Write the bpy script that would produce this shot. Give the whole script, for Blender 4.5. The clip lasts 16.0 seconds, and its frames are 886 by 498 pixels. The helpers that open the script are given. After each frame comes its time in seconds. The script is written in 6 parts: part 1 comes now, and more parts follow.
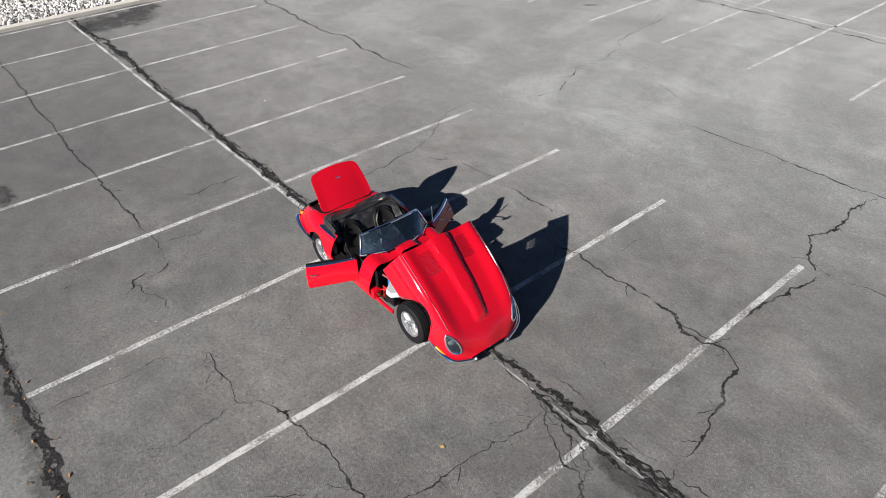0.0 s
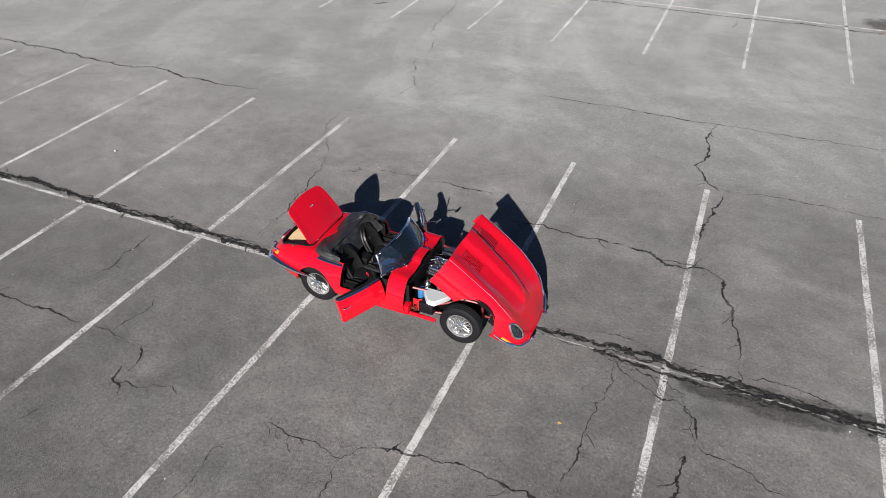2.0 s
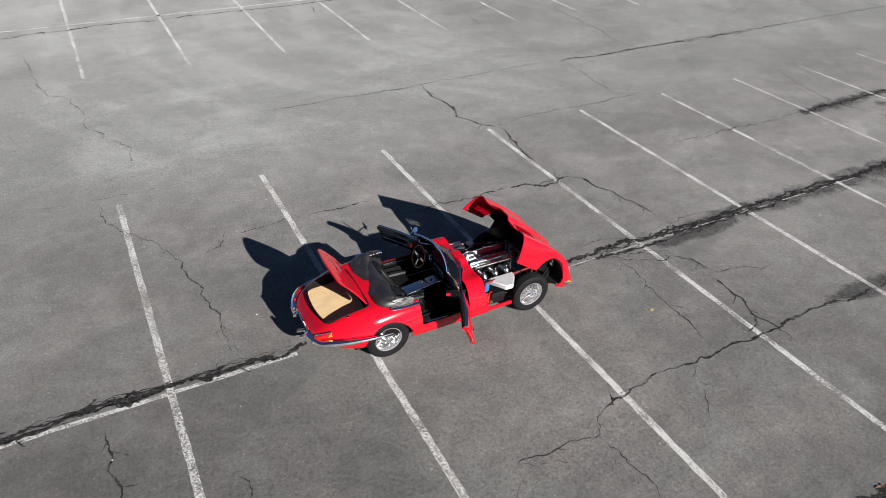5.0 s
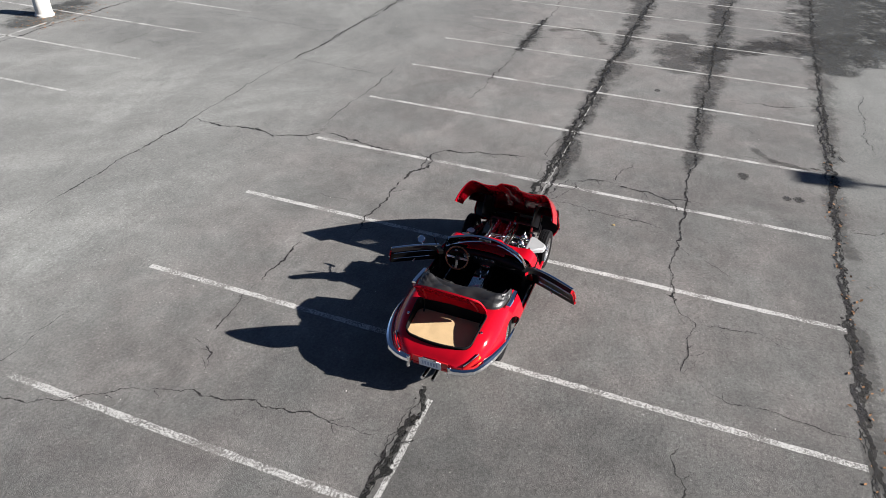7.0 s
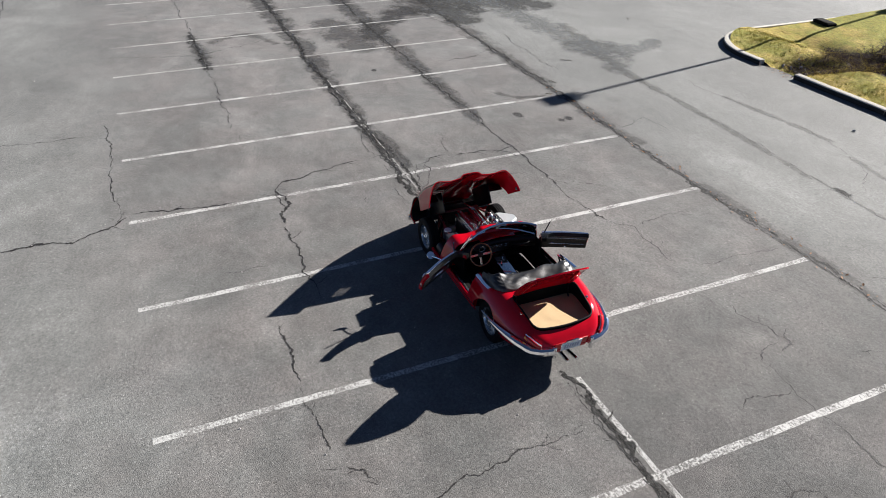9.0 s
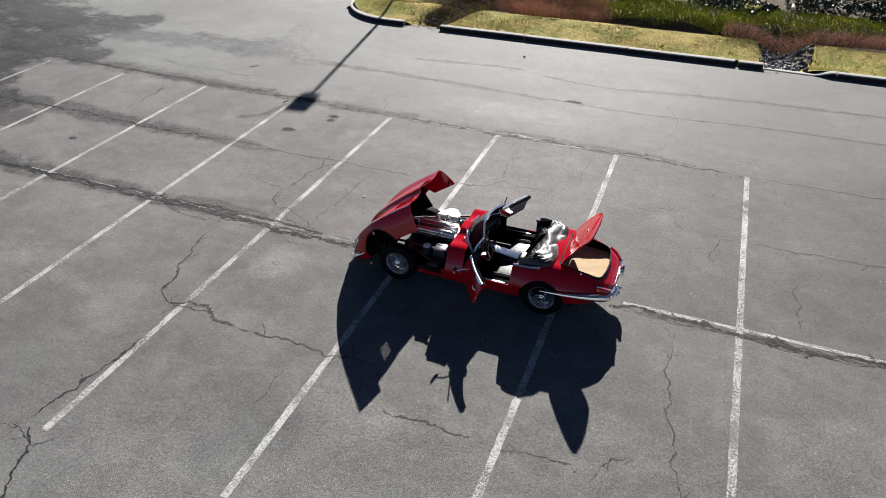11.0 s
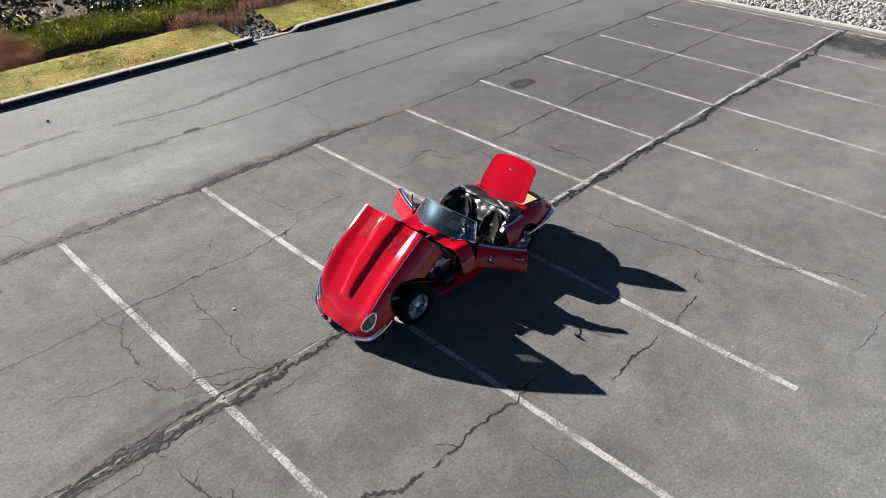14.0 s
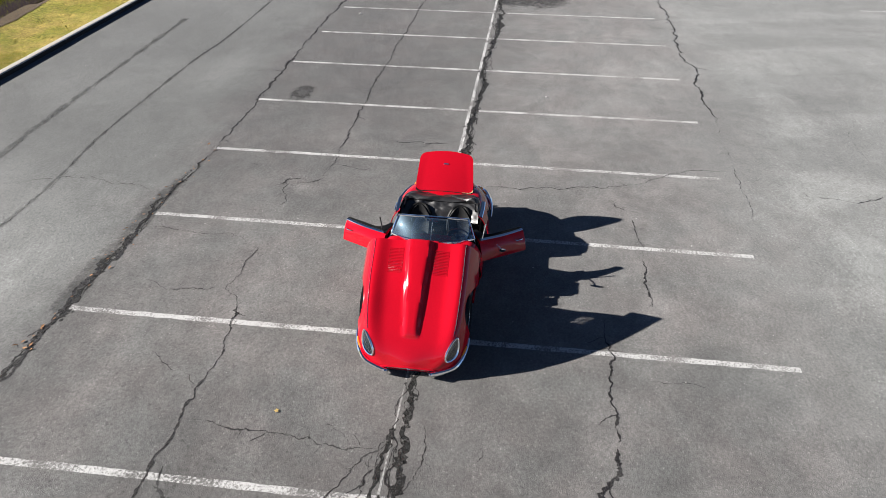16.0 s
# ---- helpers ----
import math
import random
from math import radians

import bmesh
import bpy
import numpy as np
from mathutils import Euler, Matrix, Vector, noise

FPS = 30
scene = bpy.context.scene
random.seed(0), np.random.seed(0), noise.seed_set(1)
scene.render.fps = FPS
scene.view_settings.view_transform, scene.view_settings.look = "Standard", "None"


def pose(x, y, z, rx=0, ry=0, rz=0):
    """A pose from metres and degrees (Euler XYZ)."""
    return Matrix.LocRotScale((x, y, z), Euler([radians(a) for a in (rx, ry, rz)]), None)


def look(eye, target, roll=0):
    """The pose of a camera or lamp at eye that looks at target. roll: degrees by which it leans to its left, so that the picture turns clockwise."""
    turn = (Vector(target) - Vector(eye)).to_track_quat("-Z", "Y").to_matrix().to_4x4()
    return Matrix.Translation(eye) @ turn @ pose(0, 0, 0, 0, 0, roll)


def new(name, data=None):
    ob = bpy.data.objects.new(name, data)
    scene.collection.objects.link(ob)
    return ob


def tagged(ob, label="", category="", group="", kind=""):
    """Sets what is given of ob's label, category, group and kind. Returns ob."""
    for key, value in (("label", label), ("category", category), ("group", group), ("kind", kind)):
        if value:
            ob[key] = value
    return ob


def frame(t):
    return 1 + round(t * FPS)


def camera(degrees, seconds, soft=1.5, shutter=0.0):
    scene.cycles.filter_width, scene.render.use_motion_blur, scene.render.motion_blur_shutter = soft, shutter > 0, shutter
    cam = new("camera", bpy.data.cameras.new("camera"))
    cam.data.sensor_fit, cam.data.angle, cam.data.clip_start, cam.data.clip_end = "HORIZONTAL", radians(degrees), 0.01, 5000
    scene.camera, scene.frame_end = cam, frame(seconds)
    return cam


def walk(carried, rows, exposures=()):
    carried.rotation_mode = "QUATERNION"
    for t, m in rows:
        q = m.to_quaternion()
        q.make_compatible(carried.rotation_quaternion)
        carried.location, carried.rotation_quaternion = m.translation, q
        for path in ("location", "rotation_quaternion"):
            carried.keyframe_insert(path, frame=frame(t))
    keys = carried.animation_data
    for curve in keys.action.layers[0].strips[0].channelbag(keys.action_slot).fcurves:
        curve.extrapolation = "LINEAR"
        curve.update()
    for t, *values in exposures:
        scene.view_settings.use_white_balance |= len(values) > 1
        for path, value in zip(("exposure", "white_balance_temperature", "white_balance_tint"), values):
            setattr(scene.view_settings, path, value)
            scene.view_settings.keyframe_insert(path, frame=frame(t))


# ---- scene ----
cam = camera(65.4, 16.0, soft=0.5)
# seconds, eye in metres, then heading, tilt and lean in degrees
PATH = [
    (0, 8.780, -5.057, 7.186, 51.16, -36.28, -1.45),
    (0.5, 8.111, -5.755, 7.199, 45.21, -36.39, -1.13),
    (1, 7.352, -6.462, 7.204, 38.56, -36.39, -0.83),
    (1.5, 6.468, -7.147, 7.234, 31.38, -36.40, -0.49),
    (2, 5.423, -7.719, 7.264, 23.81, -36.34, -0.06),
    (2.5, 4.249, -8.155, 7.254, 15.87, -36.18, 0.41),
    (3, 2.979, -8.485, 7.222, 7.60, -35.85, 0.83),
    (3.5, 1.573, -8.634, 7.243, -1.16, -35.66, 1.30),
    (4, 0.090, -8.536, 7.238, -10.32, -35.53, 1.80),
    (4.5, -1.377, -8.158, 7.185, -19.70, -35.33, 2.17),
    (5, -2.776, -7.493, 7.090, -29.25, -35.03, 2.34),
    (5.5, -4.079, -6.553, 6.979, -39.00, -34.69, 2.33),
    (6, -5.258, -5.367, 6.880, -49.02, -34.38, 2.21),
    (6.5, -6.271, -3.970, 6.813, -59.37, -34.18, 2.09),
    (7, -7.035, -2.394, 6.780, -70.08, -34.05, 2.05),
    (7.5, -7.413, -0.667, 6.747, -81.07, -33.85, 2.14),
    (8, -7.408, 1.120, 6.704, -92.21, -33.64, 2.17),
    (8.5, -7.130, 2.869, 6.644, -103.37, -33.42, 1.99),
    (9, -6.563, 4.506, 6.589, -114.44, -33.16, 1.62),
    (9.5, -5.671, 6.000, 6.607, -125.55, -33.12, 1.22),
    (10, -4.473, 7.299, 6.696, -136.71, -33.33, 0.88),
    (10.5, -3.031, 8.347, 6.812, -147.87, -33.67, 0.64),
    (11, -1.425, 9.088, 6.899, -158.95, -33.98, 0.45),
    (11.5, 0.262, 9.486, 6.915, -169.93, -34.11, 0.30),
    (12, 1.964, 9.533, 6.865, -180.86, -34.08, 0.13),
    (12.5, 3.648, 9.260, 6.827, -191.90, -34.07, -0.08),
    (13, 5.272, 8.669, 6.801, -203.09, -34.10, -0.25),
    (13.5, 6.752, 7.755, 6.804, -214.21, -34.20, -0.34),
    (14, 8.023, 6.573, 6.822, -225.14, -34.37, -0.32),
    (14.5, 9.045, 5.165, 6.821, -236.10, -34.46, -0.24),
    (15, 9.760, 3.639, 6.805, -246.83, -34.50, -0.13),
    (15.5, 10.137, 2.257, 6.780, -256.17, -34.48, 0.05),
    (16, 10.224, 1.278, 6.771, -262.63, -34.54, 0.13),
]
walk(cam, [(t, pose(x, y, z, 90 + tilt, 0, heading) @ pose(0, 0, 0, 0, 0, lean)) for t, x, y, z, heading, tilt, lean in PATH],
     exposures=[(0.0, 1.31), (3.5, 1.20), (7.0, 1.38), (9.0, 1.42), (12.0, 1.08), (14.5, 1.40), (16.0, 1.48)])

# ---- daylight: low winter sun in a clear sky ----
SUN_ELEVATION = 25.7
SUN_WAY = Vector((0.18, -0.984, 0.0)).normalized() * math.cos(radians(SUN_ELEVATION)) + Vector((0, 0, math.sin(radians(SUN_ELEVATION))))
sun_data = bpy.data.lights.new("sun", "SUN")
sun_data.energy, sun_data.angle, sun_data.color = 5.0, radians(0.53), (1.0, 0.95, 0.908)
sun = new("sun", sun_data)
sun.matrix_world = look(SUN_WAY * 60, (0, 0, 0))
world = bpy.data.worlds.new("sky")
scene.world = world
world.use_nodes = True
wn = world.node_tree
wn.nodes.clear()
sky = wn.nodes.new("ShaderNodeTexSky")
sky.sky_type, sky.sun_disc = "NISHITA", False
sky.sun_elevation = radians(SUN_ELEVATION)
sky.sun_rotation = math.atan2(SUN_WAY.x, SUN_WAY.y)
sky.air_density, sky.dust_density, sky.ozone_density = 0.31, 0.1, 2.0
bg = wn.nodes.new("ShaderNodeBackground")
bg.inputs["Strength"].default_value = 0.040
wo = wn.nodes.new("ShaderNodeOutputWorld")
wn.links.new(sky.outputs[0], bg.inputs[0])
wn.links.new(bg.outputs[0], wo.inputs[0])

# ---- materials ----
def material(name, colour, rough=0.5, metal=0.0, vary=0.15, scale=6.0, fine=90.0, bump=0.0, coat=0.0, rough_vary=0.1, sheen=0.0, spec=0.5):
    """A principled material whose colour, gloss and relief vary at two scales."""
    m = bpy.data.materials.new(name)
    m.use_nodes = True
    nt = m.node_tree
    b = nt.nodes["Principled BSDF"]
    tc = nt.nodes.new("ShaderNodeTexCoord")
    n1, n2 = nt.nodes.new("ShaderNodeTexNoise"), nt.nodes.new("ShaderNodeTexNoise")
    for n, s, d in ((n1, scale, 4.0), (n2, fine, 2.0)):
        n.inputs["Scale"].default_value, n.inputs["Detail"].default_value = s, d
        nt.links.new(tc.outputs["Object"], n.inputs["Vector"])
    add = nt.nodes.new("ShaderNodeMath")
    add.operation = "ADD"
    nt.links.new(n1.outputs[0], add.inputs[0])
    nt.links.new(n2.outputs[0], add.inputs[1])
    ramp = nt.nodes.new("ShaderNodeMapRange")
    ramp.inputs["From Min"].default_value, ramp.inputs["From Max"].default_value = 0.65, 1.35
    ramp.inputs["To Min"].default_value, ramp.inputs["To Max"].default_value = 1 - vary, 1 + vary
    nt.links.new(add.outputs[0], ramp.inputs["Value"])
    mul = nt.nodes.new("ShaderNodeVectorMath")
    mul.operation = "SCALE"
    mul.inputs[0].default_value = colour[:3]
    nt.links.new(ramp.outputs[0], mul.inputs["Scale"])
    nt.links.new(mul.outputs[0], b.inputs["Base Color"])
    rr = nt.nodes.new("ShaderNodeMapRange")
    rr.inputs["From Min"].default_value, rr.inputs["From Max"].default_value = 0.65, 1.35
    rr.inputs["To Min"].default_value, rr.inputs["To Max"].default_value = max(0.02, rough - rough_vary / 2), min(1.0, rough + rough_vary / 2)
    nt.links.new(add.outputs[0], rr.inputs["Value"])
    nt.links.new(rr.outputs[0], b.inputs["Roughness"])
    b.inputs["Metallic"].default_value = metal
    b.inputs["Specular IOR Level"].default_value = spec
    b.inputs["Coat Weight"].default_value = coat
    b.inputs["Coat Roughness"].default_value = 0.03
    b.inputs["Sheen Weight"].default_value = sheen
    if bump:
        bp = nt.nodes.new("ShaderNodeBump")
        bp.inputs["Strength"].default_value, bp.inputs["Distance"].default_value = 0.6, bump
        nt.links.new(add.outputs[0], bp.inputs["Height"])
        nt.links.new(bp.outputs[0], b.inputs["Normal"])
    return m


def glass(name, tint, rough=0.0, thin=0.97, dust=0.04):
    """Thin clear glazing with a film of dust and a painted blue sky reflection: mostly let through, the rest mirrored
    by Fresnel gloss.
    """
    m = bpy.data.materials.new(name)
    m.use_nodes = True
    nt = m.node_tree
    nt.nodes.remove(nt.nodes["Principled BSDF"])
    out = nt.nodes["Material Output"]
    tr, gl, mix, fr = (nt.nodes.new(k) for k in ("ShaderNodeBsdfTransparent", "ShaderNodeBsdfGlossy", "ShaderNodeMixShader", "ShaderNodeFresnel"))
    tr.inputs[0].default_value = (*[c * thin for c in tint], 1)
    gl.inputs["Roughness"].default_value = rough
    fr.inputs["IOR"].default_value = 2.0
    nt.links.new(fr.outputs[0], mix.inputs[0])
    film, dust_and_sky = nt.nodes.new("ShaderNodeBsdfTranslucent"), nt.nodes.new("ShaderNodeMixShader")
    film.inputs[0].default_value = (0.50, 0.74, 0.90, 1)
    dust_and_sky.inputs[0].default_value = dust
    nt.links.new(tr.outputs[0], dust_and_sky.inputs[1])
    haze, both = nt.nodes.new("ShaderNodeBsdfGlossy"), nt.nodes.new("ShaderNodeAddShader")
    haze.inputs[0].default_value = (0.55, 0.80, 1.0, 1)
    haze.inputs["Roughness"].default_value = 0.40
    # blue diffuse colour that paints the sky's reflection onto the pane
    sky_veil, veil = nt.nodes.new("ShaderNodeBsdfDiffuse"), nt.nodes.new("ShaderNodeMixShader")
    sky_veil.inputs[0].default_value = (0.40, 0.70, 1.0, 1)
    veil.inputs[0].default_value = 0.55
    nt.links.new(film.outputs[0], veil.inputs[1])
    nt.links.new(sky_veil.outputs[0], veil.inputs[2])
    nt.links.new(veil.outputs[0], both.inputs[0])
    nt.links.new(haze.outputs[0], both.inputs[1])
    nt.links.new(both.outputs[0], dust_and_sky.inputs[2])
    nt.links.new(dust_and_sky.outputs[0], mix.inputs[1])
    nt.links.new(gl.outputs[0], mix.inputs[2])
    nt.links.new(mix.outputs[0], out.inputs[0])
    return m


class Net:
    """Short-hand for wiring the ground materials."""

    def __init__(self, name):
        self.m = bpy.data.materials.new(name)
        self.m.use_nodes = True
        self.t = self.m.node_tree
        self.b = self.t.nodes["Principled BSDF"]
        self.pos = self.t.nodes.new("ShaderNodeNewGeometry").outputs["Position"]

    def put(self, socket, value):
        if isinstance(value, bpy.types.NodeSocket):
            self.t.links.new(value, socket)
        else:
            socket.default_value = value

    def noise(self, scale, detail=4.0, rough=0.55, at=None, distort=0.0, stretch=None):
        n = self.t.nodes.new("ShaderNodeTexNoise")
        n.inputs["Scale"].default_value, n.inputs["Detail"].default_value = scale, detail
        n.inputs["Roughness"].default_value, n.inputs["Distortion"].default_value = rough, distort
        v = at or self.pos
        if stretch:
            mp = self.t.nodes.new("ShaderNodeMapping")
            mp.inputs["Scale"].default_value = stretch
            self.put(mp.inputs["Vector"], v)
            v = mp.outputs[0]
        self.put(n.inputs["Vector"], v)
        return n.outputs[0]

    def cells(self, scale, feature="F1"):
        n = self.t.nodes.new("ShaderNodeTexVoronoi")
        n.feature = feature
        n.inputs["Scale"].default_value = scale
        self.put(n.inputs["Vector"], self.pos)
        return n

    def math(self, op, a, b=0.0, c=0.0, clamp=False):
        n = self.t.nodes.new("ShaderNodeMath")
        n.operation, n.use_clamp = op, clamp
        for s, v in zip(n.inputs, (a, b, c)):
            self.put(s, v)
        return n.outputs[0]

    def ramp(self, value, lo, hi, to_lo=0.0, to_hi=1.0):
        n = self.t.nodes.new("ShaderNodeMapRange")
        n.interpolation_type = "SMOOTHSTEP"
        for s, v in zip(n.inputs, (value, lo, hi, to_lo, to_hi)):
            self.put(s, v)
        return n.outputs[0]

    def mix(self, fac, a, b):
        n = self.t.nodes.new("ShaderNodeMix")
        n.data_type = "RGBA"
        self.put(n.inputs[0], fac)
        self.put(n.inputs[6], a if isinstance(a, bpy.types.NodeSocket) else (*a, 1))
        self.put(n.inputs[7], b if isinstance(b, bpy.types.NodeSocket) else (*b, 1))
        return n.outputs[2]

    def scale(self, colour, k):
        n = self.t.nodes.new("ShaderNodeVectorMath")
        n.operation = "SCALE"
        self.put(n.inputs[0], colour)
        self.put(n.inputs["Scale"], k)
        return n.outputs[0]

    def axis(self, i):
        n = self.t.nodes.new("ShaderNodeSeparateXYZ")
        self.put(n.inputs[0], self.pos)
        return n.outputs[i]

    def done(self, colour, rough, height=None, distance=0.01, strength=0.7, dust=0.0):
        self.put(self.b.inputs["Base Color"], colour)
        self.put(self.b.inputs["Roughness"], rough)
        self.b.inputs["Diffuse Roughness"].default_value = 0.0
        self.b.inputs["Specular IOR Level"].default_value = 0.32
        self.b.inputs["Sheen Weight"].default_value, self.b.inputs["Sheen Roughness"].default_value = dust, 0.5
        if height is not None:
            bp = self.t.nodes.new("ShaderNodeBump")
            bp.inputs["Strength"].default_value, bp.inputs["Distance"].default_value = strength, distance
            self.put(bp.inputs["Height"], height)
            self.put(self.b.inputs["Normal"], bp.outputs[0])
        return self.m


def asphalt_colour(n):
    """Weathered asphalt: aggregate, mottling, cloudy wear and pale sweeps; the driving lanes are bleached paler than the bays."""
    grain = n.noise(75.0, 3.0, 0.7)
    stones = n.cells(140.0).outputs["Distance"]
    mottle = n.noise(2.6, 6.0, 0.68)
    cloud = n.noise(0.9, 4.0, 0.55, distort=0.7, stretch=(0.8, 1.0, 1.0))
    sweep = n.noise(0.26, 4.0, 0.5, distort=0.8, stretch=(0.7, 1.0, 1.0))
    # tracks of cars that swing out of the opposite row, rubbed into the lane
    dx, dy = n.math("SUBTRACT", n.axis(0), 12.0), n.math("SUBTRACT", n.axis(1), 15.6)
    away = n.math("SQRT", n.math("ADD", n.math("MULTIPLY", dx, dx), n.math("MULTIPLY", dy, dy)))
    ring = n.t.nodes.new("ShaderNodeCombineXYZ")
    n.put(ring.inputs[0], away)
    n.put(ring.inputs[1], n.math("MULTIPLY", n.math("ARCTAN2", dy, dx), 3.0))
    tracks = n.noise(0.75, 3.0, 0.5, at=ring.outputs[0], distort=0.5)
    broad = n.noise(0.11, 3.0, 0.5, distort=0.4)
    y = n.math("ADD", n.axis(1), n.math("MULTIPLY", n.math("SUBTRACT", n.noise(0.5, 3.0), 0.5), 3.0))
    lane = n.math("MAXIMUM", n.ramp(y, 3.4, 7.6, 0.0, 0.85), n.ramp(y, -5.2, -6.6, 0.0, 0.9))
    calm = n.math("SUBTRACT", 1.0, n.math("MULTIPLY", lane, 0.6))
    k = n.math("ADD", n.math("ADD", 1.0, n.math("MULTIPLY", n.ramp(mottle, 0.28, 0.72, -0.16, 0.14), calm)), n.ramp(sweep, 0.32, 0.70, -0.13, 0.16))
    k = n.math("MULTIPLY", k, n.ramp(broad, 0.30, 0.70, 0.90, 1.10))
    # broad ramps by position: darker towards -y, towards -x and towards +x +y
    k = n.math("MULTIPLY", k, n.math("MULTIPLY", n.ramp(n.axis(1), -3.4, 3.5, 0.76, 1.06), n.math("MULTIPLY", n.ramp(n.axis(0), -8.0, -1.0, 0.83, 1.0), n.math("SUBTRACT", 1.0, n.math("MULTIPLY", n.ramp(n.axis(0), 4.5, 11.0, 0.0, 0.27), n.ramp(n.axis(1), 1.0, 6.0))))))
    k = n.math("MULTIPLY", k, n.math("ADD", 1.0, n.math("MULTIPLY", n.ramp(cloud, 0.30, 0.72, -0.15, 0.17), calm)))
    k = n.math("MULTIPLY", k, n.ramp(grain, 0.3, 0.72, 0.74, 1.24))
    k = n.math("MULTIPLY", k, n.ramp(n.noise(24.0, 4.0, 0.72), 0.3, 0.7, 0.74, 1.26))
    k = n.math("MULTIPLY", k, n.ramp(stones, 0.05, 0.7, 1.15, 0.88))
    scuff = n.noise(4.2, 5.0, 0.7, distort=1.2, stretch=(0.8, 1.0, 1.0))
    k = n.math("MULTIPLY", k, n.ramp(scuff, 0.32, 0.68, 0.94, 1.07))
    # single pale stones and dark pits in the worn surface
    speck = n.cells(26.0)
    k = n.math("MULTIPLY", k, n.math("ADD", 1.0, n.math("MULTIPLY", n.ramp(speck.outputs["Distance"], 0.32, 0.14), n.ramp(n.math("FRACT", n.math("MULTIPLY", speck.outputs["Color"], 7.3)), 0.72, 0.95, 0.0, 0.9))))
    k = n.math("MULTIPLY", k, n.ramp(n.noise(9.0, 5.0, 0.8), 0.26, 0.42, 0.74, 1.0))
    k = n.math("MULTIPLY", k, n.math("ADD", 1.0, n.math("MULTIPLY", lane, 0.42)))
    k = n.math("MULTIPLY", k, n.math("ADD", 1.0, n.math("MULTIPLY", n.ramp(tracks, 0.34, 0.66, -0.13, 0.13), n.ramp(n.axis(1), 5.0, 8.0))))
    # the bays on the sun side are coarser and pitted
    pits = n.math("MULTIPLY", n.ramp(n.noise(15.0, 5.0, 0.8), 0.50, 0.34), n.ramp(n.axis(1), 0.5, -2.0, 0.0, 0.42))
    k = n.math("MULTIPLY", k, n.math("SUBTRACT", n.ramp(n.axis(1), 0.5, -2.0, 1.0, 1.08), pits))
    # darker once more where -x and -y meet
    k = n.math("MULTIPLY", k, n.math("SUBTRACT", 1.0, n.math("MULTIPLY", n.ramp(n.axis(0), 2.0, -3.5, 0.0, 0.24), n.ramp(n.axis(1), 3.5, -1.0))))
    # a few pale, dusty patches and darker oil-soaked ones
    pale = n.ramp(n.noise(0.9, 4.0, 0.55, distort=0.5), 0.58, 0.74)
    oil = n.ramp(n.noise(0.55, 5.0, 0.6, distort=1.0), 0.34, 0.22)
    tone = n.mix(n.ramp(n.noise(0.8, 4.0, 0.6), 0.3, 0.7), (0.132, 0.133, 0.127), (0.146, 0.137, 0.130))
    tone = n.mix(lane, tone, (0.134, 0.139, 0.132))
    k = n.math("MULTIPLY", k, n.math("ADD", 1.0, n.math("MULTIPLY", pale, n.math("SUBTRACT", 0.25, n.math("MULTIPLY", lane, 0.17)))))
    k = n.math("MULTIPLY", k, n.math("SUBTRACT", 1.0, n.math("MULTIPLY", oil, 0.3)))
    return n.scale(tone, k), grain, stones


n = Net("weathered_asphalt")
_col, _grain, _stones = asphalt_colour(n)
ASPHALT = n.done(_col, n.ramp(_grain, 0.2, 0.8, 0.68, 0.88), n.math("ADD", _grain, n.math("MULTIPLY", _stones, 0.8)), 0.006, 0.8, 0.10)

n = Net("worn_line_paint")
_col, _grain, _stones = asphalt_colour(n)
_wear = n.math("ADD", n.math("MULTIPLY", n.noise(30.0, 4.0, 0.8), 0.75), n.math("MULTIPLY", n.noise(1.6, 4.0, 0.6), 0.42))
_keep = n.ramp(_wear, 0.65, 0.52, 0.05, 0.95)
_paint = n.scale(n.mix(n.noise(9.0, 3.0), (0.58, 0.58, 0.56), (0.42, 0.42, 0.41)), n.ramp(_grain, 0.3, 0.7, 0.82, 1.08))
PAINT = n.done(n.mix(_keep, _col, _paint), n.ramp(_keep, 0, 1, 0.9, 0.7), n.math("ADD", _grain, n.math("MULTIPLY", _stones, 0.8)), 0.004, 0.7, 0.10)

n = Net("faded_line_paint")
_col, _grain, _stones = asphalt_colour(n)
_wear = n.math("ADD", n.math("MULTIPLY", n.noise(24.0, 4.0, 0.75), 0.75), n.math("MULTIPLY", n.noise(1.5, 3.0), 0.5))
_keep = n.ramp(_wear, 0.72, 0.55, 0.0, 0.7)
PAINT_FADED = n.done(n.mix(_keep, _col, (0.44, 0.44, 0.42)), 0.85, n.math("ADD", _grain, n.math("MULTIPLY", _stones, 0.8)), 0.004, 0.7, 0.10)

n = Net("open_crack")
n.put(n.b.inputs["Alpha"], n.math("MULTIPLY", n.ramp(n.noise(1.6, 3.0), 0.34, 0.56, 0.45, 1.0), n.ramp(n.noise(22.0, 3.0), 0.3, 0.5, 0.55, 1.0)))
CRACK = n.done(n.scale((0.011, 0.010, 0.010), n.ramp(n.noise(30.0), 0.3, 0.7, 0.5, 2.4)), 0.62, n.noise(60.0), 0.02)
n = Net("crumbled_seam")
_g = n.noise(46.0, 4.0, 0.8)
n.put(n.b.inputs["Alpha"], n.math("MULTIPLY", n.ramp(n.noise(10.0, 5.0, 0.8), 0.34, 0.52, 0.2, 1.0), n.ramp(n.noise(1.3, 3.0), 0.34, 0.6, 0.8, 1.0)))
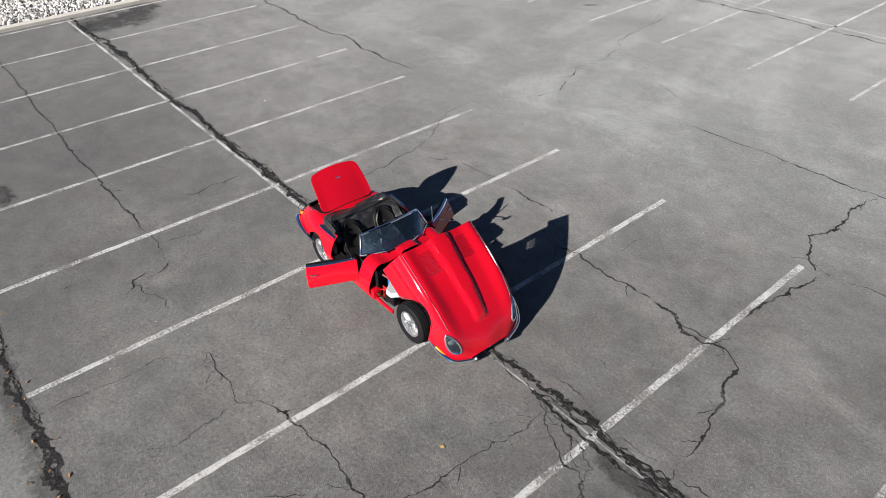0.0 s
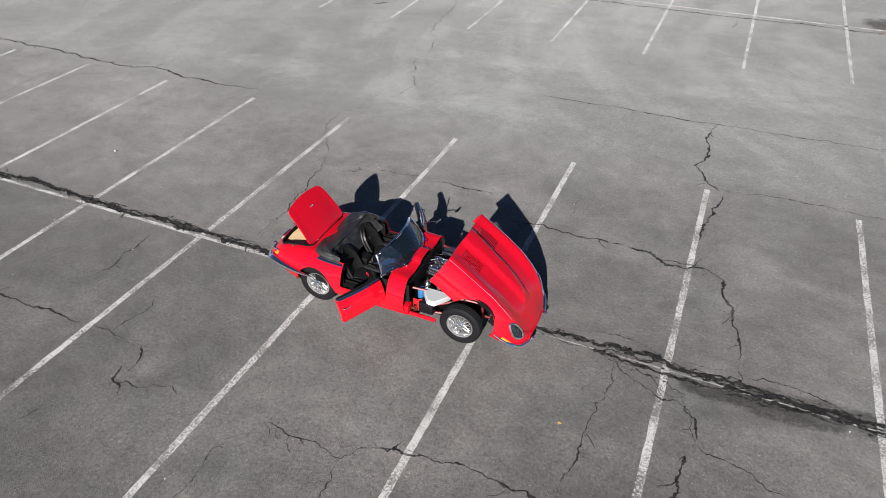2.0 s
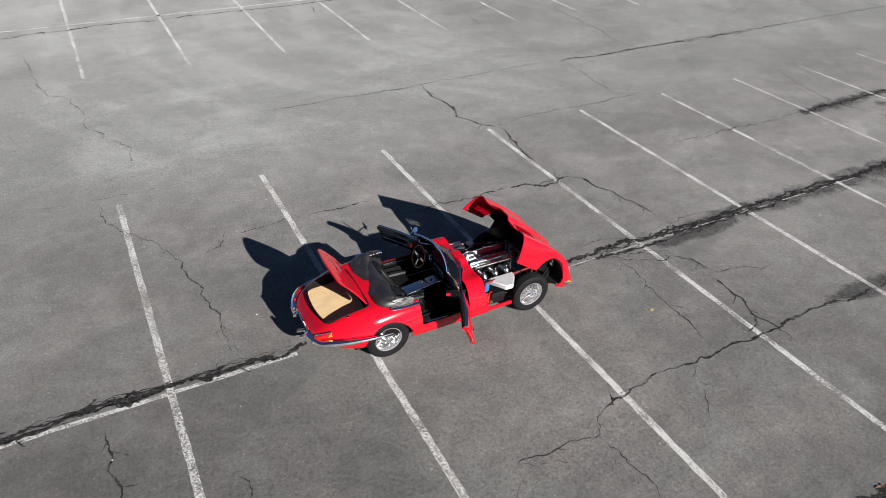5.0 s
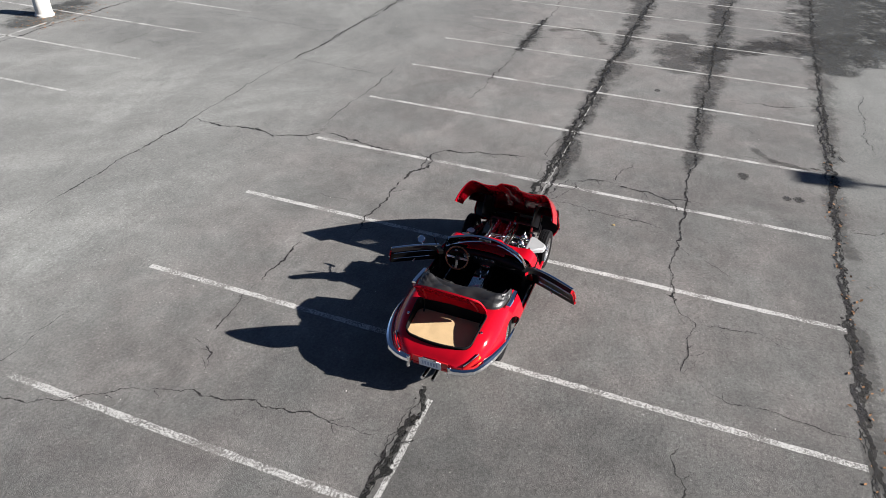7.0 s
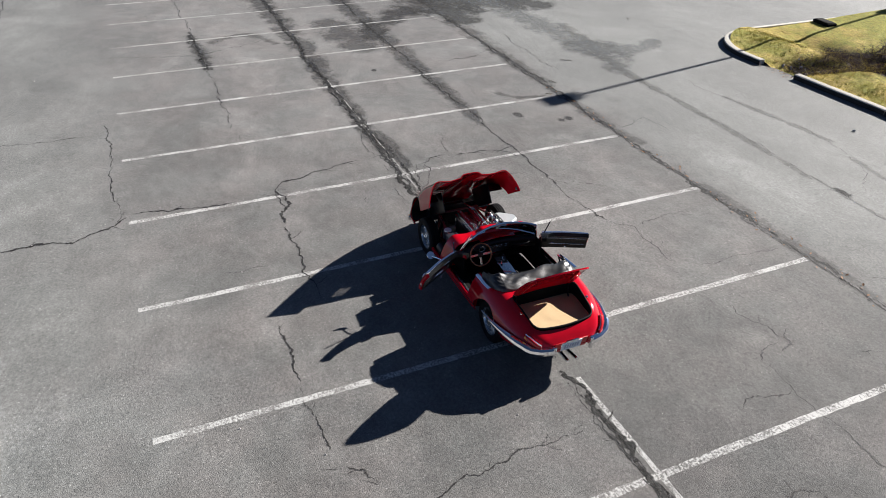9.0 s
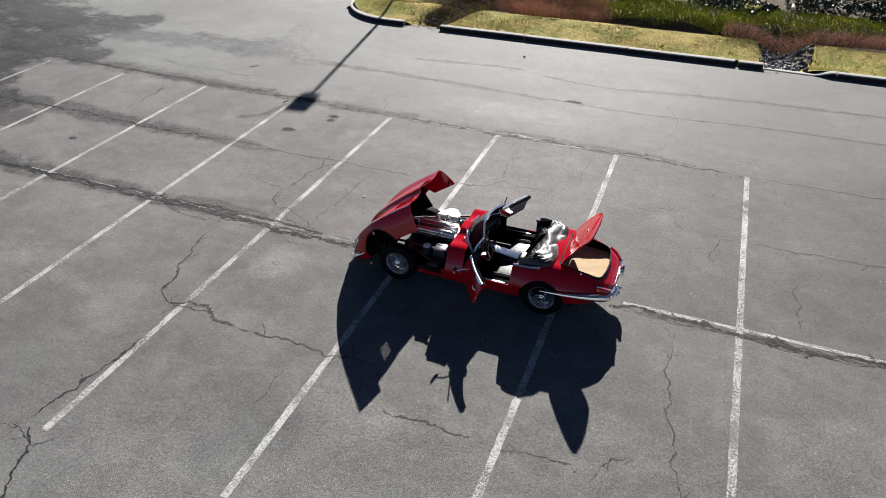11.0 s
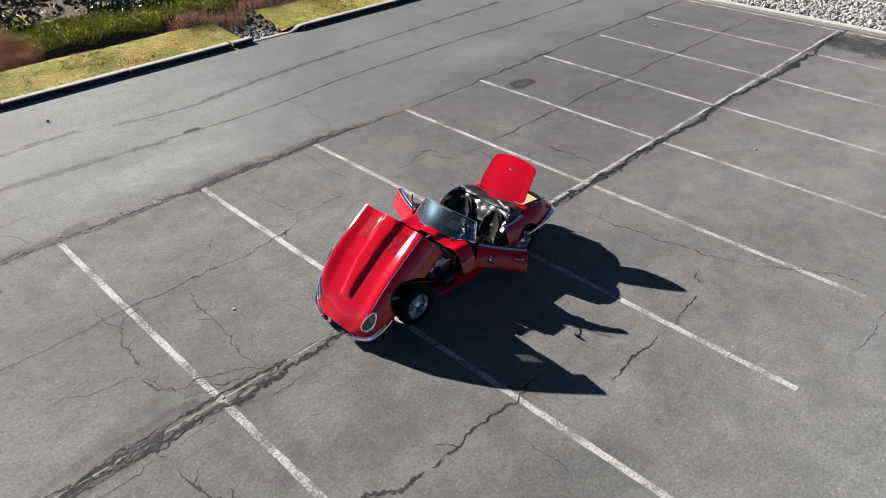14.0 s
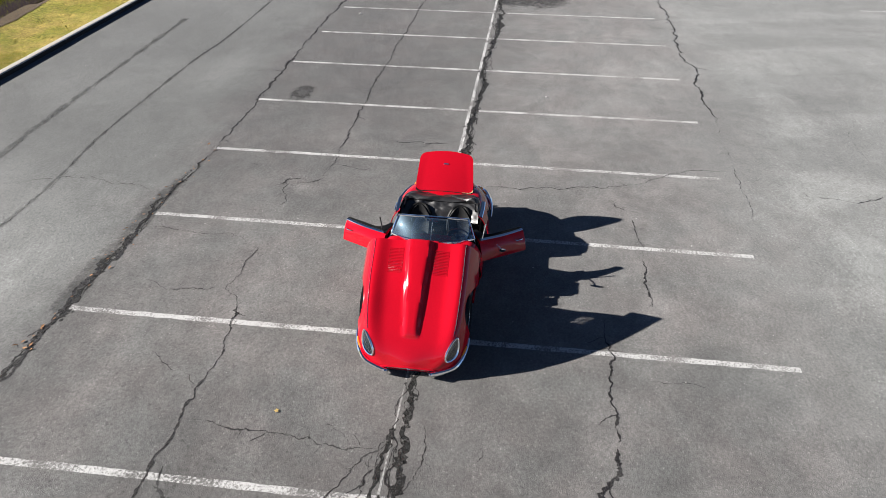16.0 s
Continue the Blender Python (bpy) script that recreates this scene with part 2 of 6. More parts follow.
CRUMBLE = n.done(n.scale(n.mix(n.ramp(n.noise(11.0, 6.0, 0.8), 0.48, 0.66), (0.010, 0.010, 0.009), (0.060, 0.058, 0.054)), n.ramp(_g, 0.34, 0.66, 0.3, 1.6)), 0.74, _g, 0.02, 1.0)
CRUMBLE.node_tree.nodes["Principled BSDF"].inputs["Specular IOR Level"].default_value = 0.28
def stain(name, dark, inner, seed, rough=0.85):
    """A stain on the asphalt, strongest in the middle of its own disc and ragged at the edge."""
    n = Net(name)
    col, grain, stones = asphalt_colour(n)
    tc = n.t.nodes.new("ShaderNodeTexCoord")
    where = n.t.nodes.new("ShaderNodeVectorMath")
    where.operation = "ADD"
    n.put(where.inputs[0], tc.outputs["Object"])
    n.put(where.inputs[1], n.scale(n.pos, 0.45))
    where = where.outputs[0]
    ln = n.t.nodes.new("ShaderNodeVectorMath")
    ln.operation = "LENGTH"
    n.put(ln.inputs[0], tc.outputs["Object"])
    r = n.math("ADD", ln.outputs["Value"], n.math("MULTIPLY", n.math("SUBTRACT", n.noise(2.3 + seed * 0.1, 7.0, 0.74, at=where), 0.5), 1.9))
    k = n.math("MULTIPLY", n.ramp(r, 0.86, 0.22), inner)
    k = n.math("MULTIPLY", k, n.ramp(n.noise(3.4, 4.0, 0.7), 0.25, 0.55, 0.6, 1.0))
    k = n.math("MULTIPLY", k, n.ramp(ln.outputs["Value"], 0.98, 0.6))
    tint = n.scale(col, dark)
    if dark < 1:
        n.put(n.b.inputs["Alpha"], k)
    else:
        tint, rough = n.mix(k, col, tint), n.ramp(grain, 0.2, 0.8, 0.68, 0.88) if rough > 0.7 else n.ramp(k, 0.0, 1.0, 0.78, rough)
    return n.done(tint, rough, n.math("ADD", grain, n.math("MULTIPLY", stones, 0.8)), 0.006, 0.8, 0.10)


def film(name, dark, inner, rough, spec=0.32, ragged=1.0):
    """Damp, wet or glazed asphalt on a band: fullest along the middle, fingering out to its sides and ends."""
    n = Net(name)
    col, grain, stones = asphalt_colour(n)
    uv = n.t.nodes.new("ShaderNodeUVMap")
    uv.uv_map = "across"
    sep = n.t.nodes.new("ShaderNodeSeparateXYZ")
    n.put(sep.inputs[0], uv.outputs[0])
    side, end = n.math("ABSOLUTE", sep.outputs[1]), sep.outputs[0]
    fray = n.math("ADD", n.math("MULTIPLY", n.math("SUBTRACT", n.noise(1.3, 4.0, 0.6), 0.5), 1.5 * ragged), n.math("MULTIPLY", n.math("SUBTRACT", n.noise(6.0, 5.0, 0.75), 0.5), 0.9 * ragged))
    k = n.math("MULTIPLY", n.ramp(n.math("ADD", side, fray), 0.95, 0.05), n.ramp(n.math("ADD", end, n.math("MULTIPLY", fray, 0.5)), 0.0, 0.45))
    k = n.math("MULTIPLY", k, n.ramp(side, 0.99, 0.72))
    k = n.math("MULTIPLY", k, n.math("MULTIPLY", n.ramp(n.noise(2.1, 5.0, 0.7), 0.28, 0.6, 0.5, 1.0), inner))
    n.put(n.b.inputs["Alpha"], k)
    m = n.done(n.scale(col, dark), rough, n.math("ADD", grain, n.math("MULTIPLY", stones, 0.8)), 0.005, 0.6, 0.0)
    n.b.inputs["Specular IOR Level"].default_value = spec
    return m


DAMP = film("damp_asphalt", 0.58, 0.85, 0.63, 0.38, 1.35)
SEEPED = film("faintly_damp_asphalt", 0.87, 0.6, 0.74, 0.32, 1.5)
WET = film("wet_asphalt", 0.30, 0.95, 0.7, 0.32, 1.2)
GLAZED = film("smooth_glazed_asphalt", 1.05, 0.6, 0.50, 0.45, 1.3)
OIL = stain("oil_stain", 0.12, 1.0, 5, 0.97)
SCUFF = stain("pale_rubbed_asphalt", 1.10, 1.0, 6, 0.56)
PALE = stain("pale_scuffed_asphalt", 1.30, 0.85, 4, 0.90)
n = Net("kerb_concrete")
_g = n.noise(55.0, 4.0, 0.7)
CONCRETE = n.done(n.scale(n.mix(n.noise(1.4, 5.0, 0.65), (0.56, 0.53, 0.47), (0.40, 0.38, 0.34)), n.ramp(_g, 0.3, 0.7, 0.75, 1.15)), 0.9, _g, 0.008)
n = Net("winter_turf")
_g = n.math("ADD", n.noise(0.9, 6.0, 0.72), n.ramp(n.axis(1), -17.6, -19.4, 0.0, 0.22))
_straw = n.mix(n.ramp(n.noise(3.1, 5.0, 0.7), 0.38, 0.62), (0.56, 0.43, 0.105), (0.43, 0.325, 0.085))
_green = n.mix(n.ramp(n.noise(4.3, 5.0, 0.7), 0.4, 0.6), (0.37, 0.34, 0.052), (0.26, 0.265, 0.042))
_tuft = n.noise(17.0, 5.0, 0.8)
TURF = n.done(n.scale(n.mix(n.ramp(_g, 0.40, 0.60), _straw, _green), n.ramp(_tuft, 0.32, 0.68, 0.55, 1.4)), 0.95, n.math("ADD", _tuft, n.noise(50.0, 3.0)), 0.06, 1.0)
n = Net("ditch_soil")
SOIL = n.done(n.scale(n.mix(n.noise(1.7, 5.0, 0.7), (0.075, 0.055, 0.036), (0.150, 0.110, 0.062)), n.ramp(n.noise(28.0, 4.0, 0.75), 0.3, 0.7, 0.45, 1.5)), 0.95, n.noise(30.0, 4.0), 0.06, 1.0)

# ---- mesh tools ----
def mesh_of(bm, name, mat, sharp=35):
    bmesh.ops.recalc_face_normals(bm, faces=bm.faces[:])
    me = bpy.data.meshes.new(name)
    for f in bm.faces:
        f.smooth = True
    bm.to_mesh(me)
    bm.free()
    me.set_sharp_from_angle(angle=radians(sharp))
    me.materials.append(mat)
    return me


def part(name, bm, mat, parent=None, label="", at=None, sharp=35):
    ob = new(name, mesh_of(bm, name, mat, sharp))
    if parent:
        ob.parent = parent
    if at is not None:
        ob.matrix_basis = at
    return tagged(ob, label)


def thing(name, label, category, group="", at=None):
    ob = new(name)
    ob.empty_display_size = 0.2
    if at is not None:
        ob.matrix_basis = at
    return tagged(ob, label, category, group)


def box(size, centre=(0, 0, 0), bevel=0.0, segments=2, bm=None, turn=None):
    out = bm or bmesh.new()
    m = Matrix.Translation(centre) @ (turn or Matrix()) @ Matrix.Diagonal((*size, 1))
    made = bmesh.ops.create_cube(out, size=1.0, matrix=m)
    if bevel:
        edges = list({e for v in made["verts"] for e in v.link_edges})
        bmesh.ops.bevel(out, geom=edges, offset=bevel, segments=segments, profile=0.6, affect="EDGES")
    return out


def smooth_path(points, steps=8):
    """Catmull-Rom through a few control points."""
    p = [Vector(q) for q in points]
    p = [p[0] * 2 - p[1], *p, p[-1] * 2 - p[-2]]
    out = []
    for a, b, c, d in zip(p, p[1:], p[2:], p[3:]):
        for i in range(steps):
            s = i / steps
            out.append(0.5 * ((2 * b) + (c - a) * s + (2 * a - 5 * b + 4 * c - d) * s * s + (3 * b - a - 3 * c + d) * s ** 3))
    return out + [p[-2]]


def tube(points, radius, sides=8, closed=False, bm=None, flat=1.0, up=None):
    """A tube along points; radius may be a number or a function of the way along; flat squashes it along up."""
    out = bm or bmesh.new()
    pts = [Vector(q) for q in points]
    rings, last, count = [], None, len(pts)
    for i, q in enumerate(pts):
        a = pts[(i - 1) % count] if closed or i else q
        b = pts[(i + 1) % count] if closed or i < count - 1 else q
        d = (b - a).normalized()
        ref = Vector(up) if up is not None else (last if last is not None else (Vector((0, 0, 1)) if abs(d.z) < 0.9 else Vector((1, 0, 0))))
        n = (ref - d * ref.dot(d)).normalized()
        last = n
        s = d.cross(n)
        r = radius(i / max(1, count - 1)) if callable(radius) else radius
        rings.append([out.verts.new(q + (n * math.sin(k) * flat + s * math.cos(k)) * r) for k in (math.tau * j / sides for j in range(sides))])
    pairs = list(zip(rings, rings[1:])) + ([(rings[-1], rings[0])] if closed else [])
    for r0, r1 in pairs:
        for j in range(sides):
            out.faces.new((r0[j], r0[(j + 1) % sides], r1[(j + 1) % sides], r1[j]))
    if not closed:
        out.faces.new(rings[0][::-1])
        out.faces.new(rings[-1])
    return out


def lathe(profile, segments=32, axis="y", bm=None, at=(0, 0, 0), closed=False):
    """Turns (radius, along) pairs round an axis."""
    out = bm or bmesh.new()
    rings = []
    for r, a in profile:
        ring = []
        for k in range(segments):
            c, s = math.cos(math.tau * k / segments) * r, math.sin(math.tau * k / segments) * r
            v = {"x": (a, c, s), "y": (c, a, s), "z": (c, s, a)}[axis]
            ring.append(out.verts.new(Vector(v) + Vector(at)))
        rings.append(ring)
    for r0, r1 in list(zip(rings, rings[1:])) + ([(rings[-1], rings[0])] if closed else []):
        for j in range(segments):
            out.faces.new((r0[j], r0[(j + 1) % segments], r1[(j + 1) % segments], r1[j]))
    if not closed:
        out.faces.new(rings[0][::-1])
        out.faces.new(rings[-1])
    return out


def grid(point, us, vs, bm=None):
    """A sheet point(u, v) over two rows of parameters."""
    out = bm or bmesh.new()
    vv = [[out.verts.new(point(u, v)) for v in vs] for u in us]
    for a, b in zip(vv, vv[1:]):
        for j in range(len(vs) - 1):
            out.faces.new((a[j], a[j + 1], b[j + 1], b[j]))
    return out


def thicken(bm, depth):
    bmesh.ops.recalc_face_normals(bm, faces=bm.faces[:])
    bmesh.ops.solidify(bm, geom=bm.faces[:], thickness=depth)
    return bm


def steps(a, b, n):
    return [a + (b - a) * i / n for i in range(n + 1)]


def curve(*knots):
    """A monotone cubic through (x, y) knots."""
    xs, ys = [k[0] for k in knots], [k[1] for k in knots]
    d = [(y1 - y0) / (x1 - x0) for x0, x1, y0, y1 in zip(xs, xs[1:], ys, ys[1:])]
    m = [d[0]] + [0.0 if a * b <= 0 else 2 * a * b / (a + b) for a, b in zip(d, d[1:])] + [d[-1]]

    def at(x):
        if x <= xs[0]:
            return ys[0]
        if x >= xs[-1]:
            return ys[-1]
        i = max(k for k in range(len(xs) - 1) if xs[k] <= x)
        h = xs[i + 1] - xs[i]
        s = (x - xs[i]) / h
        return ((1 + 2 * s) * (1 - s) ** 2 * ys[i] + s * (1 - s) ** 2 * h * m[i] + s * s * (3 - 2 * s) * ys[i + 1] + s * s * (s - 1) * h * m[i + 1])

    return at


def sheet(point, us, vs, keeps=(), bm=None):
    """A sheet point(u, v), cut to where every keep(u, v, place) is positive, with clean edges."""
    out = bm or bmesh.new()
    seen = {}

    def vert(u, v):
        key = (round(u, 5), round(v, 5))
        if key not in seen:
            seen[key] = out.verts.new(point(u, v))
        return seen[key]

    for u0, u1 in zip(us, us[1:]):
        for v0, v1 in zip(vs, vs[1:]):
            poly = [(u0, v0), (u0, v1), (u1, v1), (u1, v0)]
            for keep in keeps:
                vals = [keep(u, v, point(u, v)) for u, v in poly]
                if min(vals) >= 0:
                    continue
                cut = []
                for i, (p, a) in enumerate(zip(poly, vals)):
                    q, b = poly[(i + 1) % len(poly)], vals[(i + 1) % len(poly)]
                    if a >= 0:
                        cut.append(p)
                    if (a >= 0) != (b >= 0):
                        lo, hi = (p, q) if a >= 0 else (q, p)
                        for _ in range(7):
                            mid = ((lo[0] + hi[0]) / 2, (lo[1] + hi[1]) / 2)
                            if keep(*mid, point(*mid)) >= 0:
                                lo = mid
                            else:
                                hi = mid
                        cut.append(lo)
                poly = cut
                if len(poly) < 3:
                    break
            if len(poly) >= 3:
                vs_ = []
                for p in poly:
                    w = vert(*p)
                    if w not in vs_:
                        vs_.append(w)
                if len(vs_) >= 3:
                    try:
                        out.faces.new(vs_)
                    except ValueError:
                        pass
    return out

# ---- the car park ----
KERB_Y, KERB_H = -13.12, 0.15
VERGE = 0.37         # by which the verge, laid out from its own base line, stands nearer to the bays
def fall(y):
    """Height of the asphalt: level under the bays, falling gently across the lane behind them."""
    return -0.03 * min(7.0, max(0.0, y - 6.0))


under_turf = lambda x, y: -1.6 if -80 < x < (11.3 if y < -14.0 else 9.0) and -80 < y < -13.02 else fall(y)
ground = part("ground", grid(lambda u, v: (u, v, under_turf(u, v)), [-400, -80.2, -79.8, -60, -30, 0, 8.9, 9.1, 11.2, 11.4, 30, 60, 400], [-400, -80.2, -79.8, -60, -30, -14.1, -13.9, -13.06, -12.98, 0, 6, 13, 30, 60, 400]), ASPHALT)
tagged(ground, "weathered grey asphalt of an empty car park", "ground", kind="structure")


def jagged(points, seed, wander, step=0.05):
    """A line broken up again and again, each new corner thrown aside by a share of its stretch."""
    rnd = random.Random(seed)
    line = [Vector((*points[0], 0))]

    def split(a, b):
        d = b - a
        if d.length < step:
            line.append(b)
            return
        side = Vector((-d.y, d.x, 0)).normalized()
        off = max(-wander, min(wander, rnd.gauss(0, 0.10) * d.length))
        m = a.lerp(b, rnd.uniform(0.38, 0.62)) + side * off
        split(a, m)
        split(m, b)

    for a, b in zip(points, points[1:]):
        split(Vector((*a, 0)), Vector((*b, 0)))
    return line


def add_strip(bm, line, width, seed, z, rough=0.8, breaks=-2.0, ends=0.9, blobs=0.6):
    """A ragged strip along a line: hairline here, gaping there, broken off in places."""
    rnd = random.Random(seed * 7 + 1)
    rows, total = [], len(line)
    for i, q in enumerate(line):
        d = (line[min(i + 1, total - 1)] - line[max(i - 1, 0)]).normalized()
        side = Vector((-d.y, d.x, 0))
        taper = min(1.0, (i + 0.3) / (total * 0.15 + 1) + (1 - ends), (total - i - 0.7) / (total * 0.15 + 1) + (1 - ends))
        gape = max(0.0, noise.noise((q.x * 1.7 + seed, q.y * 1.7, 2.0))) * blobs * 2.4 + max(0.0, noise.noise((q.x * 6 + seed, q.y * 6, 5.0))) * blobs * 2.0
        still = noise.noise((q.x * 1.1 + seed * 0.37, q.y * 1.1, 11.0)) + 0.35 * noise.noise((q.x * 5, q.y * 5, seed)) - breaks
        w = width / 2 * taper * (1 - 0.55 * blobs + gape) * max(0.0, min(1.0, still / 0.22))
        open_here = still > 0.01
        l, r = (w * max(0.12, 1 + rough * rnd.uniform(-1, 1)) for k in (0, 1))
        rows.append((bm.verts.new((q.x + side.x * l, q.y + side.y * l, z + fall(q.y + side.y * l))), bm.verts.new((q.x - side.x * r, q.y - side.y * r, z + fall(q.y - side.y * r))), open_here))
    for (a, b, o), (c, d, _) in zip(rows, rows[1:]):
        if o:
            bm.faces.new((a, b, d, c))


def ragged_strip(points, width, seed, z=0.003, wander=0.05, rough=0.8, breaks=-2.0, blobs=0.6, twigs=0.0, step=0.05):
    """A crack with short hairline branches."""
    bm, rnd = bmesh.new(), random.Random(seed * 3 + 2)
    line = jagged(points, seed, wander, step)
    add_strip(bm, line, width, seed, z, rough, breaks, 0.9, blobs)
    for i, q in enumerate(line[2:-2]):
        if rnd.random() < twigs * step:
            d = (line[i + 3] - line[i + 1]).normalized()
            a = rnd.choice((-1, 1)) * rnd.uniform(0.5, 1.3)
            way = Vector((d.x * math.cos(a) - d.y * math.sin(a), d.x * math.sin(a) + d.y * math.cos(a), 0)) * rnd.uniform(0.08, 0.34)
            add_strip(bm, jagged([q[:2], (q + way)[:2]], seed + i, 0.05, 0.035), width * 0.4, seed + i, z, 0.8, -2, 0.9, 0.5)
    return bm


def crumbled_strip(points, width, seed, z=0.0022, strands=4):
    """A broken-up seam: a ragged band, loose lumps along it and thin strands that part and join again."""
    bm, rnd = bmesh.new(), random.Random(seed)
    core = jagged(points, seed, 0.05, 0.07)
    add_strip(bm, core, width, seed, z, 0.55, -0.5, 0.6, 0.75)
    for k in range(strands):
        add_strip(bm, [q + Vector((0, width * (0.75 * noise.noise((q.x * 0.7, seed, k * 3.0)) + 0.25 * noise.noise((q.x * 3, seed, k * 5.0))), 0)) * 1.3 for q in jagged(points, seed + 20 + k, 0.05, 0.06)], width * 0.22, seed + k, z + 0.0001 * (k + 1), 0.8, -0.1, 0.9, 0.7)
    for q in core[::2]:
        if rnd.random() < 0.5:
            c, r = q + Vector((rnd.gauss(0, 0.05), rnd.gauss(0, width * 0.5), 0)), rnd.uniform(0.012, 0.04)
            bm.faces.new([bm.verts.new((c.x + r * rnd.uniform(0.5, 1.4) * math.cos(a), c.y + r * rnd.uniform(0.4, 1.0) * math.sin(a), z + fall(c.y) + 0.0012)) for a in steps(0, 5.3, 6)])
    return bm


def strip(x0, y0, x1, y1, width, z=0.0015, seed=0):
    """A painted stripe with slightly uneven edges."""
    a, b = Vector((x0, y0, 0)), Vector((x1, y1, 0))
    d = (b - a).normalized()
    side = Vector((-d.y, d.x, 0))
    n = max(2, int((b - a).length / 0.07))
    bm, rows = bmesh.new(), []
    for i in range(n + 1):
        q = a.lerp(b, i / n)
        l, r = (width / 2 + 0.010 * noise.noise((q.x * 5 + seed, q.y * 5, k)) + 0.006 * noise.noise((q.x * 19, q.y * 19 + seed, k)) for k in (0.5, 9.5))
        rows.append((bm.verts.new((q.x + side.x * l, q.y + side.y * l, z + fall(q.y))), bm.verts.new((q.x - side.x * r, q.y - side.y * r, z + fall(q.y)))))
    for (p, q), (r, s) in zip(rows, rows[1:]):
        bm.faces.new((p, q, s, r))
    return bm


LINES = []


def parking_line(x0, y0, x1, y1, width=0.105, mat=None, label="worn white paint line between two parking bays", seed=0):
    ob = part("parking_line", strip(x0, y0, x1, y1, width, 0.0014 + 0.00012 * (len(LINES) % 3) + (0.0004 if abs(y1 - y0) < 0.2 else 0), seed), mat or PAINT)
    LINES.append(ob)
    return tagged(ob, label, "road marking", "white bay lines on the asphalt", "structure")


# the double row of bays that the car straddles; the lines fan out a little
for k in range(-6, 12):
    near, far = (k * 2.787 + 0.02, k * 2.744) if k > 0 else (k * 2.755 - 0.009 * k * k,) * 2
    parking_line(near, -5.46 if k > -4 else -5.4, far, 5.30, seed=k, mat=PAINT_FADED if k in (5, 6, 7, 8) else None)
parking_line(-16.9, -0.105, -1.0, -0.105, 0.074, label="long white paint line that divides the two rows of bays", seed=77)
parking_line(3.3, -0.07, 11.6, -0.10, 0.024, PAINT_FADED, label="faded white paint line along the crumbled seam", seed=78)
# the opposite row beyond the driving lane
for k in range(-6, 12):
    x = 2.80 * k + 0.03
    parking_line(x, 12.87, x - 0.06, 22.9, 0.095, seed=40 + k)
parking_line(-20.0, 17.79, 9.93, 18.03, 0.09, label="white paint line along the middle of the opposite row", seed=79)


def seam(points, width, seed, wander=0.03, breaks=-2.0, blobs=0.6):
    ob = part("seam_crack", ragged_strip(points, width * 0.8, seed, z=0.0030 + 0.00003 * (seed % 30), wander=wander, breaks=breaks, blobs=blobs, twigs=0.25, step=0.06), CRACK)
    return tagged(ob, "dark open seam between two asphalt strips", "crack", "cracks in the asphalt", "structure")


def broken_seam(points, width, seed, strands=4):
    ob = part("broken_seam", crumbled_strip(points, width, seed, z=0.0022 + 0.00003 * (seed % 20), strands=strands), CRUMBLE)
    return tagged(ob, "crumbled black seam with loose lumps of asphalt", "crack", "cracks in the asphalt", "structure")


def crack(points, width=0.022, seed=0, wander=0.07, breaks=-0.45):
    ob = part("crack", ragged_strip(points, width * 0.84, seed, 0.0030 + 0.00003 * (seed % 30), wander, 0.85, breaks, 0.75, 1.0, 0.04), CRACK)
    return tagged(ob, "jagged dark crack across the asphalt", "crack", "cracks in the asphalt", "structure")


STAINS = []


def stain_patch(x, y, rx, ry, mat, label, turn=0.0):
    STAINS.append(x)
    z = 0.0002 + 0.00003 * len(STAINS)
    bm = bmesh.new()
    bmesh.ops.create_circle(bm, cap_ends=True, segments=40, radius=1.0)
    ob = part("stain", bm, mat, at=pose(x, y, z + fall(y), -1.718 if 6 < y < 13 else 0, 0, turn) @ Matrix.Diagonal((rx, ry, 1, 1)))
    return tagged(ob, label, "stain", "stains on the asphalt", "structure")


# long seams between the asphalt strips
broken_seam([(-17.2, 0.06), (-6, 0.04), (-0.8, 0.06)], 0.115, 1, 4)
seam([(-17.2, 0.05), (-6, 0.03), (-0.8, 0.05)], 0.05, 2, 0.03)
broken_seam([(2.6, 0.06), (4.6, 0.05), (7, 0.02), (12, -0.02), (22.5, -0.2), (30, -0.3)], 0.105, 3, 5)
broken_seam([(4.5, -0.12), (5.6, -0.17), (7.4, -0.12), (9.4, -0.15)], 0.075, 4, 4)
seam([(3.0, 0.02), (7, 0.02), (12, -0.03), (30, -0.3)], 0.05, 5, 0.05)
seam([(-17.0, 5.62), (-15.6, 5.69), (-9.8, 5.65), (-9.45, 5.84), (-8.6, 5.77), (-8.2, 5.65), (-6.6, 5.68), (-5.55, 5.71)], 0.068, 6, 0.05)
seam([(-9.45, 5.84), (-9.3, 6.02), (-9.2, 6.2)], 0.03, 61, 0.03)
seam([(-5.55, 5.71), (-4.4, 5.65), (-3.15, 5.65), (-1.2, 5.57)], 0.016, 7, 0.04, -0.3)
seam([(-12.4, 8.71), (0.5, 8.55)], 0.008, 8, 0.04, -0.15)
seam([(0.5, 8.55), (2.67, 8.59), (5.1, 8.60), (9.8, 8.70)], 0.034, 9, 0.03, -0.9)
seam([(9.8, 8.70), (11.1, 8.58), (13.7, 8.60), (30, 8.7)], 0.046, 62, 0.03, -0.9)
seam([(5.79, 5.42), (6.7, 5.53), (7.6, 5.58), (8.85, 5.49), (9.6, 5.56), (10.5, 5.6)], 0.024, 10, 0.04, -0.8)
seam([(-31.9, 17.5), (-4.2, 17.3), (0.3, 17.5), (31.5, 17.7)], 0.06, 11, 0.05)
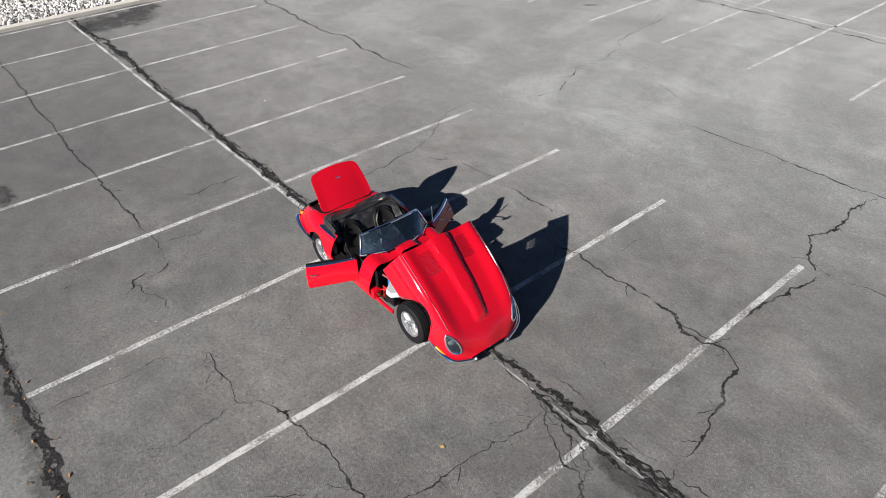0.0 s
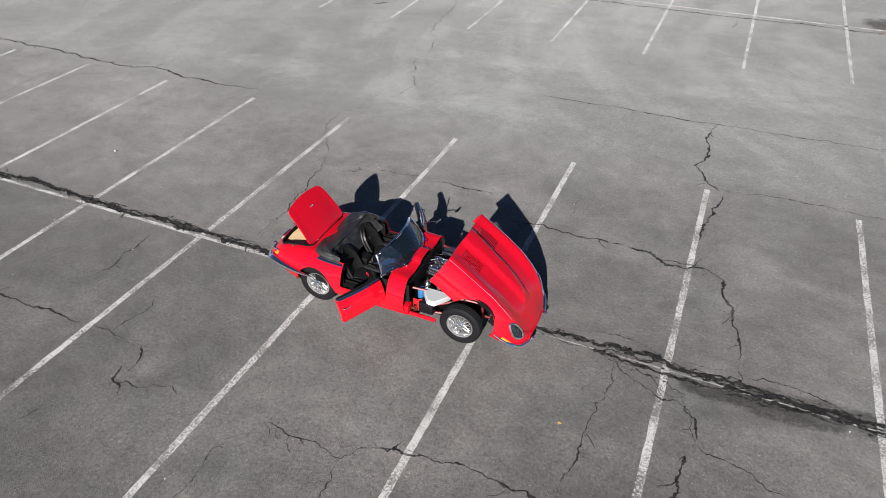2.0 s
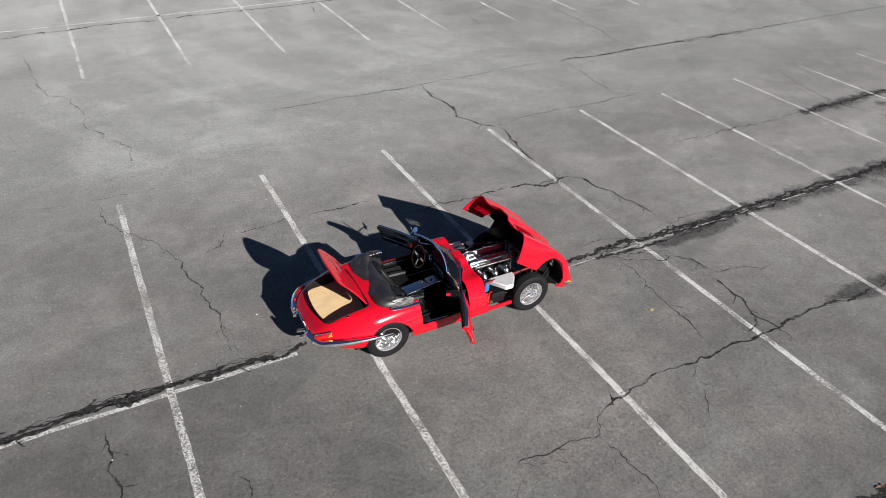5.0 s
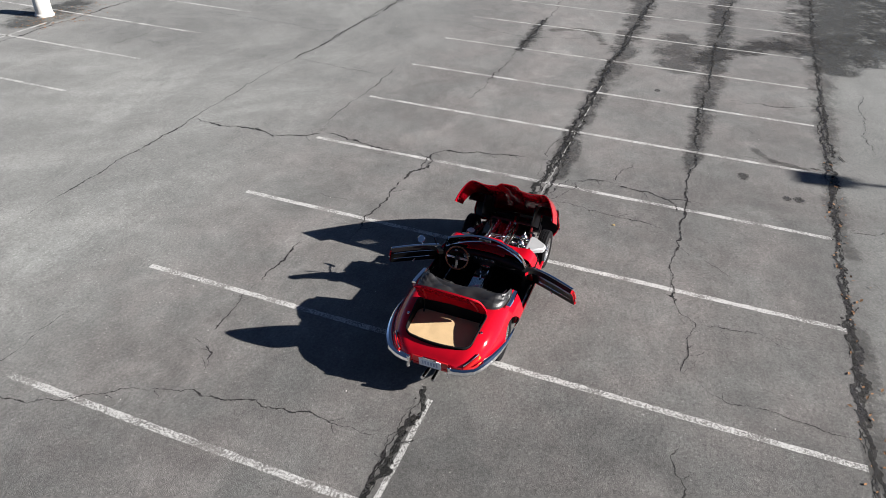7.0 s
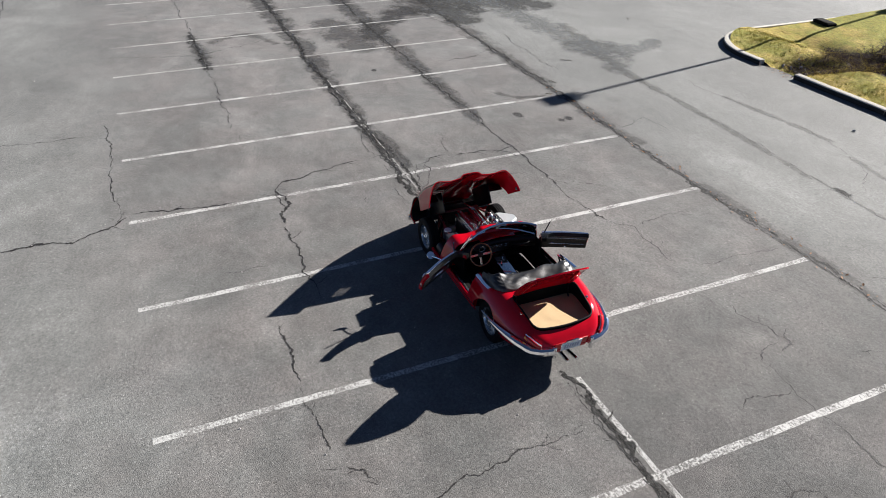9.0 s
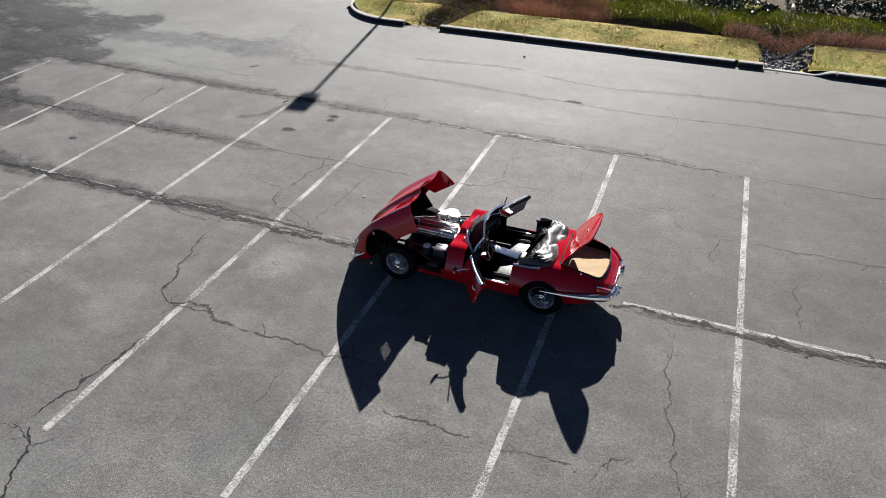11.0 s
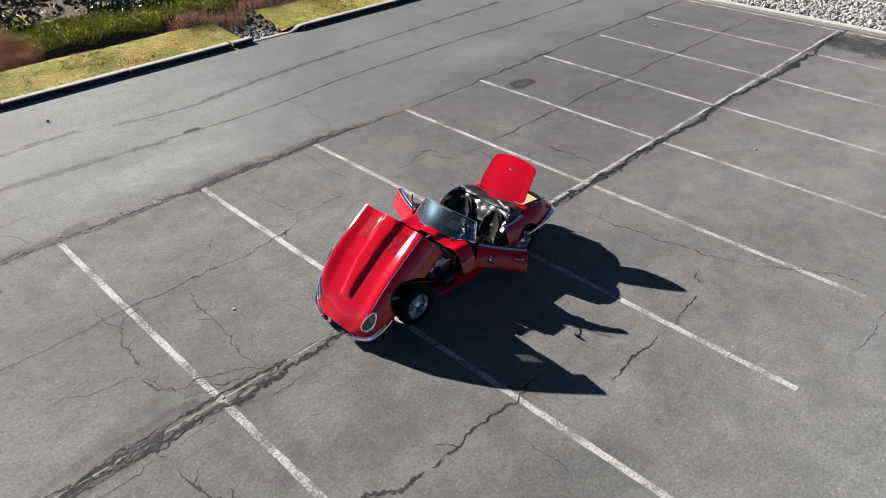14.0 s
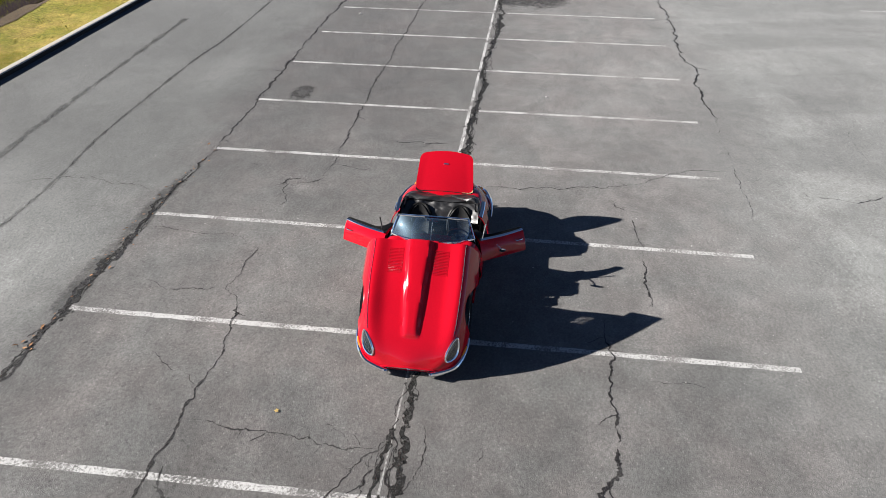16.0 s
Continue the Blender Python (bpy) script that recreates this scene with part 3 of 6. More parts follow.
seam([(-17.0, -2.72), (-6, -2.75), (-4.05, -2.76), (-2.9, -2.71), (-2.33, -2.69), (-1.85, -2.74)], 0.034, 12, 0.03, -0.8)
seam([(3.6, -2.77), (4.07, -2.82), (4.7, -2.82), (5.6, -2.82), (6.5, -2.79), (7.5, -2.84), (8.7, -2.82)], 0.046, 13, 0.03, -0.9)
broken_seam([(8.7, -2.82), (12.1, -2.76), (16.2, -2.80), (24, -3.15)], 0.06, 14, 3)
seam([(-17.0, -5.58), (-10.9, -5.58), (-2.3, -5.44)], 0.055, 15, 0.04)
broken_seam([(-2.3, -5.46), (0.7, -5.50), (3.2, -5.54), (7.5, -5.60), (15, -5.8), (30, -6.2)], 0.085, 16, 4)
seam([(-2.3, -5.44), (0.7, -5.48), (3.2, -5.54), (7.5, -5.60), (15, -5.8)], 0.07, 17, 0.05)
seam([(-25, -8.4), (-11.2, -8.15), (-8.2, -8.29), (-3.3, -8.28), (-1.4, -8.10), (0.3, -8.02), (1.4, -8.12), (3.1, -8.19), (4.9, -8.38), (6.5, -8.2), (8.2, -8.33), (12.4, -8.5), (16, -8.83), (25, -9.1)], 0.012, 18, 0.04, -0.75)
seam([(-12, -10.3), (-1.6, -9.87), (0.97, -9.45), (2.0, -9.47)], 0.012, 19, 0.05, -0.35)
seam([(8.5, -9.6), (6.36, -9.78), (5.03, -10.02), (4.23, -10.13), (2.82, -9.81), (2.0, -9.44), (1.38, -8.6), (1.42, -8.12)], 0.015, 63, 0.05, -0.5)
broken_seam([(9.8, 8.72), (11.1, 8.60), (14.2, 8.60), (18.1, 8.5)], 0.04, 20, 2)
seam([(8.0, 2.81), (9.4, 2.84), (12.3, 2.82), (15.4, 2.87), (19.5, 2.93), (26, 3.0)], 0.026, 64, 0.05, -0.55)
broken_seam([(13.6, 2.84), (15.4, 2.88), (17.5, 2.90)], 0.06, 65, 3)
# cracks that wander off the seams
crack([(-1.85, -2.74), (-1.77, -3.0), (-1.60, -3.4), (-1.30, -3.62)], 0.025, 21)
crack([(0.50, -5.5), (0.45, -5.2), (0.50, -4.68), (0.53, -4.18), (0.50, -3.76), (0.72, -3.42)], 0.013, 22, 0.05)
crack([(0.72, -3.26), (1.0, -3.17), (1.37, -3.22), (1.8, -3.23), (2.05, -3.27), (2.34, -2.96), (2.66, -2.87), (2.97, -2.82), (3.3, -2.80)], 0.016, 23, 0.05)
crack([(2.34, -2.96), (2.66, -2.86), (2.97, -2.82), (3.3, -2.79), (3.65, -2.77)], 0.026, 44, 0.04)
crack([(2.05, -3.27), (2.08, -3.66), (2.17, -4.02), (2.10, -4.35), (1.98, -4.72)], 0.012, 24, 0.05)
crack([(4.10, -2.85), (3.92, -3.19), (3.75, -3.52), (3.58, -3.70)], 0.026, 25)
crack([(-2.78, 5.73), (-2.79, 6.34), (-2.3, 7.3), (-2.2, 7.75), (-2.68, 8.5), (-3.04, 9.5), (-2.87, 10.0), (-3.18, 11.4), (-3.70, 11.9), (-4.01, 13.6), (-4.35, 16.0)], 0.018, 26, 0.07)
crack([(5.33, 8.55), (5.25, 7.47), (5.31, 6.95), (5.18, 6.15), (5.40, 5.70), (5.68, 5.36), (5.80, 5.15), (5.66, 4.6), (5.57, 3.9), (5.61, 3.3), (5.67, 2.8), (5.60, 2.55)], 0.044, 27, 0.05)
crack([(5.55, 5.5), (5.74, 5.42), (5.95, 5.36)], 0.024, 28)
crack([(2.0, 2.68), (2.6, 2.71), (3.2, 2.68), (4.0, 2.70), (4.7, 2.69), (5.13, 2.42), (5.5, 2.47), (5.75, 2.60), (6.1, 2.38), (6.12, 1.95), (6.30, 1.55), (6.42, 1.06), (6.50, 0.60), (6.55, 0.08)], 0.034, 29, 0.04)
crack([(4.95, 2.55), (5.3, 2.60), (5.6, 2.62), (5.85, 2.45)], 0.026, 30, 0.07)
crack([(4.80, -0.15), (4.85, -0.5), (4.85, -0.9), (4.75, -1.45), (4.76, -1.85), (4.77, -2.1), (4.70, -2.65)], 0.022, 31, 0.05)
crack([(4.74, -0.19), (5.22, -0.28), (5.61, -0.34), (5.85, -0.45), (5.93, -0.77), (6.06, -0.92), (6.10, -1.26)], 0.030, 32, 0.04)
crack([(6.10, -1.26), (6.01, -1.61), (6.01, -1.99), (5.88, -2.35), (5.68, -2.70)], 0.040, 34, 0.05)
crack([(5.88, -2.35), (5.94, -2.68), (5.96, -2.95), (5.94, -3.28)], 0.030, 33, 0.05)
crack([(6.10, -1.26), (6.44, -1.36), (6.80, -1.43), (6.98, -1.60), (7.23, -1.60)], 0.016, 35, 0.04)
crack([(-3.15, 5.66), (-3.03, 4.64), (-2.67, 4.12), (-2.39, 3.76), (-2.15, 3.15), (-1.96, 2.2), (-1.87, 1.6), (-1.83, 1.1), (-1.82, 0.66), (-1.80, 0.12)], 0.020, 36, 0.04)
crack([(-1.70, 2.96), (-1.36, 3.08), (-1.12, 3.36), (-0.45, 3.38), (0.1, 3.43), (0.8, 3.40), (1.35, 3.41), (1.85, 3.37)], 0.022, 37, 0.04)
crack([(3.22, 3.3), (3.19, 3.65), (3.24, 4.0)], 0.012, 53, 0.04)
crack([(10.22, 8.5), (10.06, 7.64), (9.8, 6.76), (9.85, 6.43), (9.56, 5.6)], 0.018, 38)
crack([(13.45, 14.53), (13.18, 11.5), (12.94, 9.42), (13.06, 8.6)], 0.018, 39)
crack([(9.1, 14.44), (11.51, 14.43)], 0.018, 40)
crack([(9.93, 13.96), (9.93, 12.7)], 0.022, 41)
crack([(15.5, 5.54), (15.15, 4.1), (15.03, 2.92), (15.4, 1.6), (15.98, 0.53)], 0.022, 66)
crack([(-3.63, -0.42), (-3.60, -0.9), (-3.60, -1.26), (-3.66, -1.71)], 0.024, 42)
crack([(-2.30, -2.68), (-2.33, -2.47), (-2.27, -2.2), (-2.20, -1.95), (-2.30, -1.65)], 0.018, 43, 0.05)
crack([(-1.5, -3.45), (-0.95, -3.25), (-0.45, -3.27)], 0.016, 45)
crack([(-0.62, -9.03), (-1.08, -7.98), (-1.08, -7.1), (-0.76, -5.75)], 0.020, 46, 0.05)
crack([(-1.49, -3.29), (-1.54, -2.91), (-1.72, -2.73)], 0.018, 47)
crack([(8.58, -3.78), (8.66, -4.5), (8.42, -5.2)], 0.016, 48)
crack([(11.96, -3.12), (12.08, -4.36), (12.6, -5.59)], 0.022, 49, 0.08)
crack([(15.4, -6.86), (12.6, -6.67), (11.0, -6.5), (9.7, -6.65)], 0.022, 67, 0.06)
crack([(6.0, -5.75), (6.03, -6.1), (6.33, -6.76), (5.9, -6.8), (5.47, -6.84)], 0.018, 68, 0.05)
crack([(4.8, 13.8), (5.95, 13.63), (6.6, 13.5), (7.5, 12.4)], 0.012, 69, 0.05)
crack([(5.1, 17.2), (5.04, 16.35)], 0.016, 70, 0.05)
crack([(-0.9, 10.1), (-0.4, 9.9), (0.0, 9.63)], 0.012, 71, 0.04)
# the net of cracks where the broken seam meets a bay line
crack([(4.75, -0.08), (5.09, -0.42), (5.57, -0.66), (5.77, -0.60), (6.0, -0.83), (6.09, -1.23)], 0.018, 50, 0.05)
crack([(4.85, -0.5), (4.62, -0.75), (4.55, -0.95)], 0.010, 51)
crack([(5.3, -0.25), (5.55, -0.5), (5.9, -0.7)], 0.016, 52)
crack([(6.6, 0.2), (7.2, 0.28), (7.8, 0.12)], 0.014, 54)
crack([(4.3, 0.22), (5.1, 0.3), (5.8, 0.2), (6.4, 0.28)], 0.010, 55)
crack([(-2.24, -4.57), (-2.15, -4.4), (-2.08, -4.22)], 0.02, 56)
# damp, dust and oil
def damp_band(points, mat, label):
    """A band of damp through points (x, y, half width), its sides and ends frayed by the material."""
    STAINS.append(0)
    z = 0.0002 + 0.00003 * len(STAINS)
    line = smooth_path([Vector((x, y, w)) for x, y, w in points], 6)
    whole = sum((b.xy - a.xy).length for a, b in zip(line, line[1:]))
    bm = bmesh.new()
    lay = bm.loops.layers.uv.new("across")
    rows, far = [], 0.0
    for i, q in enumerate(line):
        d = (line[min(i + 1, len(line) - 1)].xy - line[max(i - 1, 0)].xy).normalized()
        far += (q.xy - line[i - 1].xy).length if i else 0.0
        ends = min(far, whole - far) / max(0.3, q.z)
        rows.append([(bm.verts.new((q.x - d.y * q.z * k, q.y + d.x * q.z * k, z + fall(q.y + d.x * q.z * k))), (ends, k)) for k in (-1, -0.5, 0, 0.5, 1)])
    for r, t in zip(rows, rows[1:]):
        for (a, ua), (b, ub), (c, uc), (e, ue) in zip(r, r[1:], t[1:], t):
            for loop, u in zip(bm.faces.new((a, b, c, e)).loops, (ua, ub, uc, ue)):
                loop[lay].uv = u
    ob = part("damp_stain", bm, mat)
    return tagged(ob, label, "stain", "stains on the asphalt", "structure")


SEEP = "damp dark stain along a seam in the asphalt"
damp_band([(6.6, -0.03, 0.30), (8.7, -0.06, 0.34), (11, -0.1, 0.42), (13.4, -0.16, 0.55), (16.4, -0.2, 0.62), (21.6, 0.05, 0.7), (26, 0.1, 0.8)], DAMP, SEEP)
damp_band([(7.2, -2.76, 0.2), (9.2, -2.82, 0.34), (12.2, -2.84, 0.50), (15.7, -2.94, 0.58), (19.8, -2.91, 0.62), (23, -2.85, 0.7), (27, -2.85, 0.8)], DAMP, SEEP)
damp_band([(13.5, -1.9, 0.8), (15.4, -1.85, 1.1), (17.8, -1.65, 0.8)], DAMP, "mottled damp patch on the asphalt")
damp_band([(4.9, -5.75, 0.22), (7, -5.62, 0.32), (9.6, -5.68, 0.30), (13.3, -5.82, 0.5), (16.4, -5.9, 0.6)], SEEPED, SEEP)
damp_band([(-1.4, -5.55, 0.2), (0.8, -5.62, 0.26), (3.0, -5.62, 0.2)], SEEPED, SEEP)
damp_band([(5.7, -0.22, 0.18), (6.85, -0.24, 0.26), (7.9, -0.2, 0.18)], DAMP, "small wet patch beside a crumbled seam")
damp_band([(15.2, 0.45, 0.18), (16.4, 1.0, 0.28), (16.6, 1.6, 0.25), (16.0, 2.5, 0.3)], SEEPED, "damp dark stain along a crack in the asphalt")
damp_band([(13.4, 2.78, 0.18), (15.2, 2.84, 0.36), (17.2, 2.9, 0.22)], DAMP, SEEP)
damp_band([(9.2, -4.0, 0.12), (8.65, -4.4, 0.16), (8.4, -5.3, 0.14)], SEEPED, "damp dark stain along a crack in the asphalt")
damp_band([(2.2, -8.05, 0.12), (4.7, -8.25, 0.17), (6.5, -8.33, 0.19), (8.8, -8.4, 0.24), (10.4, -8.6, 0.37), (12.4, -9.0, 0.42), (14.6, -9.4, 0.36)], SEEPED, SEEP)
damp_band([(-25, -8.4, 0.06), (-11.2, -8.15, 0.07), (-8.2, -8.29, 0.08), (-3.3, -8.28, 0.07), (-1.4, -8.10, 0.08), (0.3, -8.02, 0.08), (2.4, -8.15, 0.10)], SEEPED, SEEP)
damp_band([(-12, -10.3, 0.15), (-6, -10.1, 0.13), (-1.6, -9.87, 0.15), (0.97, -9.5, 0.13), (2.8, -9.8, 0.12)], SEEPED, SEEP)
damp_band([(3.4, -10.1, 0.12), (5.1, -9.95, 0.18), (6.8, -9.75, 0.16)], SEEPED, SEEP)
POOL = "wide blackened wet patch on the asphalt"
damp_band([(14.6, -2.5, 0.5), (16.2, -3.1, 0.75), (17.4, -4.2, 0.9), (18.3, -5.4, 1.2)], WET, POOL)
damp_band([(15.3, -6.4, 0.5), (17.4, -6.3, 1.7), (20, -6.6, 2.3), (24, -7.2, 2.8), (30, -8, 3)], WET, POOL)
damp_band([(18.6, -5.6, 1.2), (18.6, -7.6, 2.3), (17.6, -9.4, 1.6), (16.6, -10.6, 0.8)], WET, POOL)
damp_band([(18.6, -8.6, 1.6), (22, -9.4, 2.4), (27, -10.2, 2.8)], WET, POOL)
damp_band([(8.9, 18.4, 0.8), (10.8, 18.94, 1.3), (12.8, 19.0, 0.9)], DAMP, "damp dark stain round the foot of a lamp post")
damp_band([(-17.0, 2.8, 0.8), (-16.0, 1.4, 1.5), (-15.6, -0.3, 0.7)], DAMP, "damp dark stain beside the rock island")
for spot in ([(12.6, -8.15, 0.5), (11.6, -8.9, 1.25), (11.2, -10.2, 0.75), (11.8, -11.5, 0.35)], [(9.0, -8.35, 0.45), (10.6, -8.7, 0.9), (12.6, -9.0, 0.9)], [(12.0, -8.75, 0.8), (15.5, -8.5, 1.0), (19, -8.2, 0.9)]):
    damp_band(spot, GLAZED, "smooth glazed patch that shines against the sun")
for x, y, rx, ry in ((7.56, -3.87, 0.27, 0.17), (6.92, -4.95, 0.20, 0.17), (6.88, -4.72, 0.16, 0.13), (11.94, -1.56, 0.16, 0.12), (-6.14, -4.5, 0.75, 0.42), (1.56, -8.17, 0.35, 0.14)):
    stain_patch(x, y, rx, ry, OIL, "small dark oil stain on the asphalt")
stain_patch(-6.63, 14.15, 0.42, 0.11, OIL, "dark smeared streak on the asphalt", 48)
stain_patch(4.78, 0.95, 0.75, 0.8, SCUFF, "pale rubbed patch round a dent in the asphalt")
for x, y, rx, ry in ((0.61, 7.26, 2.6, 0.9), (-6.09, 7.54, 3.0, 1.0), (6.18, 10.71, 3.2, 1.0), (-1, 10.57, 2.6, 0.8), (-7.98, -7.05, 3.0, 0.8), (3.05, -7.07, 3.0, 0.9), (-8.5, 3.6, 1.6, 0.8), (9.6, 2.6, 1.6, 0.9)):
    stain_patch(x, y, rx, ry, PALE, "pale scuffed patch on the asphalt")
dent = [(4.74 + 0.15 * math.cos(a), 0.93 + 0.13 * math.sin(a)) for a in steps(0.4, 2.6, 6)]
crack(dent, 0.008, 60, 0.01, -2.0)

# ---- the red roadster: x forward from the rear axle, y to its left, z up ----
RED = material("red_paint", (0.40, 0.0030, 0.012), rough=0.42, vary=0.05, scale=3.0, fine=40.0, coat=0.9, rough_vary=0.05, spec=0.0)
RED.node_tree.nodes["Principled BSDF"].inputs["Coat Roughness"].default_value = 0.06
RED_INNER = material("red_inner_paint", (0.42, 0.008, 0.012), rough=0.4, vary=0.15, scale=5.0, coat=0.3)
CHROME = material("chrome", (0.88, 0.89, 0.90), rough=0.07, metal=1.0, vary=0.05, rough_vary=0.05)
ALLOY = material("polished_alloy", (0.72, 0.72, 0.71), rough=0.22, metal=1.0, vary=0.1, rough_vary=0.1)
SILVER = material("silver_paint", (0.52, 0.54, 0.55), rough=0.35, metal=0.35, vary=0.08)
RUBBER = material("tyre_rubber", (0.006, 0.006, 0.007), rough=0.7, vary=0.25, bump=0.002, spec=0.12)
BLACK = material("black_metal", (0.005, 0.005, 0.006), spec=0.35, rough=0.34, vary=0.3, scale=9.0)
LEATHER = material("black_leather", (0.006, 0.006, 0.006), spec=0.22, rough=0.30, vary=0.3, fine=160.0, bump=0.002)
SEAT_LEATHER = material("polished_black_leather", (0.006, 0.006, 0.006), rough=0.44, vary=0.3, fine=160.0, bump=0.002, spec=0.3)
CARPET = material("black_carpet", (0.006, 0.006, 0.006), spec=0.1, rough=0.95, vary=0.35, fine=250.0, bump=0.004)
VINYL = material("black_hood_vinyl", (0.014, 0.014, 0.015), spec=0.7, rough=0.44, vary=0.3, fine=120.0, bump=0.002)
TAN = material("tan_boot_mat", (0.50, 0.36, 0.195), rough=0.85, vary=0.12, scale=4.0, fine=180.0, bump=0.003)
WOOD = material("varnished_wood", (0.24, 0.085, 0.030), rough=0.25, vary=0.25, coat=0.6)
AMBER = material("amber_lens", (0.75, 0.22, 0.02), rough=0.12, vary=0.1, coat=0.6)
RED_LENS = material("red_lens", (0.45, 0.01, 0.01), rough=0.12, vary=0.1, coat=0.6)
PLATE = material("number_plate_face", (0.62, 0.66, 0.70), rough=0.4, vary=0.06)
PLATE_INK = material("number_plate_ink", (0.30, 0.34, 0.44), rough=0.5, vary=0.1)
CLEAR = glass("clear_glass", (0.88, 0.95, 0.99), dust=0.016)
LAMP_GLASS = glass("lamp_cover_glass", (0.85, 0.9, 0.9), thin=0.5, dust=0.02)

width = curve((-1.13, 0.42), (-1.08, 0.50), (-0.98, 0.585), (-0.8, 0.665), (-0.5, 0.745), (-0.1, 0.805), (0.4, 0.826), (1.0, 0.822), (1.6, 0.815), (2.1, 0.815), (2.5, 0.800), (2.8, 0.775), (3.0, 0.74), (3.15, 0.69), (3.27, 0.61), (3.35, 0.51), (3.40, 0.40))
crown = curve((-1.13, 0.56), (-1.05, 0.63), (-0.9, 0.71), (-0.6, 0.80), (-0.2, 0.875), (0.2, 0.905), (1.1, 0.90), (1.5, 0.865), (2.0, 0.835), (2.4, 0.79), (2.8, 0.715), (3.05, 0.645), (3.25, 0.565), (3.36, 0.505), (3.40, 0.475))
flank = curve((-1.13, 0.545), (-1.05, 0.61), (-0.9, 0.68), (-0.6, 0.765), (-0.2, 0.825), (0.2, 0.838), (0.6, 0.828), (1.1, 0.828), (1.5, 0.828), (2.0, 0.825), (2.4, 0.808), (2.7, 0.757), (3.0, 0.665), (3.2, 0.565), (3.34, 0.475), (3.40, 0.445))
girth = curve((-1.13, 0.47), (-0.9, 0.54), (-0.3, 0.57), (0.5, 0.53), (1.5, 0.50), (2.6, 0.50), (3.1, 0.45), (3.40, 0.40))
hem = curve((-1.13, 0.44), (-0.9, 0.40), (-0.4, 0.33), (0.3, 0.30), (1.45, 0.30), (1.6, 0.30), (2.6, 0.28), (3.1, 0.31), (3.40, 0.345))
BULGE = 0.046


def bulge(x, y):
    """The long power bulge down the middle of the bonnet."""
    if x < 1.4:
        return 0.0
    half = 0.205 - 0.075 * max(0.0, min(1.0, (x - 1.5) / 1.3))
    s = max(0.0, min(1.0, (half - abs(y)) / 0.065))
    e = max(0.0, min(1.0, (3.00 - x) / 0.25))
    return BULGE * s * s * (3 - 2 * s) * math.sqrt(e * (2 - e))


def squeeze(x):
    """Draws the nose and the tail in."""
    return 2.6 + (x - 2.6) * 0.905 if x > 2.6 else (-0.4 + (x + 0.4) * 0.84 if x < -0.4 else x)


def skin(x, u):
    """The closed outer skin. u runs from 0 at the crown to 4 at the hem; its sign tells the side."""
    w, c, f, g, h = width(x), crown(x), flank(x), girth(x), hem(x)
    front = max(0.0, min(1.0, (x - 1.3) / 0.4))
    dip = (0.017 * front - 0.010 * (1 - front)) * max(0.0, min(1.0, (3.15 - x) / 0.5))
    square = 0.79 + 0.055 * math.exp(-((x - 0.85) / 0.45) ** 2)
    pts = [(0.0, c), (0.46 * w, c * 0.45 + f * 0.55 - dip), (square * w, f), (w, g), (0.93 * w, h)]
    pts = [(-pts[1][0], pts[1][1]), *pts, (0.84 * w, h - (g - h) * 0.8)]
    a = min(abs(u), 3.9999)
    i, s = int(a), a - int(a)
    q = [0.5 * ((2 * pts[i + 1][k]) + (pts[i + 2][k] - pts[i][k]) * s + (2 * pts[i][k] - 5 * pts[i + 1][k] + 4 * pts[i + 2][k] - pts[i + 3][k]) * s * s + (3 * pts[i + 1][k] - pts[i][k] - 3 * pts[i + 2][k] + pts[i + 3][k]) * s ** 3) for k in (0, 1)]
    y = math.copysign(q[0], u)
    return Vector((squeeze(x), y, q[1] + bulge(x, y)))


def arch(xc, r):
    """Keeps what lies outside a wheel arch."""
    return lambda x, u, p: (p.x - xc) ** 2 + (p.z - 0.33) ** 2 - r * r if p.z < 0.9 and abs(p.y) > 0.4 else 1.0


CAR_AT = pose(0.18, -0.03, 0, 0, 0, -0.3)
car = thing("roadster", "red open-top vintage roadster with bonnet, doors and boot lid open", "car", at=CAR_AT)
AXLE = 2.438
SCUTTLE = 1.62                       # rear edge of the bonnet
DOOR_A, DOOR_B = 0.49, 1.27          # rear and front edges of the door
DOOR_SILL = 0.51                     # lower edge of the door


def cockpit(x, u, p):
    """Positive outside the cockpit's rounded opening."""
    if p.z < 0.6:
        return 1.0
    dx, dy = abs(p.x - 0.60) - 0.40, abs(p.y) - 0.46
    d = math.hypot(max(dx, 0), max(dy, 0)) + min(max(dx, dy), 0)
    return d - 0.19


def doorway(x, u, p):
    """Positive outside the doorways."""
    if abs(p.y) < 0.3 or p.z < DOOR_SILL - 0.02:
        return 1.0
    return max(DOOR_A - p.x, p.x - DOOR_B, DOOR_SILL - p.z)


def boot_hole(grow=0.0):
    """Positive outside the boot's opening: wide in front, rounded behind."""
    def keep(x, u, p):
        if p.z < 0.4 or p.x > 0:
            return 1.0
        half = 0.495 - 0.05 * max(0.0, (-0.3 - p.x) / 0.6)
        bow = 0.30 * p.y * p.y * max(0.0, min(1.0, (-0.35 - p.x) / 0.3))
        dx, dy = abs(p.x - bow + 0.525) - 0.260, abs(p.y) - (half - 0.08)
        return math.hypot(max(dx, 0), max(dy, 0)) + min(max(dx, dy), 0) - 0.08 - grow
    return keep


US = steps(-4, 4, 96)
body = part("body", thicken(sheet(skin, steps(-1.13, SCUTTLE - 0.06, 110), US, [cockpit, doorway, boot_hole(0.012), arch(0.0, 0.352)]), 0.012), RED, car, "glossy red bodywork")
body.data.materials.append(LEATHER)
for f in body.data.polygons:
    if -0.05 < f.center.x < 1.5 and f.normal.y * f.center.y + f.normal.z * (f.center.z - 0.4) < -0.02:
        f.material_index = 1
tail_panel = bmesh.new()
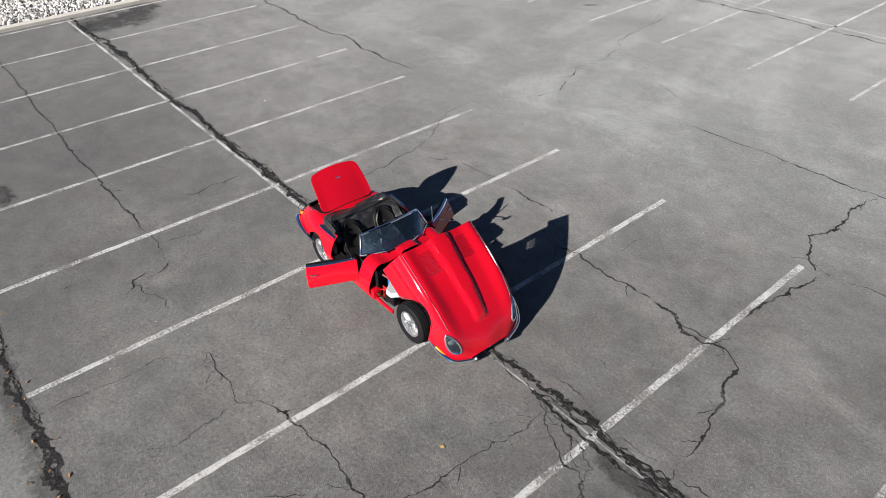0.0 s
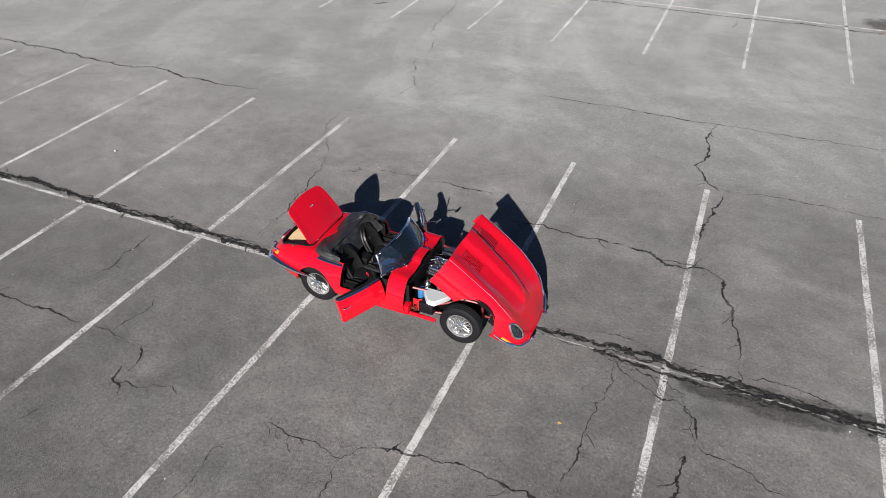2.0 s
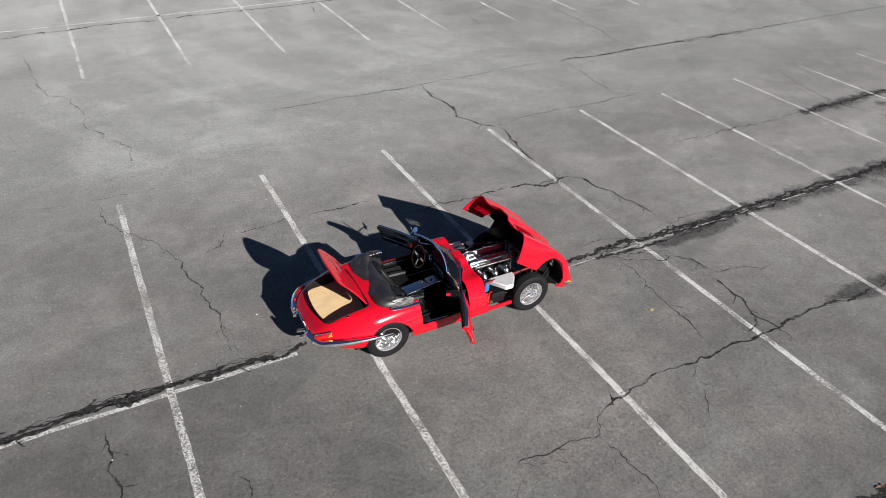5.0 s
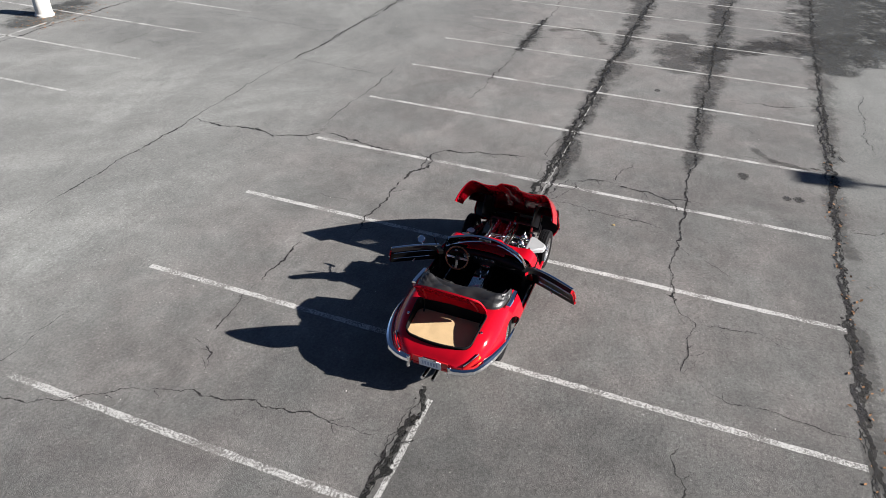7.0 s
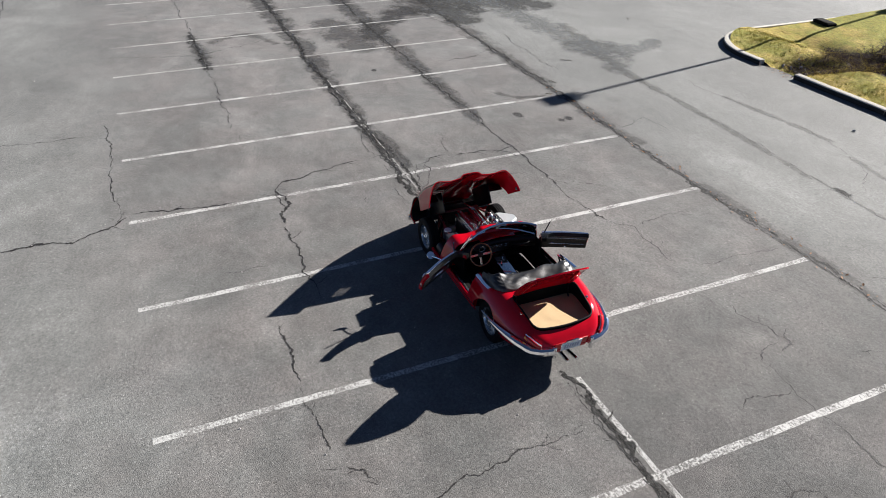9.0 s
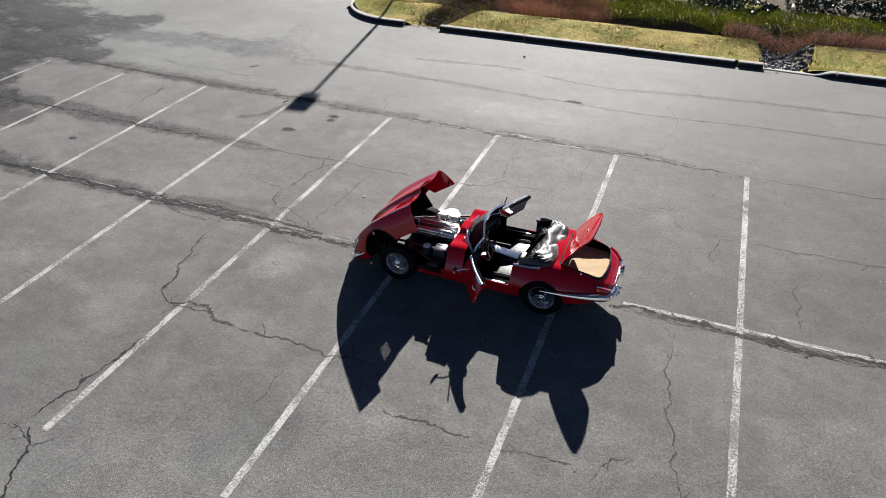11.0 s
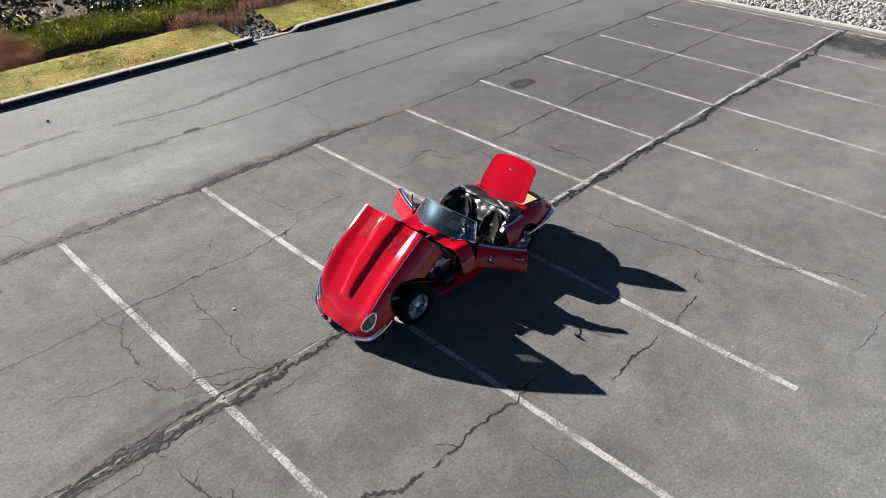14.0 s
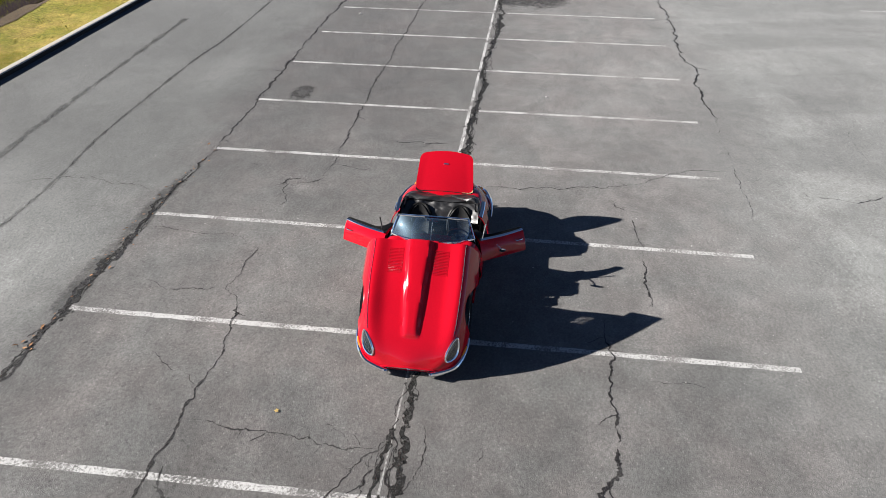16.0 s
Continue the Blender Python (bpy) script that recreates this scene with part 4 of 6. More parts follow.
ring = [tail_panel.verts.new(skin(-1.13, u)) for u in steps(-4, 4, 48)]
tail_panel.faces.new(ring)
part("tail_panel", tail_panel, RED, car)

# bonnet, tipped forward on its nose hinges
HINGE, TIP = Vector((2.92, 0, 0.173)), 34.2
BONNET_AT = Matrix.Translation(HINGE) @ pose(0, 0, 0, 0, TIP, 0) @ Matrix.Translation(-HINGE)


def bonnet_hem(x, u, p):
    """The bonnet's lower edge, which rises behind the wheel."""
    return p.z - (0.46 if p.x < 2.2 else 0.2)


def lamp_hole(grow=0.0):
    """Positive outside the covered headlamp's drop-shaped opening."""
    def keep(x, u, p):
        a, b = (x - 3.10) / (0.160 + grow), (abs(u) - 2.17) / ((0.315 + grow * 3) * (1.0 + 2.6 * (x - 3.10)))
        return a * a + b * b - 1
    return keep


def louvre_panel(x, u, p):
    """Positive outside the two louvred panels, between x 1.745 and 2.10."""
    return max(abs(p.x - 1.924) - 0.180, abs(abs(p.y) - 0.315) - 0.100)


bonnet = part("bonnet", thicken(sheet(skin, steps(SCUTTLE + 0.01, 3.40, 84), US, [bonnet_hem, lamp_hole(), louvre_panel, arch(AXLE, 0.375)]), 0.014), RED, car, "open red bonnet with a long central bulge", BONNET_AT)

def on_top(x, y):
    """The place on the closed skin above (x, y)."""
    lo, hi = 0.0, 2.2
    for _ in range(24):
        mid = (lo + hi) / 2
        if abs(skin(x, mid).y) < abs(y):
            lo = mid
        else:
            hi = mid
    p = skin(x, math.copysign(lo, y))
    return Vector((p.x, y, p.z))


# chrome beads along the wings, louvres, headlamps, mouth and front bumper all ride on the bonnet
for side in (-1, 1):
    bead = [skin(x, side * 1.93) + Vector((0, 0, 0.003)) for x in steps(1.64, 2.92, 40)]
    part("wing_bead", tube(bead, 0.0042, 6), CHROME, bonnet, "thin chrome bead")
    # a covered headlamp: bowl, lamp, clear cover and chrome rim
    lamp_rim = []
    for k in range(40):
        a = math.tau * k / 40
        x = 3.10 + 0.162 * math.cos(a)
        u = 2.17 + 0.320 * (1.0 + 2.6 * (x - 3.10)) * math.sin(a)
        lamp_rim.append(skin(x, side * u))
    rim = part("headlamp", tube(lamp_rim, 0.016, 8, closed=True), CHROME, bonnet, "faired headlamp with a chrome rim and clear cover")
    inside = lambda x, u, p: -lamp_hole(0.004)(x, u, p)
    us = steps(side * 1.6, side * 3.0, 22)
    cover = part("cover", thicken(sheet(skin, steps(2.90, 3.30, 30), us, [inside]), 0.003), LAMP_GLASS, rim, "clear glass cover")
    cover.visible_shadow = False
    sunk = lambda x, u: skin(x, u) - Vector((0.055, side * 0.05, 0.055))
    part("bowl", thicken(sheet(sunk, steps(2.90, 3.30, 24), us, [inside]), 0.003), BLACK, rim, "dark lamp bowl")
    c = skin(3.11, side * 2.24) - Vector((0.05, side * 0.04, 0.035))
    lamp = lathe([(0.001, 0.035), (0.035, 0.032), (0.062, 0.018), (0.072, 0.0), (0.066, -0.02), (0.001, -0.03)], 24, "x")
    bmesh.ops.transform(lamp, matrix=Matrix.Translation(c), verts=lamp.verts)
    part("lamp", lamp, SILVER, rim, "round silvered lamp")
    # louvre panel
    for k in range(17):
        x = 1.752 + k * 0.0215
        ridge = [on_top(x, side * (0.215 + 0.20 * t)) for t in steps(0, 1, 6)]
        slat = grid(lambda a, b: ridge[a] + Vector(((-0.0095, 0.0, 0.0075)[b], 0, (0.0060, 0.0045, -0.003)[b])), range(7), range(3))
        part("louvre", thicken(slat, 0.002), RED, bonnet)
    # quarter bumper with its overrider and the lamp above it
    bump = smooth_path([skin(2.86, side * 3.22) + Vector((0, side * 0.006, 0.0)), skin(3.02, side * 3.15) + Vector((0.004, side * 0.016, 0)), skin(3.18, side * 3.12) + Vector((0.016, side * 0.018, 0)), skin(3.30, side * 3.10) + Vector((0.030, side * 0.012, 0)), (3.35, side * 0.38, 0.40), (3.365, side * 0.28, 0.40)], 8)
    fb = part("front_bumper", tube(bump, lambda s: 0.012 + 0.024 * math.sin(min(1.0, s * 1.6 + 0.05) * math.pi / 2), 10, flat=1.0), CHROME, bonnet, "curved chrome quarter bumper")
    over = box((0.05, 0.042, 0.16), (3.38, side * 0.31, 0.39), 0.018, 3)
    part("overrider", over, CHROME, fb, "chrome overrider")
    ind = [skin(x, side * 2.98) + Vector((0.006, side * 0.008, 0)) for x in steps(2.98, 3.16, 10)]
    part("side_lamp", tube(ind, lambda s: 0.006 + 0.010 * math.sin(math.pi * (0.1 + 0.8 * s)), 8), AMBER, bonnet, "amber and clear side lamp")
    # latch plate inside the rear edge
    part("latch", box((0.05, 0.012, 0.05), tuple(skin(1.70, side * 2.95) - Vector((0, side * 0.028, 0))), 0.006), ALLOY, bonnet, "bare metal bonnet latch")
mouth = [skin(3.40, u) for u in steps(-3.9, 3.9, 60)]
part("mouth_rim", tube(mouth, 0.012, 8, closed=True), RED, bonnet)
part("mouth_bar", tube([(3.318, y, 0.415 + 0.004 * math.cos(y * 5)) for y in steps(-0.36, 0.36, 12)], 0.013, 8), CHROME, bonnet, "chrome bar across the mouth")
part("badge", lathe([(0.001, 0.012), (0.025, 0.010), (0.03, 0.0), (0.001, -0.002)], 20, "x", at=(3.33, 0, 0.415)), CHROME, bonnet)
duct = sheet(lambda x, u: Vector((skin(x, u).x - 0.01, skin(x, u).y * 0.86, 0.42 + (skin(x, u).z - 0.42) * 0.72)), steps(3.1, 3.395, 10), steps(-3.9, 3.9, 32))
part("mouth_duct", thicken(duct, 0.006), BLACK, bonnet, "dark duct behind the mouth")
for side in (-1, 1):
    arc = [Vector((AXLE + 0.395 * math.cos(a), side * 0.56, 0.33 + 0.395 * math.sin(a))) for a in steps(0.05, 2.5, 18)]
    bm = bmesh.new()
    rows = [[bm.verts.new(p + Vector((0, side * d, 0))) for d in (-0.10, 0.0, 0.10, 0.18)] for p in arc]
    for a, b in zip(rows, rows[1:]):
        for j in range(3):
            bm.faces.new((a[j], a[j + 1], b[j + 1], b[j]))
    part("splash_panel", thicken(bm, 0.006), BLACK, bonnet, "black inner wing panel")

for side in (-1, 1):
    part("front_valance", box((0.42, 0.012, 0.26), (2.92, side * 0.45, 0.36), 0.004), BLACK, bonnet)
part("nose_panel", box((0.30, 0.96, 0.16), (2.90, 0, 0.37), 0.02), BLACK, bonnet, "black panel inside the nose")
for side in (-1, 1):
    part("inner_valance", box((0.72, 0.012, 0.34), (2.36, side * 0.43, 0.53), 0.004), BLACK, bonnet)

# ---- doors, both swung open ----
for side, angle in ((-1, 65.0), (1, 57.0)):
    hinge = Vector((DOOR_B - 0.01, side * 0.795, 0))
    swing = Matrix.Translation(hinge) @ pose(0, 0, 0, 0, 0, -side * angle) @ Matrix.Translation(-hinge)
    us = steps(side * 1.2, side * 4, 44)
    shut = lambda x, u, p: min(-doorway(x, u, p) - 0.004, cockpit(x, u, p) if p.z > 0.6 else 1.0)
    door = part("door", thicken(sheet(skin, steps(DOOR_A, DOOR_B, 30), us, [shut]), 0.055), RED, car, "open red door with a black trim panel", swing)
    door.data.materials.append(LEATHER)
    for f in door.data.polygons:
        if f.normal.y * side < -0.25 or f.normal.z > 0.8:
            f.material_index = 1
    lining = lambda x, u, s=side: skin(x, u) - Vector((0, s * 0.062, 0))
    keep_in = lambda x, u, p: min(p.x - DOOR_A - 0.012, DOOR_B - 0.02 - p.x, p.z - DOOR_SILL - 0.012, 0.80 - p.z)
    part("door_card", thicken(sheet(lining, steps(DOOR_A, DOOR_B, 24), steps(side * 1.8, side * 4, 30), [keep_in]), 0.008), LEATHER, door, "black leather door trim")
    top = [skin(x, side * 2.05) + Vector((0, 0, 0.010)) for x in steps(DOOR_A + 0.01, DOOR_B - 0.03, 16)]
    on_door = lambda x, u, p: min(p.x - DOOR_A - 0.006, DOOR_B - 0.012 - p.x, cockpit(x, u, p) + 0.004)
    capping = sheet(lambda x, u: skin(x, u) + Vector((0, 0, 0.005)), steps(DOOR_A, DOOR_B, 20), steps(side * 1.2, side * 2.08, 16), [on_door])
    part("capping", thicken(capping, 0.004), LEATHER, door, "black padded door capping")
    part("waist_rail", tube(top, 0.026, 8, flat=0.6), CHROME, door, "chrome rail along the door's top")
    for z in (0.735, 0.60):
        bead = [Vector((x, side * (abs(skin(x, side * (2.45 if z > 0.6 else 3.0)).y) - 0.088), z)) for x in steps(DOOR_A + 0.05, DOOR_B - 0.06, 8)]
        part("trim_bead", tube(bead, 0.004, 6), CHROME, door)
    part("window_winder", tube([(0.86, side * 0.70, 0.60), (0.86, side * 0.672, 0.60), (0.83, side * 0.668, 0.57)], 0.008, 6), CHROME, door)
    part("inner_handle", tube([(1.08, side * 0.70, 0.65), (1.08, side * 0.672, 0.65), (1.03, side * 0.668, 0.65)], 0.008, 6), CHROME, door)
    hp = skin(DOOR_A + 0.10, side * 2.42)
    part("door_handle", tube(smooth_path([hp + Vector((-0.055, side * 0.004, 0)), hp + Vector((-0.03, side * 0.03, 0.002)), hp + Vector((0.04, side * 0.03, 0.002)), hp + Vector((0.07, side * 0.006, 0))], 5), 0.009, 8), CHROME, door, "chrome outside door handle")
    post = skin(DOOR_B - 0.06, side * 2.02)
    part("window_channel", tube([post, post + Vector((-0.075, -side * 0.03, 0.235))], 0.010, 6), BLACK if side < 0 else CHROME, door, "upright window channel")
    edge = [skin(DOOR_A + 0.002, side * u) - Vector((0.003, side * 0.025, 0)) for u in steps(2.2, 2.95, 8)]
    part("edge_plate", tube(edge, 0.012, 6), RED_INNER, door)
    part("lock_striker", box((0.012, 0.02, 0.06), tuple(skin(DOOR_A, side * 2.75) - Vector((0.006, side * 0.03, 0))), 0.004), CHROME, door)
    if side > 0:
        mp = skin(DOOR_B - 0.25, side * 2.30)
        mirror = part("door_mirror", tube(smooth_path([mp, mp + Vector((0.0, 0.10, 0.01)), mp + Vector((0.0, 0.20, 0.0))], 5), 0.009, 8), CHROME, door, "round chrome door mirror")
        mh = lathe([(0.001, 0.03), (0.03, 0.026), (0.054, 0.012), (0.062, 0.0), (0.058, -0.006), (0.001, -0.004)], 24, "x")
        part("mirror_head", mh, CHROME, mirror, at=Matrix.Translation(mp + Vector((0.0, 0.23, 0.01))) @ pose(0, 0, 0, 0, 38, angle))

# ---- inside the body: floor, sills, tunnel, bulkheads ----
part("floor_pan", box((2.2, 1.22, 0.03), (0.62, 0, 0.236), 0.01), BLACK, car, "black floor pan")
part("rear_floor", box((0.44, 0.9, 0.03), (-0.60, 0, 0.45), 0.01), BLACK, car)
for side in (-1, 1):
    part("front_lip", box((0.44, 0.035, 0.06), (1.84, side * 0.735, 0.325), 0.012), RED, car)
    part("sill", box((1.22, 0.15, 0.17), (1.02, side * 0.71, 0.387), 0.025), RED, car, "red sill below the doorway")
    part("sill_lining", box((1.16, 0.012, 0.24), (0.96, side * 0.627, 0.39), 0.004), CARPET, car)
    part("sill_carpet", box((0.80, 0.15, 0.012), (0.88, side * 0.695, 0.478), 0.004), CARPET, car)
    part("tread_plate", box((0.60, 0.035, 0.01), (0.88, side * 0.765, 0.482), 0.003), ALLOY, car, "bright tread plate")
    part("footwell_side", box((0.60, 0.02, 0.40), (1.30, side * 0.66, 0.58), 0.005), CARPET, car)
    part("quarter_trim", box((0.52, 0.02, 0.36), (0.22, side * 0.69, 0.55), 0.005), LEATHER, car)
    part("wheel_tub", grid(lambda a, v, s=side: Vector((0.37 * math.cos(a), s * v, 0.33 + 0.37 * math.sin(a))), steps(0.0, math.pi, 18), [0.46, 0.55, 0.66, 0.74]), BLACK, car)
    part("wheel_tub_wall", grid(lambda a, r, s=side: Vector((r * math.cos(a), s * 0.46, 0.33 + r * math.sin(a))), steps(0.0, math.pi, 18), [0.0, 0.2, 0.37]), BLACK, car)
part("cockpit_carpet", box((1.10, 1.20, 0.02), (0.83, 0, 0.263), 0.005), CARPET, car)
part("rear_bulkhead", box((0.03, 1.30, 0.55), (0.12, 0, 0.52), 0.01, turn=pose(0, 0, 0, 0, -10, 0)), CARPET, car)
part("footwell_front", box((0.02, 1.30, 0.48), (SCUTTLE - 0.11, 0, 0.49), 0.006), CARPET, car, "black carpeted front of the footwells")
part("tunnel", box((1.25, 0.24, 0.22), (0.90, 0, 0.34), 0.04, 3), LEATHER, car, "black leather transmission tunnel")
part("bulkhead", box((0.02, 1.34, 0.50), (SCUTTLE - 0.08, 0, 0.48), 0.008), BLACK, car, "black engine bulkhead")
part("console", box((0.66, 0.19, 0.05), (0.90, 0, 0.53), 0.015, 3, turn=pose(0, 0, 0, 0, -8, 0)), CHROME, car, "bright ribbed alloy console")
part("armrest", box((0.22, 0.20, 0.12), (0.44, 0, 0.49), 0.035, 3), LEATHER, car)
part("gear_boot", lathe([(0.075, 0.0), (0.06, 0.03), (0.035, 0.06), (0.016, 0.085), (0.001, 0.09)], 20, "z", at=(1.03, 0, 0.50)), LEATHER, car)
gear = part("gear_lever", tube([(1.03, 0, 0.55), (1.00, 0.0, 0.66)], 0.008, 8), CHROME, car)
part("knob", lathe([(0.001, 0.0), (0.018, 0.006), (0.024, 0.022), (0.018, 0.040), (0.001, 0.045)], 16, "z", at=(1.0, 0, 0.65)), BLACK, gear)
part("handbrake", tube([(0.80, -0.09, 0.48), (0.98, -0.085, 0.545)], 0.011, 8), CHROME, car)
dash = part("dashboard", thicken(grid(lambda v, a: Vector((1.16 + 0.10 * (1 - v * v) - 0.07 * math.cos(a), 0.63 * v, 0.735 + 0.10 * math.sin(a) - 0.02 * v * v)), steps(-1, 1, 24), steps(-1.2, 1.7, 12)), 0.02), LEATHER, car, "black leather dashboard")
part("centre_panel", box((0.012, 0.36, 0.13), (1.165, 0, 0.715), 0.005), BLACK, dash)
for y, z, r in ((0.285, 0.75, 0.052), (0.455, 0.75, 0.052), (-0.13, 0.745, 0.026), (-0.04, 0.745, 0.026), (0.05, 0.745, 0.026), (0.14, 0.745, 0.026)):
    gauge = lathe([(r, 0.0), (r, -0.012), (r * 0.9, -0.014), (r * 0.85, -0.006), (0.001, -0.006)], 20, "x", at=(1.165 if r < 0.03 else 1.17, y, z))
    part("gauge", gauge, CHROME if r > 0.03 else ALLOY, dash)
part("grab_handle", tube(smooth_path([(1.15, -0.25, 0.76), (1.08, -0.30, 0.755), (1.08, -0.48, 0.755), (1.15, -0.53, 0.76)], 6), 0.012, 8), LEATHER, dash)
# steering wheel: thin wooden rim, three drilled alloy spokes
WHEEL_AT = pose(1.00, 0.385, 0.775, 0, -68, 0)
steer = part("steering_wheel", tube([(0.175 * math.cos(a), 0.175 * math.sin(a), 0) for a in steps(0, math.tau, 48)[:-1]], 0.0125, 8, closed=True), WOOD, car, "wood-rimmed steering wheel with three alloy spokes", WHEEL_AT)
for a in (180, 90, -90):
    d = Vector((math.cos(radians(a)), math.sin(radians(a)), 0))
    part("spoke", box((0.145, 0.034, 0.006), tuple(d * 0.10 + Vector((0, 0, -0.012))), 0.002, 1, turn=pose(0, 0, 0, 0, 0, a)), ALLOY, steer)
part("horn_boss", lathe([(0.045, -0.03), (0.042, 0.0), (0.03, 0.012), (0.001, 0.015)], 20, "z"), BLACK, steer)
part("column", tube([(1.00, 0.385, 0.76), (1.28, 0.37, 0.65)], 0.028, 10), BLACK, car)


def seat(y):
    """A bucket seat: cushion with bolsters, wrapped backrest with a piped edge."""
    base = part("seat", box((0.50, 0.46, 0.13), (0.60, y, 0.345), 0.05, 4, turn=pose(0, 0, 0, 0, 5, 0)), SEAT_LEATHER, car, "black leather bucket seat")
    part("cushion", box((0.40, 0.28, 0.06), (0.61, y, 0.425), 0.028, 3, turn=pose(0, 0, 0, 0, 5, 0)), SEAT_LEATHER, base)
    for s in (-1, 1):
        part("bolster", tube(smooth_path([(0.38, y + s * 0.19, 0.42), (0.6, y + s * 0.20, 0.435), (0.83, y + s * 0.185, 0.435)], 5), lambda t: 0.03 + 0.02 * math.sin(math.pi * t), 8), SEAT_LEATHER, base)

    def shell(v, h):
        # v across, h up the back
        half = 0.195 - 0.04 * max(0.0, (h - 0.5)) - 0.16 * max(0.0, h - 0.72) ** 1.4 * 2.2
        return Vector((0.44 - 0.20 * h + 0.09 * v * v * (1 - 0.4 * h), y + half * v, 0.38 + 0.475 * h - 0.02 * v * v * h))

    back = part("backrest", thicken(grid(shell, steps(-1, 1, 16), steps(0, 1, 16)), 0.05), SEAT_LEATHER, base, "curved black leather backrest")
    rimline = [shell(-1, h) for h in steps(0, 1, 10)] + [shell(v, 1) for v in steps(-0.8, 0.8, 8)] + [shell(1, h) for h in steps(1, 0, 10)]
    part("piping", tube(rimline, 0.024, 8), SEAT_LEATHER, back)
    part("back_pad", thicken(grid(lambda v, h: shell(v * 0.72, 0.08 + 0.80 * h) + Vector((0.028 + 0.004 * math.cos(h * 38), 0, 0)), steps(-1, 1, 10), steps(0, 1, 28)), 0.02), SEAT_LEATHER, back)


seat(-0.335)
seat(0.335)


# ---- folded hood: black vinyl bundle round the rear of the cockpit ----
HOOD_FORM = [(-0.12, 0.875), (-0.11, 0.915), (-0.06, 0.965), (0.02, 1.005), (0.10, 1.030), (0.165, 1.028), (0.205, 0.99), (0.195, 0.92), (0.16, 0.82), (0.08, 0.77), (0.0, 0.79), (-0.08, 0.84)]


def hood_roll(s, k, n):
    """s from -1 to 1 round the cockpit's rear, k of n round the bundle: a wedge, high in front and lying on the deck behind."""
    e = abs(s)
    f = k / n * len(HOOD_FORM)
    i, r = int(f) % len(HOOD_FORM), f - int(f)
    (x0, z0), (x1, z1) = HOOD_FORM[i], HOOD_FORM[(i + 1) % len(HOOD_FORM)]
    px, pz = x0 + (x1 - x0) * r, z0 + (z1 - z0) * r
    fold = 0.040 * noise.noise((s * 1.7 + px * 3.0, px * 4.0, pz * 3.0)) + 0.005 * noise.noise((s * 9.0 + px * 6.0, px * 7.0, pz * 5.0)) + 0.016 * noise.noise((s * 5.2 + px * 9.0, px * 5.0, pz * 4.0)) - 0.022 * (1 - abs(noise.noise((s * 2.4 - px * 5.0, px * 3.0, pz * 3 + 4)))) ** 5
    fade = 1.0 - 0.45 * e ** 4
    x = 0.02 + (px - 0.02) * fade + 0.30 * e ** 5
    y = 0.665 * math.sin(s * math.pi / 2 * 0.985) * (1.0 - 0.04 * (pz - 0.85) / 0.15)
    z = 0.845 + (pz - 0.845) * fade * (0.50 + 0.42 * min(1.0, (e / 0.60) ** 2) if pz > 0.845 else 1.0) - 0.012 * e ** 3
    up = max(0.0, (pz - 0.84) / 0.16)
    return Vector((x + fold * 0.5 * up, y, z + fold * up - 0.010 * up))


bm = bmesh.new()
rows = [[bm.verts.new(hood_roll(s, j, 48)) for j in range(48)] for s in steps(-1, 1, 130)]
for a, b in zip(rows, rows[1:]):
    for j in range(48):
        bm.faces.new((a[j], a[(j + 1) % 48], b[(j + 1) % 48], b[j]))
bm.faces.new(rows[0])
bm.faces.new(rows[-1][::-1])
hood = part("folded_hood", bm, VINYL, car, "folded soft top of wrinkled black vinyl", sharp=60)
drape = grid(lambda v, h: Vector((0.175 + 0.20 * h + 0.10 * v ** 4 * h + 0.02 * noise.noise((v * 5, h * 2, 5.0)), 0.645 * v, 0.90 - 0.26 * h ** 1.3 + 0.05 * v ** 4 * h + 0.03 * noise.noise((v * 4 + h * 2, h * 2.5, 1.0)) * (1 - (2 * h - 1) ** 4) + 0.014 * noise.noise((v * 7 - h * 4, h * 3, 2.0)))), steps(-1, 1, 90), steps(0, 1, 24))
part("hood_lining", thicken(drape, 0.01), VINYL, hood)
for side in (-1, 1):
    trim = smooth_path([(0.06, side * 0.700, 0.862), (0.22, side * 0.705, 0.845), (0.40, side * 0.695, 0.830), (0.485, side * 0.690, 0.822)], 6)
    part("hood_trim", tube(trim, 0.034, 8, flat=0.45), CHROME, car, "chrome strip round the cockpit's rear")
    part("hood_hinge", tube([(0.30, side * 0.60, 0.80), (0.36, side * 0.585, 0.90), (0.20, side * 0.58, 0.95)], 0.012, 6), BLACK, hood)

# ---- windscreen ----
def screen(s, h):
    """s from -1 to 1 across, h from 0 at the base to 1 at the top."""
    low = Vector((1.43 - 0.29 * s * s, 0.655 * s, 0.893 - 0.065 * s * s))
    high = Vector((1.13 - 0.115 * s * s, 0.545 * s, 1.165 - 0.075 * s * s))
    return low.lerp(high, h) + Vector((0.018 * math.sin(math.pi * h), 0, 0.006 * math.sin(math.pi * h)))


glass_pane = part("windscreen", thicken(grid(screen, steps(-1, 1, 32), steps(0, 1, 8)), 0.004), CLEAR, car, "curved clear windscreen in a slim chrome frame")
outline = [screen(s, 0) for s in steps(-1, 1, 28)] + [screen(1, h) for h in steps(0, 1, 8)[1:]] + [screen(s, 1) for s in steps(1, -1, 28)[1:]] + [screen(-1, h) for h in steps(1, 0, 8)[1:-1]]
part("screen_frame", tube(outline, 0.019, 8, closed=True), CHROME, glass_pane, "slim chrome frame")
part("screen_seal", tube([screen(s, 0) + Vector((0.012, 0, -0.012)) for s in steps(-1, 1, 28)], 0.012, 8), BLACK, glass_pane)
